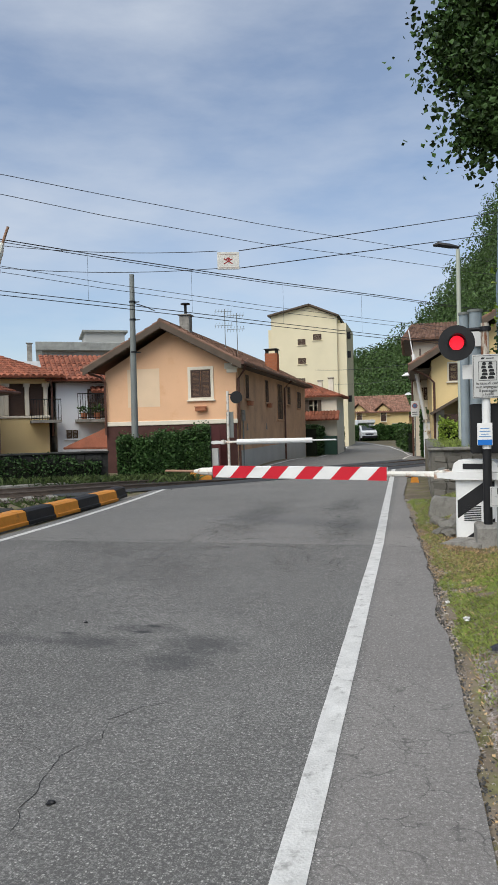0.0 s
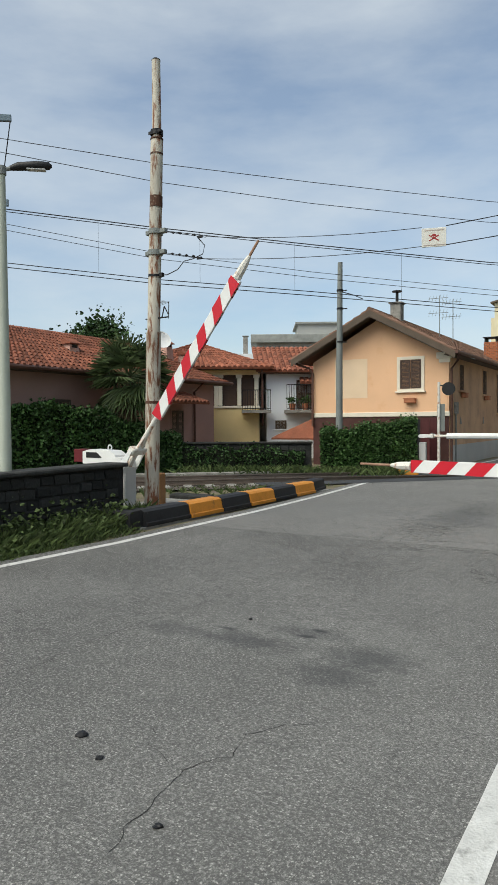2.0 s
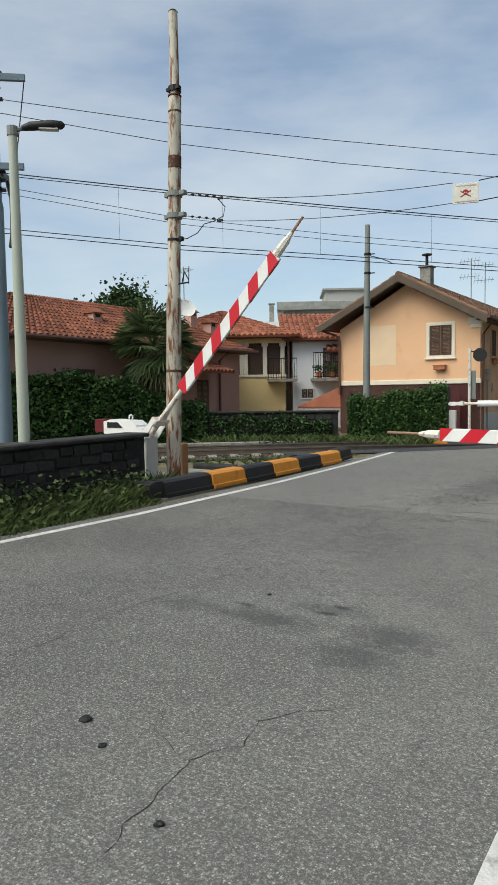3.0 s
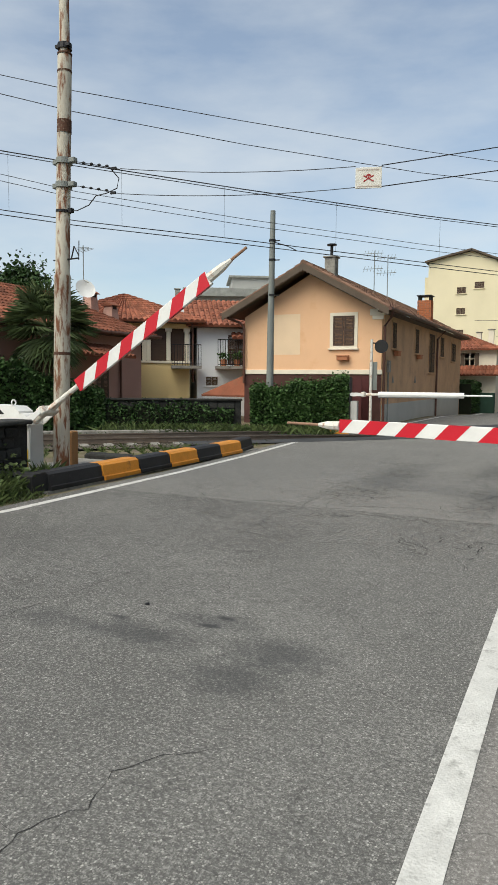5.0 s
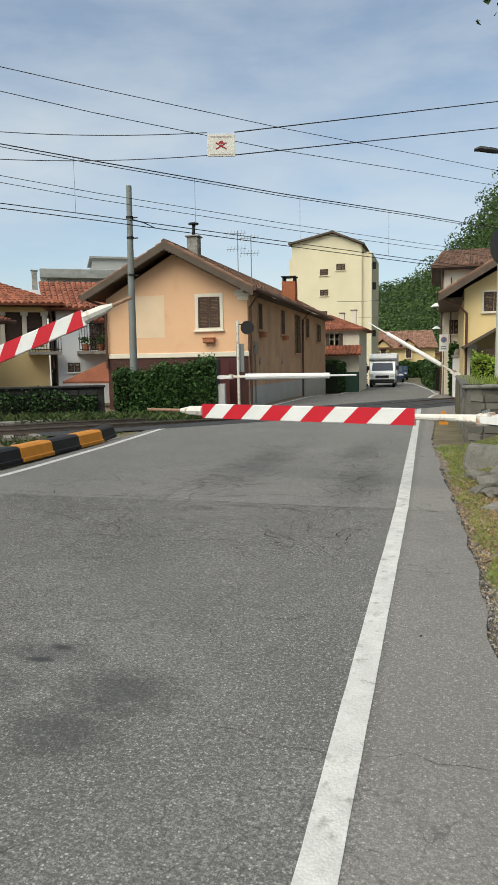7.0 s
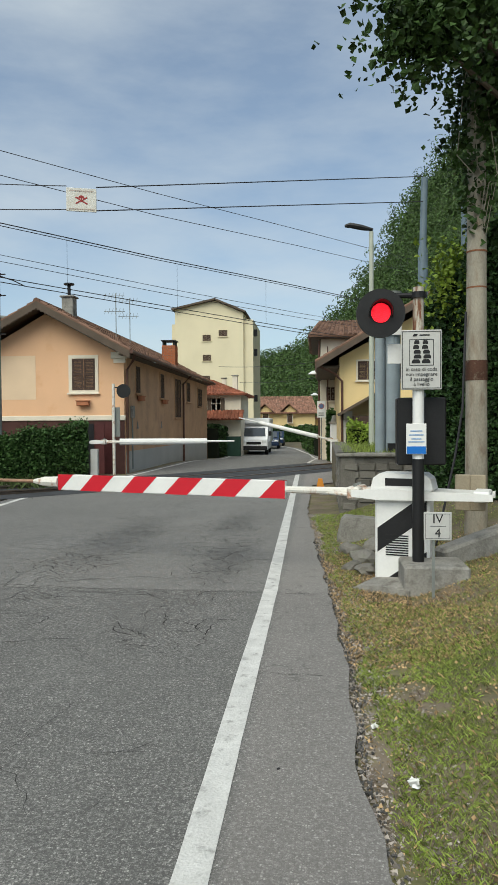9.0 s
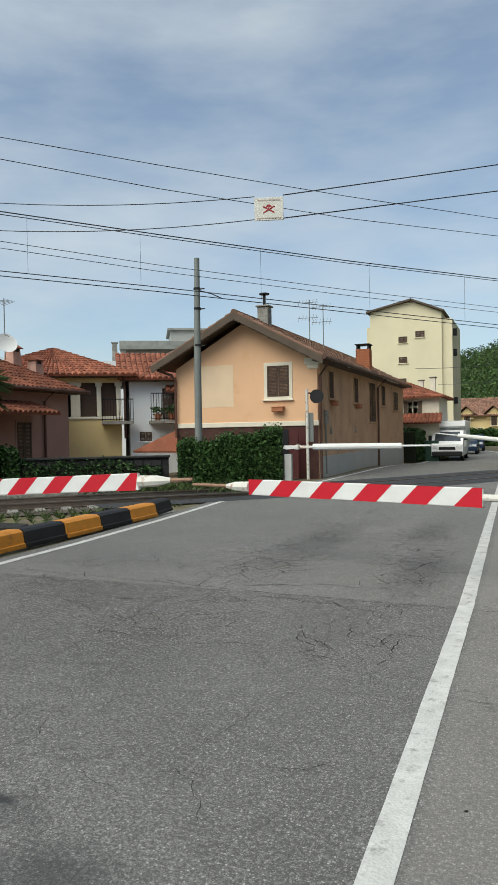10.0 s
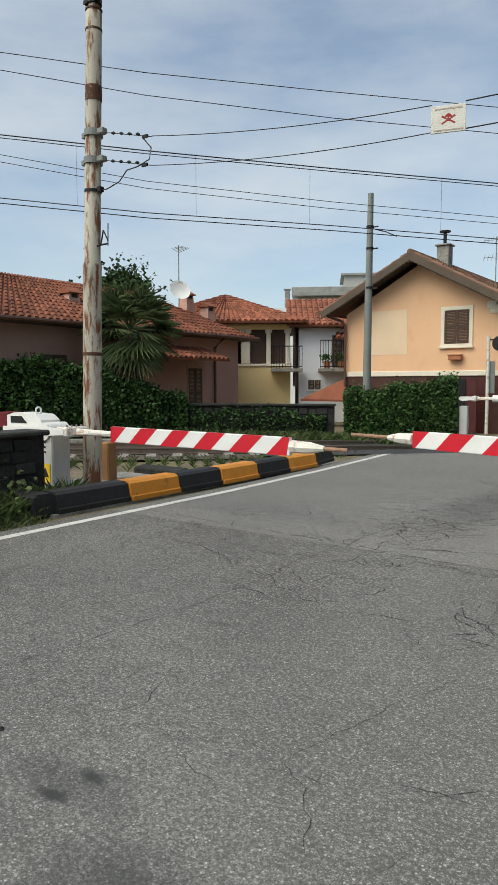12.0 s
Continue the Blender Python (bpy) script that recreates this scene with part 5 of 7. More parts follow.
def near_barrier():
    b = thing("level_crossing_barrier", pose(1.26, 5.65, 0, 0, 0, 162.5), "closed red and white level crossing barrier with a white machine box", "barrier", "crossing barriers")
    # the machine box stands behind the pivot
    box = part("machine_box", Mesh().box(-0.52, 0.06, -0.17, 0.14, -0.02, 0.98, None, 0.02), WHITE, b, "white steel box with black slanting bands")
    for pts in ([(0.03, 0.3), (0.03, 0.56), (-0.49, 0.95), (-0.49, 0.69)], [(-0.05, 0.0), (-0.49, 0.33), (-0.49, 0.0)]):
        part("black_band", Mesh().prism(pts, 0.006, Matrix.Translation((0, 0.137, 0))), BLACK, box)
    lid = part("lid", Mesh().prism([(-0.56, 0.98), (0.1, 0.98), (0.07, 1.1), (0.0, 1.15), (-0.46, 1.15), (-0.53, 1.1)], 0.37, Matrix.Translation((0, -0.195, 0))), WHITE, box)
    part("lid_window", Mesh().box(-0.4, -0.06, 0.172, 0.18, 1.02, 1.1), BLACK, lid)
    for k in range(9):
        part("vent_slot", Mesh().box(-0.3, -0.06, 0.14, 0.146, 0.27 + k * 0.026, 0.283 + k * 0.026), BLACK, box)
    part("number_plate_bar", Mesh().box(-0.48, -0.34, 0.144, 0.15, 0.85, 0.93), SIGN_GREY, box)
    arm = boom(b, 0.925, 1.13, 4.37, 5.45, 0.64, -1, True, -1.15)
    part("counterweight", Mesh().box(-1.12, -0.95, -0.19, 0.19, -0.05, 0.06, None, 0.015), WHITE, arm)
    for x in (-0.72, -0.56):
        part("weight_block", Mesh().box(x - 0.08 - 0.25, x + 0.08 - 0.25, -0.3, -0.24, -0.19, 0.2, None, 0.01), mat("weathered_board", (0.33, 0.28, 0.2)), arm, "weathered wooden block")
    p = thing("concrete_plinth", pose(1.62, 5.1, 0), "low rough concrete plinth under the signal post", "plinth")
    part("block", Mesh().box(-0.22, 0.42, -0.2, 0.35, -0.3, 0.27, None, 0.025), CONCRETE, p)
    f = thing("foundation_slab", pose(1.05, 5.3, -0.02, 0, 0, -15), "cracked concrete foundation slab beside the road edge", "slab")
    part("slab", Mesh().prism([(-0.14, -0.2), (0.5, -0.2), (0.5, 0.05), (0.2, 0.06), (-0.02, 0.045), (-0.11, 0.01)], 0.55, Matrix.Translation((0, -0.2, 0)) @ Matrix.Rotation(radians(-12), 4, "Z")), CONCRETE, f)
    c = thing("concrete_block", pose(1.25, 7.9, 0), "broken grey concrete block behind the barrier", "concrete block")
    part("block", Mesh().prism([(-0.42, -0.2), (0.5, -0.2), (0.5, 0.3), (0.0, 0.33), (-0.3, 0.36), (-0.36, 0.3), (-0.42, 0.05)], 0.3), CONCRETE, c)
    for x, y, s in ((1.0, 7.2, 0.14), (1.15, 6.6, 0.18), (1.35, 7.3, 0.2), (0.95, 6.1, 0.1), (1.25, 9.0, 0.2), (1.1, 5.9, 0.12)):
        r = thing("stone", pose(x, y, ground_z(x, y) + 0.02, 5, 8, rand.uniform(0, 360)), "loose grey stone in the verge", "stone", "verge stones")
        part("rock", rock(s), STONE, r)
    t = thing("orange_reflector", pose(0.62, 15.5, 0, 0, 0, 0), "small orange marker block at the road edge", "marker")
    part("marker", Mesh().prism([(-0.12, -0.03), (0.12, -0.03), (0.05, 0.3), (-0.05, 0.3)], 0.15), YELLOW, t)


def left_barrier():
    b = thing("level_crossing_barrier", pose(-7.55, 5.25, 0.1, 0, 0, 3.4), "red and white level crossing barrier lowering beside the rusty pole", "barrier", "crossing barriers")
    post = part("machine_post", Mesh().box(-0.3, 0.02, -0.17, 0.17, 0.0, 0.8, None, 0.02), SIGN_GREY, b, "pale grey steel cabinet")
    plate = part("warning_plate", Mesh().box(-0.23, -0.03, -0.178, -0.172, 0.1, 0.38), SIGN_YELLOW, post, "yellow warning plate")
    part("warning_triangle", Mesh().prism([(-0.2, 0.19), (-0.06, 0.19), (-0.13, 0.33)], 0.003, Matrix.Translation((0, -0.181, 0))), BLACK, plate)
    for z in (0.55, 0.62, 0.69):
        part("bolt", Mesh().tube((-0.13, -0.17, z), (-0.13, -0.185, z), 0.015, None, 6), BLACK, post)
    part("head", Mesh().path([(-0.14, -0.2, 0.84), (-0.14, 0.2, 0.84)], 0.13, 14), WHITE, post, smooth=True)
    cover = part("machine_cover", Mesh().prism([(-0.95, 0.84), (-0.2, 0.84), (-0.2, 1.0), (-0.32, 1.08), (-0.8, 1.1), (-0.95, 1.06)], 0.34, Matrix.Translation((0, -0.17, 0))), WHITE, b, "white machine cover")
    part("cover_window", Mesh().prism([(-0.86, 0.95), (-0.5, 0.95), (-0.62, 1.05), (-0.86, 1.05)], 0.008, Matrix.Translation((0, -0.178, 0))), BLACK, cover)
    ring = Mesh()
    pts = [(-0.45, 0.05 * math.cos(k * 0.6283), 1.13 + 0.05 * math.sin(k * 0.6283)) for k in range(11)]
    part("lifting_eye", ring.path(pts, 0.014, 6), WHITE, cover)
    part("red_bracket", Mesh().box(-1.2, -0.96, -0.13, 0.13, 0.86, 1.1, None, 0.01), mat("dark_red_paint", (0.12, 0.015, 0.02)), b)
    part("support", Mesh().box(-0.9, -0.7, -0.1, 0.1, -0.1, 0.84), CONCRETE, b)
    return boom(b, 0.85, 1.02, 3.8, 4.5, 0.535, 1, True, -1.0)


def far_barriers():
    a = thing("level_crossing_barrier", pose(-5.95, 17.6, 0.15, 0, 0, 8), "closed white rear side of the far level crossing barrier", "barrier", "crossing barriers")
    part("machine_box", Mesh().box(-0.1, 0.12, -0.12, 0.12, -0.15, 0.85, None, 0.02), SIGN_GREY, a)
    boom(a, 1.05, 0.75, 3.3, 4.1, 0.6, 1, False, -0.1)
    b = thing("level_crossing_barrier", pose(1.35, 28.2, 0, 0, 0, 152), "white level crossing barrier lowering on the far side", "barrier", "crossing barriers")
    part("machine_box", Mesh().box(-0.2, 0.15, -0.2, 0.2, -0.1, 0.8, None, 0.02), WHITE, b)
    arm = boom(b, 0.95, 0.9, 4.0, 5.2, 0.6, 1, False, -0.4)
    s = thing("crossing_signal", pose(-6.35, 20.9, 0), "rear of a black crossing signal on a slim post", "signal")
    part("post", Mesh().tube((0, 0, 0), (0, 0, 3.1), 0.05), DIRTY_WHITE, s)
    part("head", Mesh().tube((0.35, -0.02, 2.85), (0.35, 0.12, 2.85), 0.24, 0.22, 18), BLACK, s)
    part("bracket", Mesh().tube((0, 0, 2.98), (0.35, 0.05, 2.95), 0.025), BLACK, s)
    part("board", Mesh().box(-0.08, 0.2, 0.05, 0.08, 1.3, 2.3), STEEL, s)
    for k, (x, y) in enumerate(((-6.9, 21.05), (-7.25, 21.0))):
        g = thing("gate", pose(x, y, 0), "narrow dark iron grille gate beside the house", "gate")
        part("gate_frame", Mesh().box(-0.17, 0.17, -0.02, 0.02, 0.02, 1.75), mat("red_brown_door", (0.075, 0.02, 0.02), 0.6) if k == 0 else IRON, g)
    return arm


def text_part(body, size, m, material, parent):
    cu = bpy.data.curves.new("lettering", "FONT")
    cu.body, cu.size, cu.align_x, cu.align_y, cu.extrude = body, size, "CENTER", "CENTER", 0.001
    tmp = bpy.data.objects.new("lettering", cu)
    data = bpy.data.meshes.new_from_object(tmp)
    bpy.data.objects.remove(tmp)
    data.materials.clear()
    data.materials.append(material)
    ob = new("lettering", data)
    ob.parent = parent
    ob.matrix_basis = m @ Matrix.Rotation(radians(90), 4, "X")
    return ob


def signal():
    s = thing("crossing_signal", pose(1.57, 5.17, 0), "round black level crossing signal showing a red light", "traffic signal")
    part("post", Mesh().tube((0, 0, 0.2), (0, 0, 1.32), 0.06, None, 14), BLACK, s, "black lower post", True)
    part("post", Mesh().tube((0, 0, 1.32), (0, 0, 2.05), 0.058, None, 14), WHITE, s, "white middle post", True)
    part("post", Mesh().tube((0, 0, 2.05), (0, 0, 3.06), 0.057, 0.055, 14), RUSTY_POLE, s, "rust-stained upper post", True)
    part("bracket", Mesh().tube((-0.5, 0, 2.98), (0.08, 0, 2.98), 0.028).tube((0, 0, 2.95), (0, 0, 3.01), 0.075, None, 12), IRON, s)
    disc = part("backing_disc", Mesh().tube((-0.38, -0.06, 2.8), (-0.38, 0.0, 2.8), 0.245, None, 36), BLACK, s, "round black backing board")
    part("housing", Mesh().tube((-0.38, 0, 2.8), (-0.38, 0.22, 2.8), 0.15, 0.13, 20), BLACK, disc)
    part("lens", Mesh().tube((-0.38, -0.075, 2.8), (-0.38, -0.06, 2.8), 0.098, None, 24), SIGNAL_RED, disc, "glowing red lens")
    hood, vs = Mesh(), []
    for k in range(15):
        a = radians(200 - k * 220 / 14)
        for y in (-0.24 + 0.1 * abs(k - 7) / 7, -0.06):
            for r in (0.112, 0.122):
                vs.append((-0.38 + r * math.cos(a), y, 2.8 + r * math.sin(a)))
    fs = []
    for k in range(14):
        i, j = 4 * k, 4 * k + 4
        fs += [(i, j, j + 2, i + 2), (i + 1, i + 3, j + 3, j + 1), (i, i + 1, j + 1, j)]
    part("hood", hood.add(vs, fs), BLACK, disc, "black sun hood")
    part("switch_box", Mesh().box(-0.2, 0.3, 0.1, 0.28, 1.25, 1.95, None, 0.015), BLACK, s, "black equipment box")
    part("cap_plate", Mesh().box(-0.3, 0.1, 0.07, 0.09, 2.3, 2.5), WHITE, s)
    q = part("queue_sign", Mesh().box(-0.18, 0.22, -0.085, -0.065, 2.02, 2.62, None, 0.006), SIGN_GREY, s, "white sign with queueing cars and Italian words")
    front = -0.0875
    part("sign_border", Mesh().box(-0.17, 0.21, front, front + 0.002, 2.6, 2.606).box(-0.17, 0.21, front, front + 0.002, 2.034, 2.04).box(-0.17, -0.164, front, front + 0.002, 2.034, 2.606).box(0.204, 0.21, front, front + 0.002, 2.034, 2.606), BLACK, q)
    part("panel_border", Mesh().box(-0.1, 0.14, front, front + 0.002, 2.52, 2.526).box(-0.1, 0.14, front, front + 0.002, 2.262, 2.268).box(-0.1, -0.094, front, front + 0.002, 2.262, 2.526).box(0.134, 0.14, front, front + 0.002, 2.262, 2.526), BLACK, q)
    for k in range(5):
        for x in (-0.035 + k * 0.004, 0.065 - k * 0.0):
            w2 = 0.042 - 0.004 * k
            cx, cz = x + 0.012 * math.sin(k * 1.4), 2.285 + k * 0.048
            part("car_symbol", Mesh().prism([(cx - w2, cz), (cx + w2, cz), (cx + w2, cz + 0.022), (cx + w2 * 0.6, cz + 0.04), (cx - w2 * 0.6, cz + 0.04), (cx - w2, cz + 0.022)], 0.002, Matrix.Translation((0, front, 0))), BLACK, q)
    for i, words in enumerate(("in caso di coda", "non impegnare", "il passaggio", "a livello")):
        text_part(words, 0.052, pose(0.02, front - 0.001, 2.225 - i * 0.05), BLACK, q)
    part("logo_bar", Mesh().prism([(-0.07, 2.555), (-0.03, 2.555), (-0.015, 2.58), (-0.055, 2.58)], 0.002, Matrix.Translation((0, front, 0))).box(0.0, 0.1, front, front + 0.002, 2.56, 2.573), BLACK, q)
    n = part("notice", Mesh().box(-0.13, 0.07, -0.08, -0.066, 1.37, 1.68, None, 0.004), WHITE, s, "white and blue notice plate")
    part("blue_field", Mesh().box(-0.125, 0.065, -0.082, -0.0795, 1.375, 1.45), SIGN_BLUE, n)
    for z, w2 in ((1.6, 0.06), (1.56, 0.07), (1.52, 0.05), (1.49, 0.08)):
        part("text_bar", Mesh().box(-0.03 - w2, -0.03 + w2, -0.082, -0.0795, z, z + 0.01), mat("text_blue", (0.1, 0.25, 0.5)), n)
    v = thing("track_marker", pose(1.72, 4.72, ground_z(1.72, 4.72)), "small white enamel plate on a thin stake", "marker sign")
    g = ground_z(1.72, 4.72)
    part("stake", Mesh().box(-0.085, -0.06, -0.01, 0.01, -0.1, 0.55), STEEL, v)
    pl = part("plate", Mesh().box(-0.165, 0.095, -0.02, -0.01, 0.565 - g, 0.835 - g, None, 0.003), SIGN_GREY, v)
    text_part("IV", 0.12, pose(-0.035, -0.022, 0.768 - g), BLACK, pl)
    text_part("4", 0.12, pose(-0.035, -0.022, 0.632 - g), BLACK, pl)
    part("rule", Mesh().box(-0.11, 0.04, -0.022, -0.02, 0.698 - g, 0.703 - g), SIGN_DARK, pl)
    for x0, x1, z0, z1 in ((-0.15, 0.08, 0.815, 0.819), (-0.15, 0.08, 0.58, 0.584), (-0.15, -0.146, 0.58, 0.819), (0.076, 0.08, 0.58, 0.819)):
        part("plate_border", Mesh().box(x0, x1, -0.0215, -0.02, z0 - g, z1 - g), SIGN_DARK, pl)


def skull_sign():
    s = thing("danger_plate", pose(-2.48, 6.75, 4.45, 0, 0, 17), "pale plate with a red death's head hanging from wires", "warning sign")
    p = part("plate", Mesh().box(-0.19, 0.19, -0.01, 0.01, 0, 0.3, None, 0.004), mat("pale_enamel", (0.66, 0.65, 0.6), 0.5, 0.08, 6, 40, 0.05, tint=(0.5, 0.46, 0.38), tint_at=(0.5, 0.75)), s)
    faded, dark_red = mat("faded_print", (0.42, 0.36, 0.32)), mat("dark_red_enamel", (0.3, 0.03, 0.03), 0.5)
    for z, w2 in ((0.262, 0.15), (0.028, 0.16)):
        part("text_bar", Mesh().box(-w2, w2, -0.013, -0.01, z - 0.007, z + 0.007), faded, p)
    skull = [(0.04 * math.cos(a) * (1 if math.sin(a) > -0.2 else 0.6), 0.165 + 0.042 * math.sin(a)) for a in [k * 0.3927 for k in range(16)]]
    head = part("emblem", Mesh().prism(skull, 0.003, Matrix.Translation((0, -0.013, 0))), dark_red, p)
    for x in (-0.015, 0.015):
        part("eye_hole", Mesh().tube((x, -0.0145, 0.16), (x, -0.013, 0.16), 0.008, None, 8), MATS["pale_enamel"], head)
    for sg in (-1, 1):
        part("emblem_bone", Mesh().box(-0.085, 0.085, -0.0125, -0.01, -0.009, 0.009, pose(0, 0, 0.14, 0, sg * 30, 0)), dark_red, p)


# ---- poles and wires ----
def poles():
    p = thing("rusty_pole", pose(-7.475, 5.758, 0.08), "tall rust-streaked steel pole with clamps and insulators", "utility pole")
    axis = [(0, (0, 0)), (3.2, (0.075, 0.02)), (5.0, (0.135, 0.04)), (6.9, (0.155, 0.08)), (8.27, (0.12, 0.12))]
    at = lambda z: Vector((along([(h, q[0]) for h, q in axis], z), along([(h, q[1]) for h, q in axis], z), z))
    tiers = ((0, 0.136), (3.2, 0.134), (3.24, 0.14), (3.3, 0.118), (6.35, 0.112), (6.75, 0.114), (6.82, 0.084), (8.24, 0.078))
    part("shaft", Mesh().path([at(z) for z, _ in tiers], [r for _, r in tiers], 20), RUSTY_POLE, p, smooth=True)
    part("cap", Mesh().path([at(8.24), at(8.27)], [0.085, 0.06], 14), IRON, p)
    for z, r, h in ((1.95, 0.139, 0.05), (6.5, 0.119, 0.03), (6.78, 0.12, 0.02), (5.55, 0.118, 0.2)):
        part("rust_band", Mesh().path([at(z), at(z + h)], r, 18), DARK_RUST, p, "dark rust ring")
    cl = part("clamp", Mesh().path([at(6.86), at(6.95)], 0.115, 14).box(0.02, 0.3, 0.0, 0.06, 6.88, 6.93), IRON, p)
    for z in (5.1, 4.72):
        c = at(z)
        cl = part("clamp", Mesh().path([at(z - 0.045), at(z + 0.045)], 0.135, 18).box(c.x - 0.21, c.x - 0.11, c.y - 0.05, c.y + 0.05, z - 0.04, z + 0.04, None, 0.01).box(c.x + 0.11, c.x + 0.24, c.y - 0.05, c.y + 0.05, z - 0.04, z + 0.04, None, 0.01), STEEL, p, "galvanised pole clamp with lugs")
        for k in range(4):
            x = c.x + 0.34 + k * 0.14
            part("insulator", Mesh().path([(x, c.y + 0.03 + k * 0.02, z - 0.05 - k * 0.028), (x + 0.03, c.y + 0.035 + k * 0.02, z - 0.056 - k * 0.028), (x + 0.06, c.y + 0.04 + k * 0.02, z - 0.062 - k * 0.028)], [0.01, 0.024, 0.01], 8), BLACK, cl)
        part("strain_wire", Mesh().tube((c.x + 0.2, c.y, z - 0.02), (c.x + 1.0, c.y + 0.16, z - 0.2), 0.006, None, 5), CABLE, cl)
        part("turnbuckle", Mesh().box(c.x + 0.84, c.x + 0.94, c.y + 0.12, c.y + 0.15, z - 0.2, z - 0.16), IRON, cl)
    part("clamp", Mesh().path([at(4.28), at(4.32)], 0.124, 16).box(0.23, 0.3, 0.0, 0.07, 4.27, 4.34), IRON, p)
    c = at(3.52)
    part("small_bracket", Mesh().path([c, c + Vector((-0.22, 0.03, 0.01))], 0.012, 5).path([c, c + Vector((0.36, -0.03, 0.0))], 0.014, 5).path([c + Vector((0.36, -0.03, -0.03)), c + Vector((0.37, -0.03, 0.28))], 0.008, 5).path([c + Vector((0.2, -0.02, 0)), c + Vector((0.26, -0.02, 0.2))], 0.012, 5).path([c + Vector((0.26, -0.02, 0.2)), c + Vector((0.36, -0.03, 0.04))], 0.01, 5), IRON, p, "small black steel aerial bracket")
    m = thing("catenary_mast", pose(-10.05, 4.07, -0.05), "thick blue-grey steel catenary mast with bracket arms", "mast")
    part("shaft", Mesh().path([(0, 0, 0), (0, 0, 5.06), (0, 0, 5.06 + 0.12), (0, 0, 8.57), (0, 0, 8.57 + 0.12), (0, 0, 10.6)], [0.15, 0.142, 0.12, 0.112, 0.09, 0.085], 18), BLUE_STEEL, m, smooth=True)
    for z, reach in ((7.26, 0.62), (5.74, 0.55)):
        arm = part("arm", Mesh().box(-1.1, reach, -0.16, -0.09, -0.06, 0.06, pose(0, 0, z, 0, 0, 40), 0.008), BLUE_STEEL, m, "blue-grey steel channel arm")
        part("arm_bolt", Mesh().box(-0.14, 0.14, -0.17, 0.15, -0.09, -0.06, pose(0, 0, z, 0, 0, 40)), IRON, arm)
    part("arm", Mesh().box(0.0, 0.8, -0.03, 0.03, -0.05, 0.05, pose(0, 0, 5.74, 0, 0, 119), 0.008), BLUE_STEEL, m, "short channel arm towards the rails")
    part("insulator", Mesh().path([(-0.3, 0.5, 5.70), (-0.27, 0.6, 5.39), (-0.3, 0.62, 5.04), (-0.32, 0.6, 4.74), (-0.3, 0.55, 4.49)], [0.03, 0.065, 0.06, 0.04, 0.05], 10), IRON, m, "dark jointed insulator arm", True)
    part("insulator", Mesh().path([(-0.3, 0.66, 5.64), (-0.3, 0.66, 5.44), (-0.3, 0.66, 5.19)], [0.03, 0.055, 0.03], 8), IRON, m)
    part("hanger", Mesh().tube((0.46, 0.36, 7.26), (-0.28, 0.64, 5.64), 0.01, None, 5), CABLE, m)
    for z in (5.06 + 0.45, 5.06 + 0.6, 5.74 - 0.4, 7.26 - 0.35, 7.26 + 0.1):
        part("collar", Mesh().tube((0, 0, z), (0, 0, z + 0.07), 0.135, None, 14).box(-0.2, 0.2, -0.03, 0.03, z, z + 0.05, pose(0, 0, 0, 0, 0, 40)), IRON, m)
    l = thing("street_lamp", pose(-7.39, 2.39, 0), "pale green street lamp post with a short arm", "street lamp")
    part("post", Mesh().path([(0, 0, 0), (0, 0, 2.2), (0, 0, 5.25)], [0.085, 0.08, 0.06], 14), LAMP_GREEN, l, smooth=True)
    part("arm", Mesh().tube((0, 0, 5.2), (0, 0, 5.32), 0.075, None, 12).tube((0, 0, 5.27), (0.14, 0.12, 5.31), 0.03), STEEL, l)
    hd = part("head", Mesh().path([(0.1, 0.08, 5.3), (0.18, 0.15, 5.33), (0.4, 0.34, 5.36), (0.5, 0.43, 5.36), (0.53, 0.46, 5.36)], [0.035, 0.06, 0.065, 0.055, 0.02], 12), BLACK, l, "dark flat lamp head", True)
    part("diffuser", Mesh().box(-0.13, 0.13, -0.05, 0.05, -0.01, 0.012, pose(0.37, 0.315, 5.295, 0, 0, 41), 0.005), SIGN_GREY, hd)
    f = thing("slim_pole", pose(-8.6, 17.0, 0), "slim grey steel pole behind the rails", "utility pole")
    part("shaft", Mesh().path([(0, 0, 0), (0.02, 0, 3.7), (0.06, 0, 6.95)], [0.125, 0.105, 0.08], 12), STEEL, f, smooth=True)
    for z in (6.0, 5.4, 4.3):
        part("clamp", Mesh().tube((0.05, 0, z), (0.05, 0, z + 0.06), 0.11, None, 10).box(0.1, 0.3, -0.02, 0.02, z, z + 0.03), IRON, f)
    part("stay_arm", Mesh().path([(0.05, 0, 6.0), (0.5, 0.1, 5.85), (0.8, 0.15, 5.7)], 0.015, 5), IRON, f)
    r = thing("street_lamp", pose(2.1, 18.0, 1.0), "pale green street lamp post behind the stone wall", "street lamp")
    part("post", Mesh().path([(0, 0, 0), (0, 0, 6.15)], [0.085, 0.06], 12), LAMP_GREEN, r, smooth=True)
    part("head", Mesh().path([(0.05, 0, 6.2), (-0.25, 0, 6.27), (-0.6, 0, 6.35), (-0.75, 0, 6.33)], [0.04, 0.08, 0.08, 0.04], 8), BLACK, r, smooth=True)
    for x, rad, top in ((1.78, 0.1, 4.15), (2.03, 0.15, 4.2)):
        k = thing("steel_column", pose(x, 11.6 + x * 0.1, 1.05), "thick blue-grey steel column with a small plate", "mast", "steel columns")
        part("shaft", Mesh().tube((0, 0, 0), (0, 0, top - 1.05), rad, None, 16), mat("pale_blue_steel", (0.28, 0.33, 0.36), 0.5, 0.12), k, smooth=True)
        part("cap", Mesh().tube((0, 0, top - 1.05), (0, 0, top - 0.99), rad + 0.02, None, 16), STEEL, k)
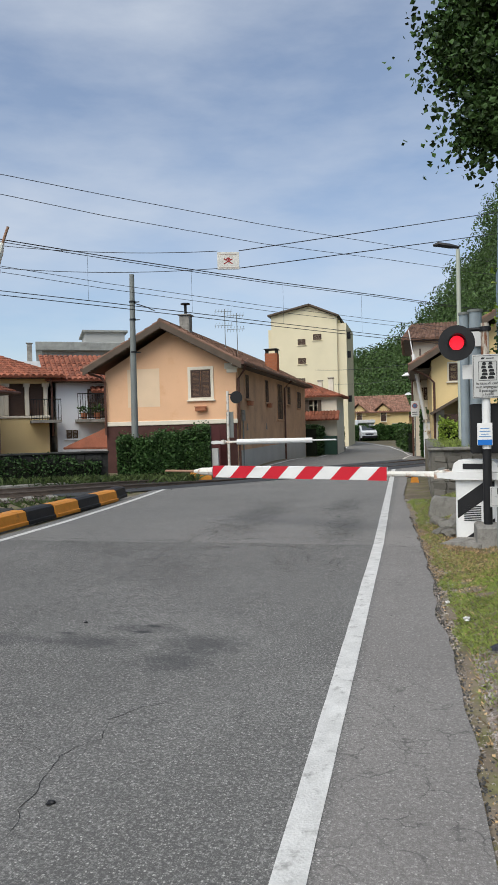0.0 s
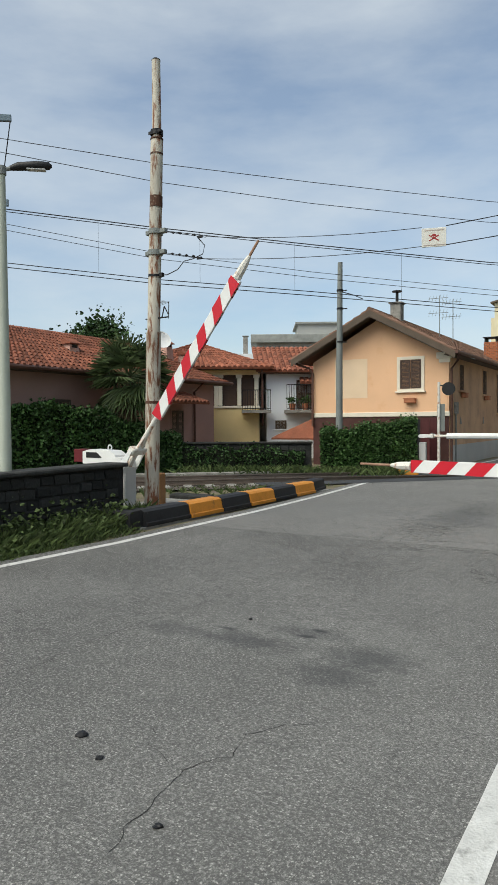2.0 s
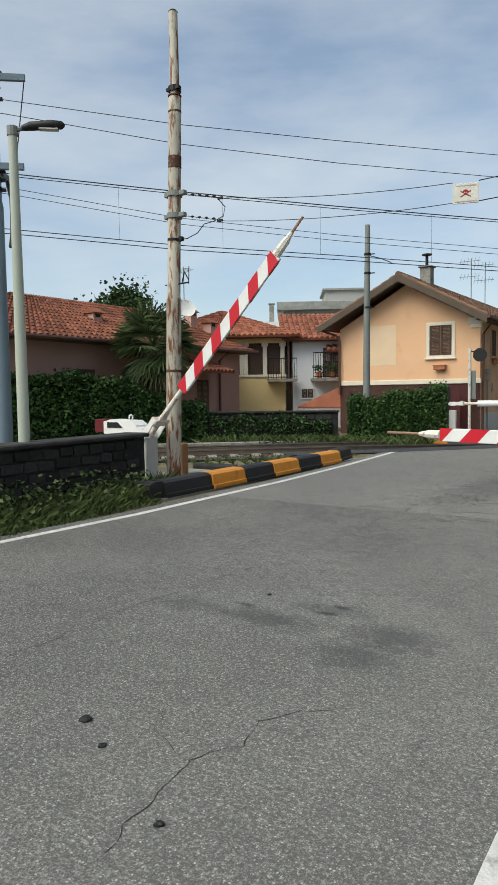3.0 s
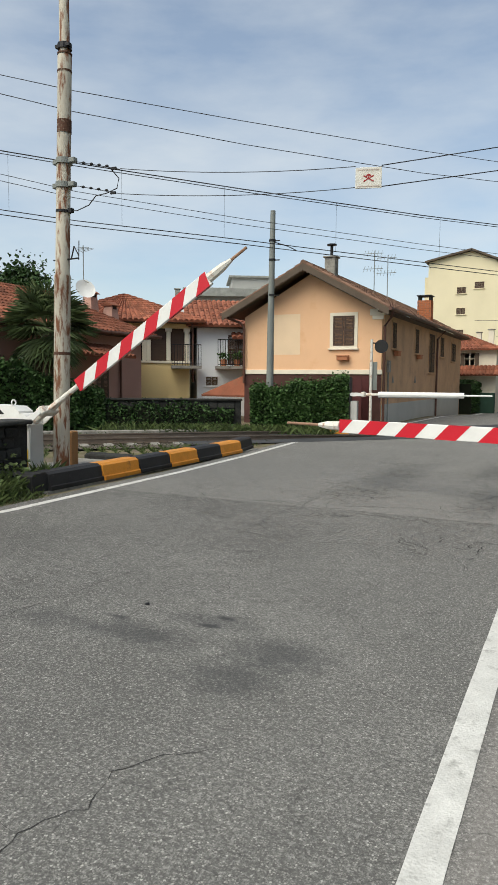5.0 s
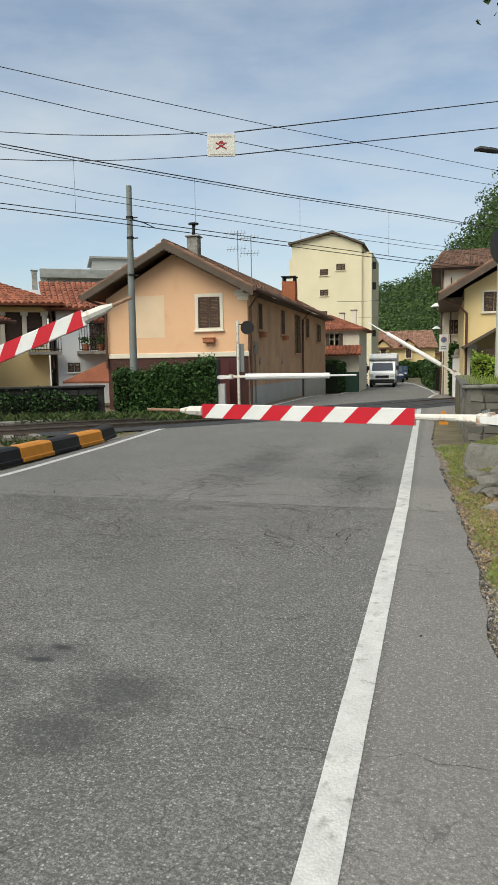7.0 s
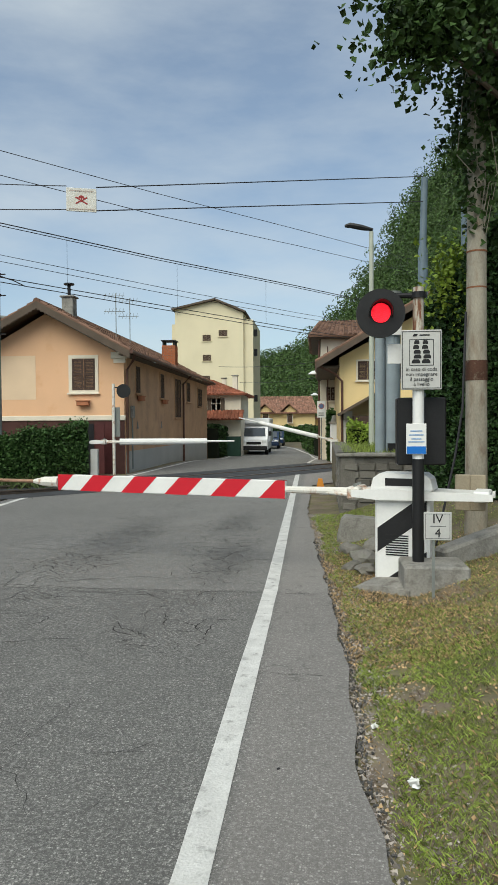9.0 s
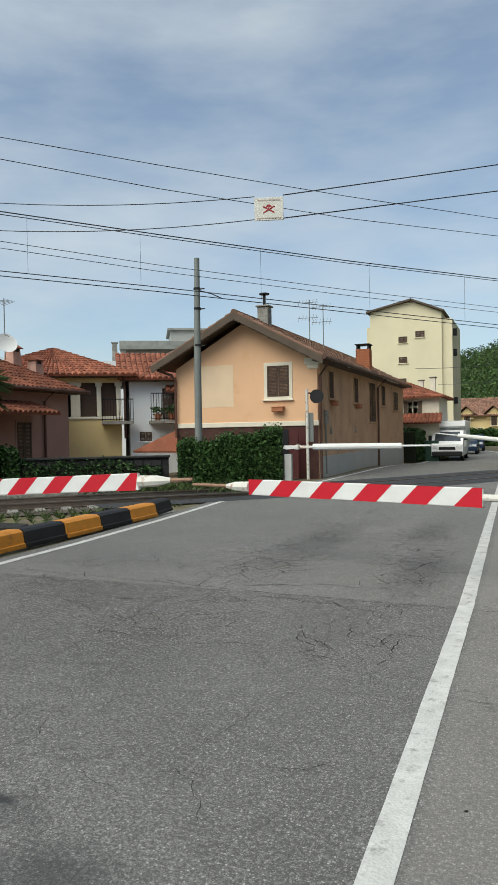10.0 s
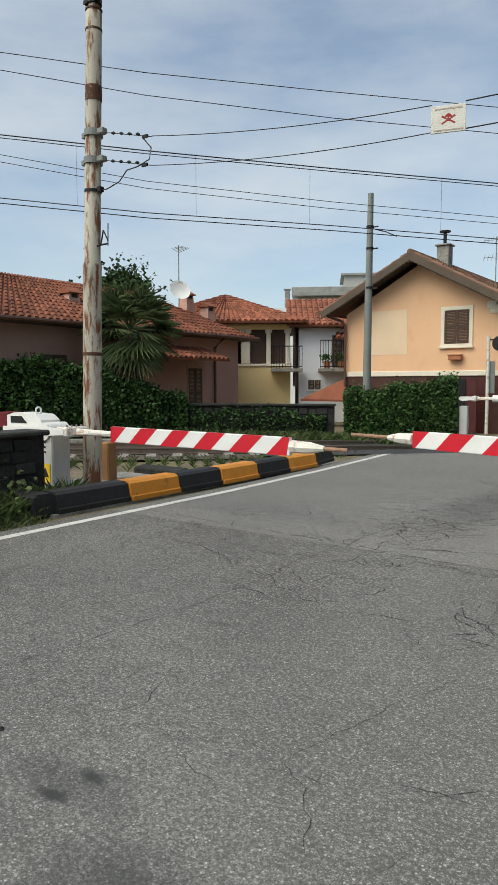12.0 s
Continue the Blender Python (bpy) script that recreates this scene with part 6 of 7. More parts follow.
        if rad > 0.12:
            part("plate", Mesh().box(-0.17, 0.15, -0.19, -0.17, 2.35, 2.72, None, 0.004), WHITE, k, "white number plate with grey bars")
            part("tag_stripes", Mesh().box(-0.12, 0.1, -0.16, -0.152, 0.05, 0.25), BLACK, k)
    t = thing("thin_mast", pose(2.52, 11.2, 0.5), "thin grey steel mast rising behind the signal", "mast")
    part("shaft", Mesh().path([(0, 0, 0), (0, 0, 4.4), (0, 0, 4.5), (0.03, 0, 5.75)], [0.1, 0.09, 0.065, 0.06], 12), BLUE_STEEL, t, smooth=True)
    q = thing("thin_mast", pose(3.35, 11.5, 0.5), "thin grey steel mast among the leaves", "mast")
    part("shaft", Mesh().path([(0, 0, 0), (0, 0, 5.4)], [0.1, 0.07], 12), BLUE_STEEL, q, smooth=True)
    c = thing("concrete_pole", pose(2.55, 6.98, ground_z(2.55, 6.98) - 0.25), "weathered concrete utility pole with ivy near its top", "utility pole")
    part("shaft", Mesh().path([(0, 0, 0), (0, 0, 4.0), (-0.02, 0, 9.0)], [0.145, 0.12, 0.085], 16), mat("weathered_concrete_pole", (0.33, 0.3, 0.24), 0.9, 0.3, 2.2, 40, 0.5, tint=(0.24, 0.19, 0.14), tint_at=(0.5, 0.66), stretch=(2, 2, 0.7)), c, smooth=True)
    part("rust_patch", Mesh().tube((0, 0, 2.15), (0, 0, 2.4), 0.137, 0.135, 16), DARK_RUST, c, "rust-brown stained collar", True)
    for z in (3.3, 3.75):
        part("band", Mesh().tube((0, 0, z), (0, 0, z + 0.02), 0.128, None, 16), RUST, c, "thin rusty steel band", True)
    ivy = []
    for _ in range(2600):
        z = 4.1 + 3.4 * rand.random() ** 0.8
        a = rand.uniform(0, 6.283)
        q = abs(rand.gauss(0, 0.24)) * min(1, (z - 3.9) / 1.2) + 0.1
        ivy.append((math.cos(a) * q, math.sin(a) * q, z + rand.gauss(0, 0.15)))
    stuff("ivy", leaf_cloud(ivy, 0.09), LEAF_TREE, "", "", c)
    for k in range(5):
        x0 = -0.1 + 0.14 * k
        part("vine", Mesh().path([(x0, -0.15, 6.4 - 0.2 * k), (x0 - 0.12, -0.22, 5.6), (x0 - 0.18 + 0.1 * k, -0.2, 4.9 - 0.12 * k), (x0 + 0.12 - 0.1 * k, -0.2, 4.55), (0.02 * k, -0.14, 4.35 - 0.1 * k)], 0.007, 5), DRY_VINE, c)
    part("cable", Mesh().path([(-0.15, -0.1, 3.0), (-0.2, -0.15, 1.8), (-0.3, -0.2, 1.2), (-0.55, -0.3, 0.1)], 0.015, 6), CABLE, c)


def span(points, r, sag=0.0, steps=10):
    pts = []
    for a, b in zip(points, points[1:]):
        a, b = Vector(a), Vector(b)
        for k in range(steps):
            u = k / steps
            pts.append(a.lerp(b, u) - Vector((0, 0, 4 * sag * u * (1 - u))))
    pts.append(Vector(points[-1]))
    return Mesh().path(pts, r, 5)


def wires():
    line = TRACK[2:]
    along_track = lambda off, zs: [(x - off * 0.75, y + off * 0.66, z) for (x, y), z in zip(line, zs)]
    w = thing("overhead_line", pose(0, 0, 0), "black overhead railway wires with thin droppers", "overhead wires")
    n = len(line)
    contact = [6.4, 6.03, 5.67, 5.48, 5.28, 5.25, 5.3, 5.3, 5.3]
    messenger = [7.9, 7.46, 7.1, 6.84, 6.68, 6.85, 7.0, 7.0, 7.0]
    feeder = [7.7, 7.1, 6.4, 6.05, 5.82, 5.85, 6.0, 6.2, 6.4]
    high = [9.8, 9.32, 8.87, 8.64, 8.58, 8.95, 9.4, 9.6, 10.0]
    low = [9.5, 8.97, 8.36, 8.03, 7.93, 8.35, 8.8, 9.1, 9.4]
    for off, zs, r in ((0, contact, 0.012), (0.08, [z - 0.1 for z in contact], 0.012), (0, messenger, 0.015), (0.06, [z - 0.05 for z in messenger], 0.011),
                       (0, feeder, 0.008), (0.05, [z - 0.15 for z in feeder], 0.008), (0, high, 0.01), (0, low, 0.01)):
        part("wire", span(along_track(off, zs), r, 0.0, 4), CABLE, w)
    for k in range(9):
        u = 0.4 + k * 0.62
        i = min(int(u), n - 2)
        a, b = line[i], line[i + 1]
        x, y = lerp(a[0], b[0], u - i), lerp(a[1], b[1], u - i)
        top, bot = along(list(enumerate(messenger)), u), along(list(enumerate(contact)), u)
        part("dropper", Mesh().tube((x, y, bot), (x, y, top), 0.004, None, 4), CABLE, w)
    c = thing("cross_span_cable", pose(0, 0, 0), "thin cables carrying the danger plate over the road", "cable")
    for za, zb, zc in ((5.19, 4.77, 6.24), (4.8, 4.47, 5.78)):
        part("cable", span([(-6.34, 5.96, za - 0.2), (-2.66, 6.7, zb)], 0.006, 0.07), CABLE, c)
        part("cable", span([(-2.3, 6.8, zb), (2.5, 11.1, zc)], 0.008, 0.0), CABLE, c)
    part("jumper", Mesh().path([(-6.5, 5.93, 5.0), (-6.38, 5.98, 4.85), (-6.42, 5.98, 4.7), (-6.6, 5.94, 4.63), (-6.78, 5.9, 4.6), (-6.9, 5.87, 4.46), (-7.1, 5.82, 4.38), (-7.2, 5.8, 4.38)], 0.009, 5), CABLE, c)
    s = thing("street_cable", pose(0, 0, 0), "thin cables strung over the far road", "cable")
    part("cable", span([(-6, 44, 5.6), (1.2, 33, 4.9)], 0.012, 0.15), CABLE, s)
    part("cable", span([(-5.5, 52, 5.0), (1.2, 40, 4.6)], 0.012, 0.15), CABLE, s)


# ---- plants and land ----
def hedge(name, a, b, h0, h1, depth, count, size, material, label, base=0.0):
    m, ln = line_m(a, b)
    spots = []
    for _ in range(count):
        u = rand.random()
        top = lerp(h0, h1, u) + 0.2 * noise.noise((u * ln * 0.9, 1.3, 2.0)) + 0.12 * noise.noise((u * ln * 3.1, 4.3, 2.0))
        k = rand.random()
        bulge = 0.26 * noise.noise((u * ln * 1.4, rand.random() * 0.5, 7.0))
        if k < 0.62:
            p = (u * ln, -bulge + rand.gauss(0, 0.05) - 0.0, rand.random() ** 0.8 * top)
        elif k < 0.9:
            p = (u * ln, rand.random() * depth, top + rand.gauss(0, 0.05) + (0.15 if rand.random() < 0.04 else 0))
        else:
            p = (u * ln, depth + rand.gauss(0, 0.05), rand.random() * top)
        spots.append(m @ Vector((p[0], p[1], p[2] + base)))
    t = thing(name, pose(0, 0, 0), label, "hedge")
    stuff("leaves", leaf_cloud(spots, size), material, "", "", t)
    # Added near-black boxes stand for the shade between the leaves.
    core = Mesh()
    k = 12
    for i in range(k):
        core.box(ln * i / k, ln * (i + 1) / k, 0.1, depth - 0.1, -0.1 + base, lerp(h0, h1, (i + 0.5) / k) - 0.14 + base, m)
    part("core", core, mat("hedge_inner_shade", (0.012, 0.016, 0.008), 0.95), t)
    return t


def tree(name, at, trunk_h, limbs, clumps, count, size, material, label, r=0.16, spread=0.42):
    t = thing(name, pose(*at), label, "tree")
    part("trunk", Mesh().path([(0, 0, -0.3), (0.05, 0.03, trunk_h * 0.5), (0, 0.1, trunk_h)], [r * 1.2, r, r * 0.7], 10), BARK, t, smooth=True)
    for c in clumps[:limbs]:
        mid = Vector(c) * 0.5 + Vector((0, 0, trunk_h * 0.45))
        part("limb", Mesh().path([(0, 0.08, trunk_h * 0.85), mid, c], [r * 0.45, r * 0.25, r * 0.07], 6), BARK, t)
    spots = []
    for _ in range(count):
        c = rand.choice(clumps)
        g = Vector((rand.gauss(0, 1), rand.gauss(0, 1), rand.gauss(0, 0.8)))
        tw = Vector(c) + g * spread * rand.uniform(0.4, 1.1)
        for _ in range(3):
            spots.append(tw + Vector((rand.gauss(0, 0.07), rand.gauss(0, 0.07), rand.gauss(0, 0.06))))
    stuff("crown", leaf_cloud(spots, size), material, "", "", t)
    return t


def palm():
    p = thing("palm_tree", pose(-14.85, 13.65, 0.15), "fan palm with a shaggy trunk before the pink house", "tree")
    part("trunk", Mesh().path([(0, 0, -0.35), (0, 0, 1.5), (0.05, 0, 3.1)], [0.2, 0.22, 0.16], 10), BARK, p)
    skirt = Mesh()
    for k in range(260):
        a, z = rand.uniform(0, 6.283), rand.uniform(1.2, 2.9)
        q = Vector((math.cos(a) * 0.2, math.sin(a) * 0.2, z))
        tip = q + Vector((math.cos(a) * rand.uniform(0.1, 0.4), math.sin(a) * rand.uniform(0.1, 0.4), -rand.uniform(0.3, 0.7)))
        e = Vector((-math.sin(a), math.cos(a), 0)) * 0.03
        skirt.add([q - e, q + e, tip], [(0, 1, 2)])
    stuff("dead_fronds", skirt, mat("dead_frond", (0.1, 0.075, 0.045), 0.9, 0.3, 3, 40, 0.1, island=0.5), "", "", p)
    m = Mesh()
    for k in range(84):
        az, el = k * 2.4, radians(rand.uniform(-55, 75))
        d = Vector((math.cos(az) * math.cos(el), math.sin(az) * math.cos(el), math.sin(el)))
        base = Vector((0.05, 0, 3.1))
        hub = base + d * rand.uniform(0.6, 1.0)
        side = d.cross(Vector((0, 0, 1))).normalized()
        up = side.cross(d)
        m.path([base, hub], 0.014, 4)
        for j in range(13):
            a = radians(-80 + j * 160 / 12)
            tip = hub + (d * math.cos(a) + side * math.sin(a)) * 0.85 - Vector((0, 0, 0.16 + 0.1 * rand.random()))
            e = (d * -math.sin(a) + side * math.cos(a)) * 0.035
            midp = hub.lerp(tip, 0.5) + Vector((0, 0, 0.06))
            m.add([hub, midp + e, tip, midp - e], [(0, 1, 2), (0, 2, 3)])
    stuff("fronds", m, LEAF_PALM, "", "", p)


def hill():
    """A wooded mountainside that closes the valley."""
    prof = [(-14, 0), (-8, 3.2), (-5.5, 5.2), (-4.3, 5.6), (-1.5, 6.5), (0.9, 7.7), (3.2, 10.7), (5.9, 15.0), (7.7, 19.0), (11.2, 22.4), (13.1, 24.2), (20, 28), (40, 30), (75, 25), (100, 20)]
    m, rows, azs = Mesh(), 26, [x * 0.75 for x in range(-20, 135)]
    top_pts = []
    for az in azs:
        el = along(prof, az) * 0.94
        r1 = along([(-14, 330), (0, 290), (12, 230), (40, 150), (100, 120)], az)
        r0 = along([(-14, 150), (0, 120), (8, 78), (14, 50), (30, 28), (100, 22)], az)
        for j in range(rows):
            v = j / (rows - 1)
            r = lerp(r0, r1, v)
            z = -1.5 + (r1 * math.tan(radians(el)) + 1.5) * (v ** 1.15)
            z += 2.2 * noise.noise((az * 0.25, v * 7, 0.5)) * min(1, v * 6) * (r1 / 250)
            x, y = 0.5 + r * math.sin(radians(az)), r * math.cos(radians(az))
            m.v.append((x, y, z))
            top_pts.append((az, v, Vector((x, y, z)), r))
    n = rows
    m.f = [(i * n + j, (i + 1) * n + j, (i + 1) * n + j + 1, i * n + j + 1) for i in range(len(azs) - 1) for j in range(rows - 1)]
    setting("hillside", m, mat("hill_undergrowth", (0.04, 0.065, 0.022), 0.95, 0.4, 0.05, 1.0, 0.0), "steep dark green wooded mountainside", "hill")
    crowns = Mesh()
    pts = [q for q in top_pts if q[0] < 45]
    for _ in range(10500):
        az, v, p, r = rand.choice(pts)
        if rand.random() > 0.25 + 0.9 * (40 - abs(az - 6)) / 40:
            continue
        s = rand.uniform(0.55, 1.2) * (1.1 + r * 0.0075)
        c = p + Vector((rand.gauss(0, 0.012) * r, rand.gauss(0, 0.02) * r, 0.5 * s))
        tall = rand.random() < 0.015
        for _ in range(44):
            d = Vector((rand.gauss(0, 1), rand.gauss(0, 1), rand.gauss(0.15, 0.8))).normalized()
            if tall:
                q = c + Vector((d.x * 0.4 * s, d.y * 0.4 * s, rand.uniform(0, 2.0) * s))
            else:
                q = c + d * s * Vector((1, 1, 0.9)).length * 0.62
            k = s * rand.uniform(0.08, 0.17)
            a = d.cross(Vector((rand.gauss(0, 1), rand.gauss(0, 1), rand.gauss(0, 1)))).normalized() * k
            b = d.cross(a).normalized() * k
            crowns.add([q - a - d * k * 0.5, q + b * 0.9 + d * 0.1 * k, q + a - d * k * 0.5, q - b * 0.9 + d * 0.1 * k], [(0, 1, 2), (0, 2, 3)])
    stuff("hill_trees", crowns, LEAF_HILL, "dense green broadleaf trees covering the mountainside", "trees")


def verge():
    """Grass, weeds and litter beside the asphalt."""
    g, dry = Mesh(), Mesh()

    def blade(m, p, h, w):
        lean = Vector((rand.gauss(0, 0.45), rand.gauss(0, 0.45), 1)).normalized() * h
        e = Vector((rand.gauss(0, 1), rand.gauss(0, 1), 0)).normalized() * w
        m.add([p - e, p + e, p + lean * 0.6 + e * 0.6, p + lean + Vector((lean.x, lean.y, -0.2 * h)) * 0.5], [(0, 1, 2), (0, 2, 3)])

    for _ in range(185000):
        y = rand.uniform(-3.5, 11)
        x = along(ASPHALT_EDGE, y) + 0.03 + abs(rand.gauss(0, 1)) * 1.1
        dens = noise.noise((x * 1.3, y * 1.3, 9.0)) + 0.35 * noise.noise((x * 4, y * 4, 2.0))
        if dens < -0.38 + max(0.0, min(0.25, (x - 1.7) * 0.3)) or (1.0 < x < 1.9 and 4.6 < y < 5.8):
            continue
        near_edge = x - along(ASPHALT_EDGE, y)
        if near_edge < 0.12 + 0.16 * noise.noise((y * 1.7, 3.0, 1.0)) or (y > 3.2 and rand.random() < 0.45):
            continue
        if -1.6 < y < 0.35 and near_edge < 0.3 + 0.22 * noise.noise((y * 2.6, x * 2.0, 6.0)) and rand.random() < 0.78:
            continue
        h = rand.uniform(0.015, 0.06) if x > along(ASPHALT_EDGE, y) + 0.2 else rand.uniform(0.02, 0.07)
        blade(g, Vector((x, y, ground_z(x, y) - 0.03)), h * 0.8, 0.001)
    for _ in range(30000):
        y = rand.uniform(-3.5, 10) if rand.random() < 0.45 else rand.uniform(2.8, 7.0)
        x = along(ASPHALT_EDGE, y) + 0.03 + abs(rand.gauss(0, 1)) * 1.2
        if rand.random() < 0.5:
            blade(dry, Vector((x, y, ground_z(x, y) - 0.03)), rand.uniform(0.02, 0.06), 0.0009)
        else:
            leaf_cloud([(x, y, ground_z(x, y) - 0.014)], 0.022, dry, 3)
    stuff("verge_grass", g, GRASS, "short patchy green grass on the verge", "grass")
    # pale chippings that crumbled off the asphalt's edge
    chip = Mesh()
    for _ in range(26000):
        y = rand.uniform(-3.2, 7) if rand.random() < 0.6 else rand.uniform(-1.7, 0.5)
        x = along(ASPHALT_EDGE, y) + 0.01 + abs(rand.gauss(0, 0.2))
        if noise.noise((x * 0.8, y * 0.9, 4.0)) < -0.05 and not -1.7 < y < 0.5 and rand.random() < 0.7:
            continue
        r = rand.uniform(0.0025, 0.0075)
        c = Vector((x, y, ground_z(x, y) - 0.028 + r * 0.5))
        ring = [c + Vector((math.cos(a) * r * rand.uniform(0.7, 1.2), math.sin(a) * r * rand.uniform(0.7, 1.2), rand.uniform(-0.2, 0.2) * r)) for a in (0.2, 1.4, 2.7, 3.9, 5.2)]
        chip.add(ring + [c + Vector((0, 0, r * 0.7)), c - Vector((0, 0, r * 0.7))], [(k, (k + 1) % 5, 5) for k in range(5)] + [((k + 1) % 5, k, 6) for k in range(5)])
    # dark crumbs broken from the edge of the surface
    crumbs = Mesh()
    for _ in range(1500):
        y = rand.uniform(-3.2, 8)
        x = along(ASPHALT_EDGE, y) + rand.gauss(0.012, 0.03)
        r = rand.uniform(0.003, 0.011)
        c = Vector((x, y, ground_z(x, y) - 0.012))
        ring = [c + Vector((math.cos(a) * r * rand.uniform(0.6, 1.2), math.sin(a) * r * rand.uniform(0.6, 1.2), rand.uniform(-0.3, 0.3) * r)) for a in (0.2, 1.4, 2.7, 3.9, 5.2)]
        crumbs.add(ring + [c + Vector((0, 0, r * 0.8)), c - Vector((0, 0, 0.02))], [(k, (k + 1) % 5, 5) for k in range(5)] + [((k + 1) % 5, k, 6) for k in range(5)])
    stuff("asphalt_crumbs", crumbs, mat("asphalt_crumb", (0.085, 0.083, 0.08), 0.9, 0.3, 9, 60, 0.2, island=0.4), "dark crumbs along the broken asphalt edge", "gravel")
    for x, y, w, d, turned in ((1.17, 0.34, 0.17, 0.08, 15), (1.38, 0.3, 0.14, 0.1, -20), (1.22, -0.16, 0.1, 0.06, 40)):
        bag = thing("plastic_scrap", pose(x, y, ground_z(x, y) - 0.02, 0, 0, turned), "crumpled dark plastic scrap trodden into the grass", "litter", "plastic scraps")
        sheet, nx, ny = Mesh(), 11, 7
        for iy in range(ny):
            for ix in range(nx):
                u, v = ix / (nx - 1) - 0.5, iy / (ny - 1) - 0.5
                edge = max(abs(u), abs(v)) * 2
                sheet.v.append((u * w * (1 + 0.3 * noise.noise((v * 5, x, 1))), v * d * (1 + 0.4 * noise.noise((u * 5, y, 2))), 0.03 * (1 - edge ** 3) + 0.022 * noise.noise((u * 7 + x * 9, v * 6, y * 5))))
        sheet.f = [(iy * nx + ix, iy * nx + ix + 1, (iy + 1) * nx + ix + 1, (iy + 1) * nx + ix) for iy in range(ny - 1) for ix in range(nx - 1)]
        part("sheet", sheet, DARK_PLASTIC, bag)
    stuff("gravel", chip, CHIPPINGS, "pale grey stone chippings along the crumbled asphalt edge", "gravel")
    stuff("verge_litter", dry, LITTER, "dry grass stalks and brown leaves on the verge", "leaf litter")
    w = Mesh()
    for _ in range(16000):
        y = rand.uniform(-4.5, 5.0)
        x = -7.15 - (5 - y) * -0.07 + abs(rand.gauss(0, 0.36)) + 0.1
        if x > -6.15 or (y > 4.0 and x > -6.9):
            continue
        blade(w, Vector((x, y, -0.03)), rand.uniform(0.08, 0.5) * max(0.15, min(1, (-6.0 - x) * 1.1)), 0.006)
    for _ in range(9000):
        p, d = rand.choice(TRACKSIDE)
        q = p + Vector((-d.y, d.x, 0)) * rand.choice((rand.gauss(-2.4, 0.5), rand.gauss(2.6, 0.35)))
        if q.x < -6.9 and not (-8.4 < q.x < -6.7 and q.y < 7.3):
            blade(w, Vector((q.x, q.y, -0.08)), rand.uniform(0.05, 0.2), 0.004)
    for _ in range(2600):
        x = rand.uniform(-13.0, -6.2)
        blade(w, Vector((x, 17.0 + 0.36 * (x + 6.2) + rand.gauss(0, 0.3) - 0.35, 0.0)), rand.uniform(0.1, 0.4), 0.012)
    stuff("weeds", w, leaf_mat("weed_leaf", (0.065, 0.092, 0.03), 0.6), "tall green weeds along the dark wall and rails", "weeds")
    leafy = [(-7.05 + abs(rand.gauss(0, 0.25)), rand.uniform(-4, 4.2), abs(rand.gauss(0.12, 0.16))) for _ in range(5200)]
    stuff("wall_weeds", leaf_cloud(leafy, 0.07), MATS["weed_leaf"], "leafy weeds at the foot of the dark wall", "weeds")
    stones = Mesh()
    for _ in range(9000):
        y = rand.uniform(-3.5, 11)
        x = along(ASPHALT_EDGE, y) - 0.02 + abs(rand.gauss(0, 0.22))
        s = rand.uniform(0.004, 0.013)
        c = Vector((x, y, max(ground_z(x, y) - 0.03, -0.02) + s * 0.3))
        stones.add([c + Vector((rand.gauss(0, s), rand.gauss(0, s), -s * 0.4)) for _ in range(4)] + [c + Vector((0, 0, s * 0.8))], [(0, 1, 4), (1, 2, 4), (2, 3, 4), (3, 0, 4)])
    stuff("edge_gravel", stones, mat("pale_gravel", (0.3, 0.27, 0.24), 0.95, 0.3, 4, 40, 0.3, island=0.5), "crumbled gravel along the asphalt edge", "gravel")
    for x, y, s in ((0.98, 1.2, 0.032), (0.86, 1.84, 0.018), (1.75, 1.6, 0.03)):
        r = thing("paper_scrap", pose(x, y, ground_z(x, y) + 0.0, 0, 0, 30), "crumpled white paper scrap in the grass", "litter", "paper scraps")
        part("scrap", leaf_cloud([(rand.gauss(0, s * 0.4), rand.gauss(0, s * 0.4), s * 0.4) for _ in range(14)], s * 1.5), WHITE, r)
    for x, y, s in ((-1.98, -1.6, 0.028), (-1.72, -1.74, 0.018), (-1.1, -2.05, 0.018), (-2.31, 0.72, 0.016), (0.35, 1.33, 0.008)):
        r = thing("dirt_clod", pose(x, y, 0.0, 0, 0, 50), "small dark clod of dirt on the asphalt", "dirt", "road dirt")
        clod = rock(s)
        clod.v = [(a, b, max(c + s * 0.3, 0.001)) for a, b, c in clod.v]
        part("clod", clod, BLACK, r)


TRACKSIDE = [f for f in track_frames(0.3) if -20 < f[0].x < -7]


# ---- vehicles ----
def wheel(parent, x, y, r):
    w = part("wheel", Mesh().tube((x, y - 0.1, r), (x, y + 0.1, r), r, None, 18), RUBBER, parent)
    part("rim", Mesh().tube((x, y - 0.105, r), (x, y + 0.105, r), r * 0.6, None, 14), STEEL, w)


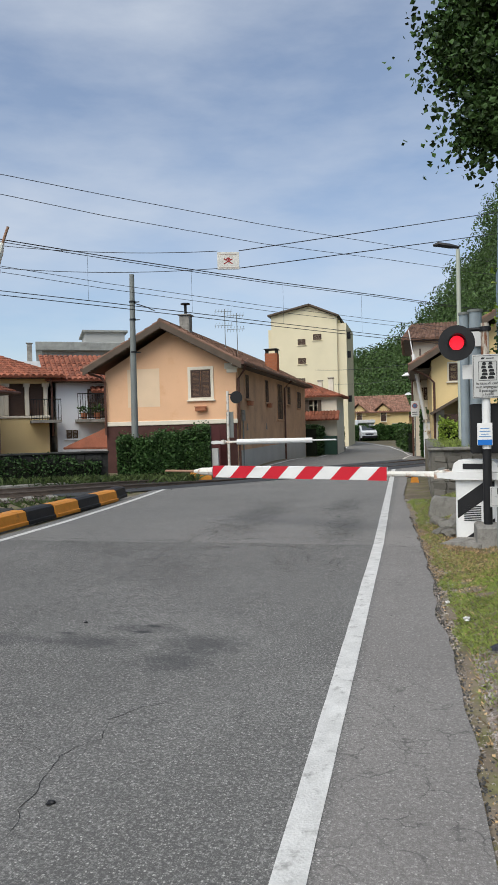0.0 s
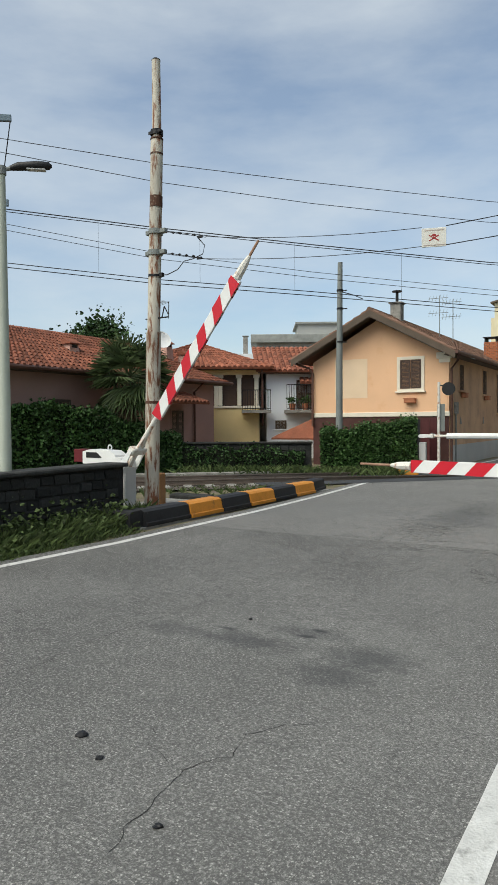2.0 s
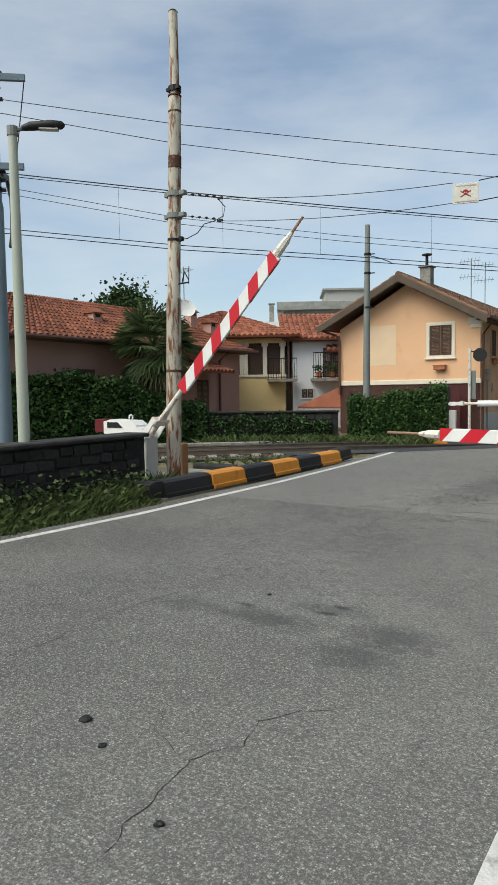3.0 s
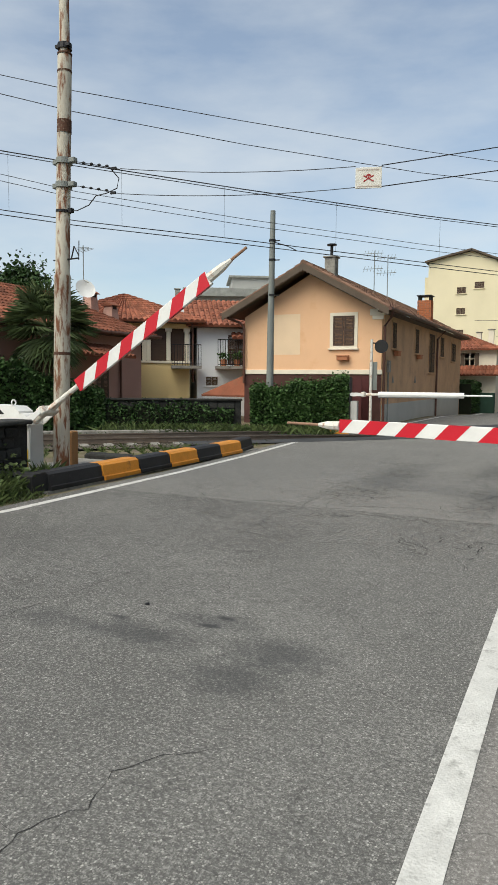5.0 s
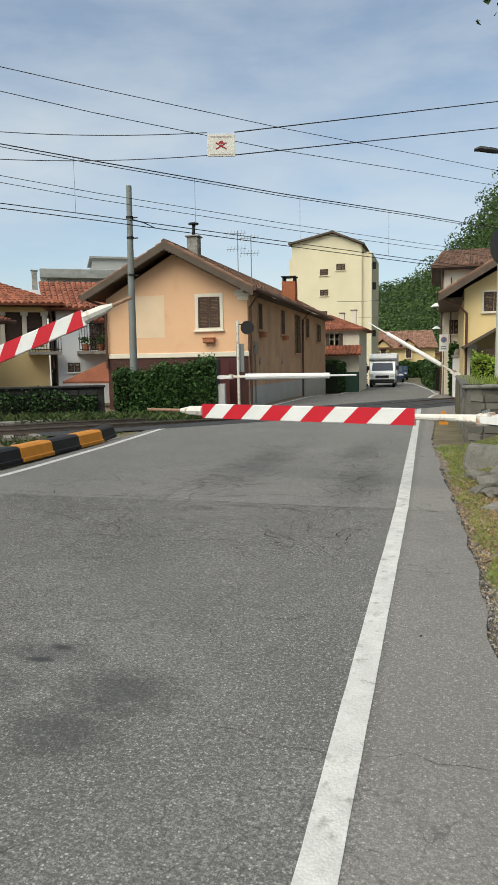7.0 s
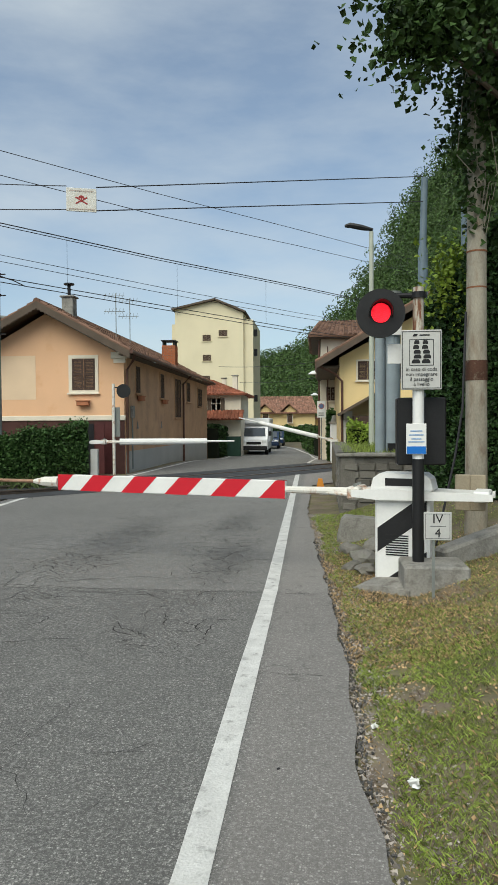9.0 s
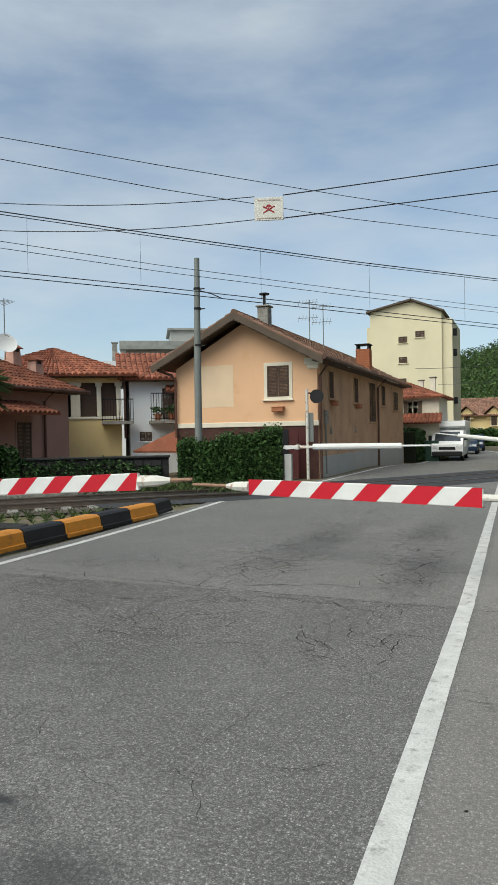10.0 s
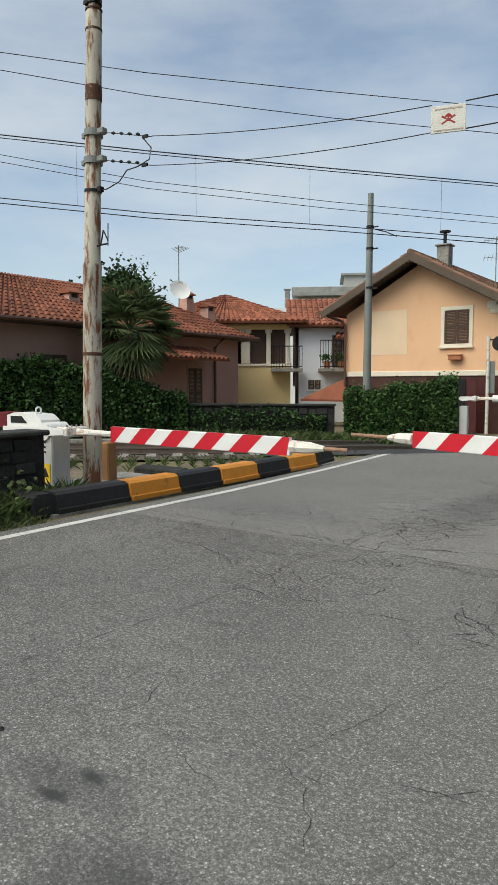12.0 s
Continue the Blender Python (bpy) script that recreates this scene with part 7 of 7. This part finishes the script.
def van():
    """Faces -x in its own space."""
    v = thing("box_van", pose(-5.3, 81, -0.4), "white box van driving towards the crossing", "van")
    part("body", Mesh().prism([(-2.6, 0.35), (2.9, 0.35), (2.9, 1.0), (-1.0, 1.0), (-1.25, 1.9), (-1.5, 1.95), (-1.75, 1.85), (-2.25, 1.25), (-2.6, 1.05)], 1.9, Matrix.Translation((0, -0.95, 0))), CAR_WHITE, v, "white cab")
    part("box", Mesh().box(-1.15, 3.0, -1.08, 1.08, 0.85, 2.55, None, 0.06), CAR_WHITE, v, "white box body")
    part("roof_pod", Mesh().prism([(-1.15, 2.0), (-1.75, 2.2), (-1.75, 2.5), (-1.15, 2.55)], 2.1, Matrix.Translation((0, -1.05, 0))), CAR_WHITE, v)
    part("windscreen", Mesh().sheet((-2.27, -0.8, 1.28), (-2.27, 0.8, 1.28), (-1.78, 0.74, 1.84), (-1.78, -0.74, 1.84), -0.02), GLASS, v)
    part("grille", Mesh().box(-2.63, -2.6, -0.5, 0.5, 0.72, 0.9), BLACK, v)
    part("bumper", Mesh().box(-2.7, -2.45, -0.93, 0.93, 0.32, 0.62, None, 0.05), BLACK, v)
    for s in (-1, 1):
        part("headlight", Mesh().box(-2.63, -2.5, s * 0.72 - 0.16, s * 0.72 + 0.16, 0.8, 1.02, None, 0.03), mat("headlight_glass", (0.7, 0.72, 0.72), 0.15), v)
        part("mirror", Mesh().box(-1.95, -1.8, s * 1.1 - 0.1, s * 1.1 + 0.1, 1.3, 1.62, None, 0.03), BLACK, v)
        part("side_window", Mesh().box(-1.7, -1.1, s * 0.955 - 0.005, s * 0.955 + 0.005, 1.25, 1.75), GLASS, v)
        wheel(v, -1.75, s * 0.85, 0.33)
        wheel(v, 2.0, s * 0.85, 0.33)
    return v


def car(material, label):
    c = thing("car", pose(-3.5, 100, -0.4), label, "car", "cars behind the van")
    prof = [(-2.0, 0.3), (2.0, 0.3), (2.05, 0.75), (1.85, 0.95), (1.2, 1.42), (-0.4, 1.45), (-1.05, 0.95), (-1.9, 0.8), (-2.05, 0.6)]
    part("body", Mesh().prism(prof, 1.7, Matrix.Translation((0, -0.85, 0))), material, c)
    part("windscreen", Mesh().sheet((-1.07, -0.7, 0.98), (-1.07, 0.7, 0.98), (-0.45, 0.62, 1.42), (-0.45, -0.62, 1.42), -0.015), GLASS, c)
    for s in (-1, 1):
        part("side_window", Mesh().prism([(-0.8, 0.98), (1.4, 0.98), (1.0, 1.36), (-0.35, 1.38)], 0.01, Matrix.Translation((0, s * 0.853 - 0.005, 0))), GLASS, c)
        part("headlight", Mesh().box(-2.0, -1.85, s * 0.62 - 0.15, s * 0.62 + 0.15, 0.62, 0.76, None, 0.02), mat("headlight_glass", (0.7, 0.72, 0.72), 0.15), c)
        wheel(c, -1.25, s * 0.78, 0.31)
        wheel(c, 1.3, s * 0.78, 0.31)
    return c


# ---- the place ----
ground()
road()
cracks()
railway()
safety_kerb()
keeper_house()
pink_house()
balcony_houses()
tower_block()
right_house()
near_barrier()
LEFT_ARM = left_barrier()
FAR_ARM = far_barriers()
signal()
skull_sign()
poles()
wires()
hill()
hedge("ivy_hedge", (-9.0, 16.37), (-6.05, 17.38), 1.15, 1.5, 1.0, 12000, 0.08, LEAF_IVY_HEDGE, "dense clipped green ivy hedge before the house", 0.2)
hedge("ivy_hedge", (-17.8, 6.5), (-15.0, 12.3), 2.4, 2.2, 1.2, 11000, 0.13, LEAF_IVY_HEDGE, "tall dark ivy hedge beside the railway")
hedge("ivy_hedge", (-15.0, 12.3), (-13.2, 14.4), 2.1, 1.15, 0.9, 7000, 0.12, LEAF_IVY, "overgrown dark ivy beside the railway")
hedge("ivy_on_wall", (-13.4, 14.2), (-9.5, 16.2), 0.9, 0.75, 0.3, 1700, 0.09, LEAF_IVY, "sparse dark ivy over the low wall")
palm()
tree("conifer", (-24, 21.5, 0), 4.0, 4, [(0, 0, 5.2), (0.8, 0, 5.6), (-0.9, 0.2, 5.5), (0.3, 0.3, 6.2), (1.7, 0, 5.0), (-1.6, 0, 5.0)], 6500, 0.17, LEAF_IVY, "dark round-topped pine behind the pink house", 0.2, 0.6)
tree("roadside_tree", (4.6, 7.9, 0.8), 4.4, 9, [(-2.6, -2.0, 5.6), (-3.2, -1.8, 6.7), (-2.9, -2.2, 5.1), (-3.1, -2.1, 6.1), (-2.8, -1.9, 7.1), (-1.9, -1.9, 6.6), (-1.4, -1.5, 6.0), (-1.5, -2.6, 7.3), (-2.9, -1.7, 7.5), (-0.8, -1.2, 5.2), (0.2, -1.0, 6.4), (-1.2, 0.4, 6.8), (0.6, 0.8, 5.6), (-0.6, -2.2, 7.6), (-1.7, -1.0, 5.0)], 11000, 0.095, LEAF_TREE, "leafy tree leaning over the verge", 0.17, 0.34)
tree("sapling", (2.95, 9.4, 0.3), 2.4, 5, [(0, 0, 3.3), (-0.2, 0, 3.6), (0.3, 0.1, 3.8), (0.1, 0, 2.9), (-0.1, 0.1, 4.0)], 750, 0.085, LEAF_LIGHT, "bright green young tree beside the pole", 0.05, 0.3)
hedge("ivy_bank", (2.35, 10.3), (3.2, 8.2), 3.4, 4.6, 1.6, 17000, 0.085, LEAF_IVY, "dark ivy thicket behind the concrete pole", 0.2)
hedge("ivy_bank", (3.0, 8.4), (5.5, 5.6), 3.0, 3.5, 1.6, 15000, 0.085, LEAF_IVY, "dark ivy thicket on the bank", 0.5)
hedge("box_hedge", (1.5, 20.2), (4.0, 20.2), 0.75, 0.8, 1.0, 3500, 0.09, LEAF_LIGHT, "bright green garden hedge above the wall", 0.9)
hedge("garden_shrub", (1.0, 31.2), (1.9, 30.9), 2.4, 2.0, 0.8, 4500, 0.13, LEAF_HEDGE, "climbing shrub on the garden gate", -0.2)
hedge("far_hedge", (-8, 79), (6, 80), 1.9, 1.7, 1.2, 6000, 0.28, LEAF_HEDGE, "clipped green hedge before the far villas", -0.4)
hedge("far_shrub", (1.5, 44), (0.4, 60), 1.5, 1.7, 1.2, 8000, 0.22, LEAF_TREE, "roadside shrubs along the far bend", -0.4)
hedge("yard_hedge", (-5.6, 41.2), (-4.9, 52), 2.0, 1.8, 1.0, 4000, 0.2, LEAF_IVY, "dark hedge beside the far road", -0.4)
verge()
gp = thing("gate_pillar", pose(1.35, 30.6, -0.2), "white gate pillar with a round cap", "pillar")
part("pillar", Mesh().box(-0.2, 0.2, -0.2, 0.2, 0, 1.9, None, 0.03), WHITE_WALL, gp)
part("cap", Mesh().box(-0.26, 0.26, -0.26, 0.26, 1.9, 2.0).tube((0, 0, 2.0), (0, 0, 2.3), 0.18, 0.08, 10), CONCRETE, gp)
ns = thing("no_parking_sign", pose(0.75, 31.5, -0.1), "white sign with a round no-parking symbol", "road sign")
part("post", Mesh().tube((0, 0, 0), (0, 0, 2.9), 0.03), STEEL, ns)
sp = part("plate", Mesh().box(-0.2, 0.2, -0.04, -0.03, 2.1, 2.9), WHITE, ns)
part("disc", Mesh().tube((0, -0.055, 2.65), (0, -0.04, 2.65), 0.14, None, 18), mat("faded_sign_red", (0.4, 0.16, 0.15), 0.5), sp)
part("centre", Mesh().tube((0, -0.06, 2.65), (0, -0.055, 2.65), 0.1, None, 18), mat("faded_sign_blue", (0.12, 0.17, 0.3), 0.5), sp)
for z in (2.2, 2.3):
    part("text_bar", Mesh().box(-0.13, 0.13, -0.045, -0.04, z, z + 0.04), SIGN_DARK, sp)
VAN = van()
CARS = [car(CAR_BLUE, "dark blue car following the van"), car(CAR_BLUE, "dark blue car at the end of the queue")]
terrace = setting("terrace", Mesh().box(1.0, 9.0, 11.4, 19.6, -0.2, 1.04, None, 0.05), SOIL, "raised garden terrace behind the stone wall", "ground")
lawn = Mesh()
for _ in range(9000):
    p = Vector((rand.uniform(1.05, 4.5), 11.3 + rand.random() ** 1.5 * 7, 1.03))
    e = Vector((rand.gauss(0, 1), rand.gauss(0, 1), 0)).normalized() * 0.008
    tip = p + Vector((rand.gauss(0, 0.05), rand.gauss(0, 0.05), rand.uniform(0.05, 0.2)))
    lawn.add([p - e, p + e, tip], [(0, 1, 2)])
stuff("terrace_grass", lawn, GRASS, "long grass above the stone wall", "grass")
stone_wall("wall_terrace", (0.96, 11.15), (4.6, 11.15), -0.1, 1.06, 0.3, STONE, "grey rubble stone retaining wall with a coping", 0.15, CONCRETE)
stone_wall("wall_roadside", (1.06, 19.5), (0.96, 11.15), -0.1, 1.06, 0.3, STONE, "mossy rubble stone wall along the road", 0.19, STONE)
stone_wall("wall_left", (-6.72, -4.5), (-7.24, 4.75), -0.05, 0.93, 0.4, DARK_STONE, "dark rough stone wall with a worn mortar cap", 0.16, DARK_STONE)
stone_wall("wall_railway", (-14.2, 14.1), (-9.4, 16.55), -0.05, 0.95, 0.3, DARK_STONE, "low dark wall behind the rails", 0.19, DARK_STONE)
bank = Mesh().box(0, 2.6, -0.13, 0.13, -0.3, 0.12, Matrix.Translation((1.9, 5.75, 0.18)) @ Matrix.Rotation(radians(20), 4, "Z") @ Matrix.Rotation(radians(-16), 4, "Y"), 0.03)
setting("bank_kerb", bank, CONCRETE, "sloping weathered concrete kerb up the bank", "kerb")


def motions():
    angles = [(0, 67.8), (0.5, 64.3), (1, 60.8), (1.5, 57.5), (2, 54.3), (2.7, 50), (3.5, 44.8), (4.3, 39.3), (5, 34.3), (5.5, 30.5), (6.2, 25.5), (7, 19.8), (7.7, 15), (8.6, 9.3), (9.5, 4.2), (10, 2.3), (10.5, 0.7), (11, 0.2), (12, -0.7)]
    walk(LEFT_ARM, [(t, pose(0, 0, 0.85, 0, -a, 0)) for t, a in angles])
    far = [(0, 79.5), (2, 67), (4, 53.5), (5.5, 42.5), (6.5, 33), (7.7, 21.8), (8.6, 14.5), (9.5, 8.6), (10.1, 5), (10.8, 1.5), (11.3, 0), (12, 0)]
    walk(FAR_ARM, [(t, pose(0, 0, 0.95, 0, -a, 0)) for t, a in far])
    way = [(0, -5.3, 81, 112), (3, -3.9, 66.5, 100), (5.5, -3.4, 56.8, 92), (6.5, -3.55, 54.2, 92), (7.7, -3.6, 51, 91), (9.5, -3.95, 46.5, 91), (10.2, -4.05, 45, 91), (12, -4.3, 42.5, 91)]
    walk(VAN, [(t, pose(x, y, fall(y), 0, 0, a)) for t, x, y, a in way])
    for k, c in enumerate(CARS):
        gap, dx = (11.0, 0.25) if k == 0 else (18.5, 0.3)
        walk(c, [(t, pose(x + dx, y + gap - t * 0.05, fall(y + gap), 0, 0, a)) for t, x, y, a in way])


motions()
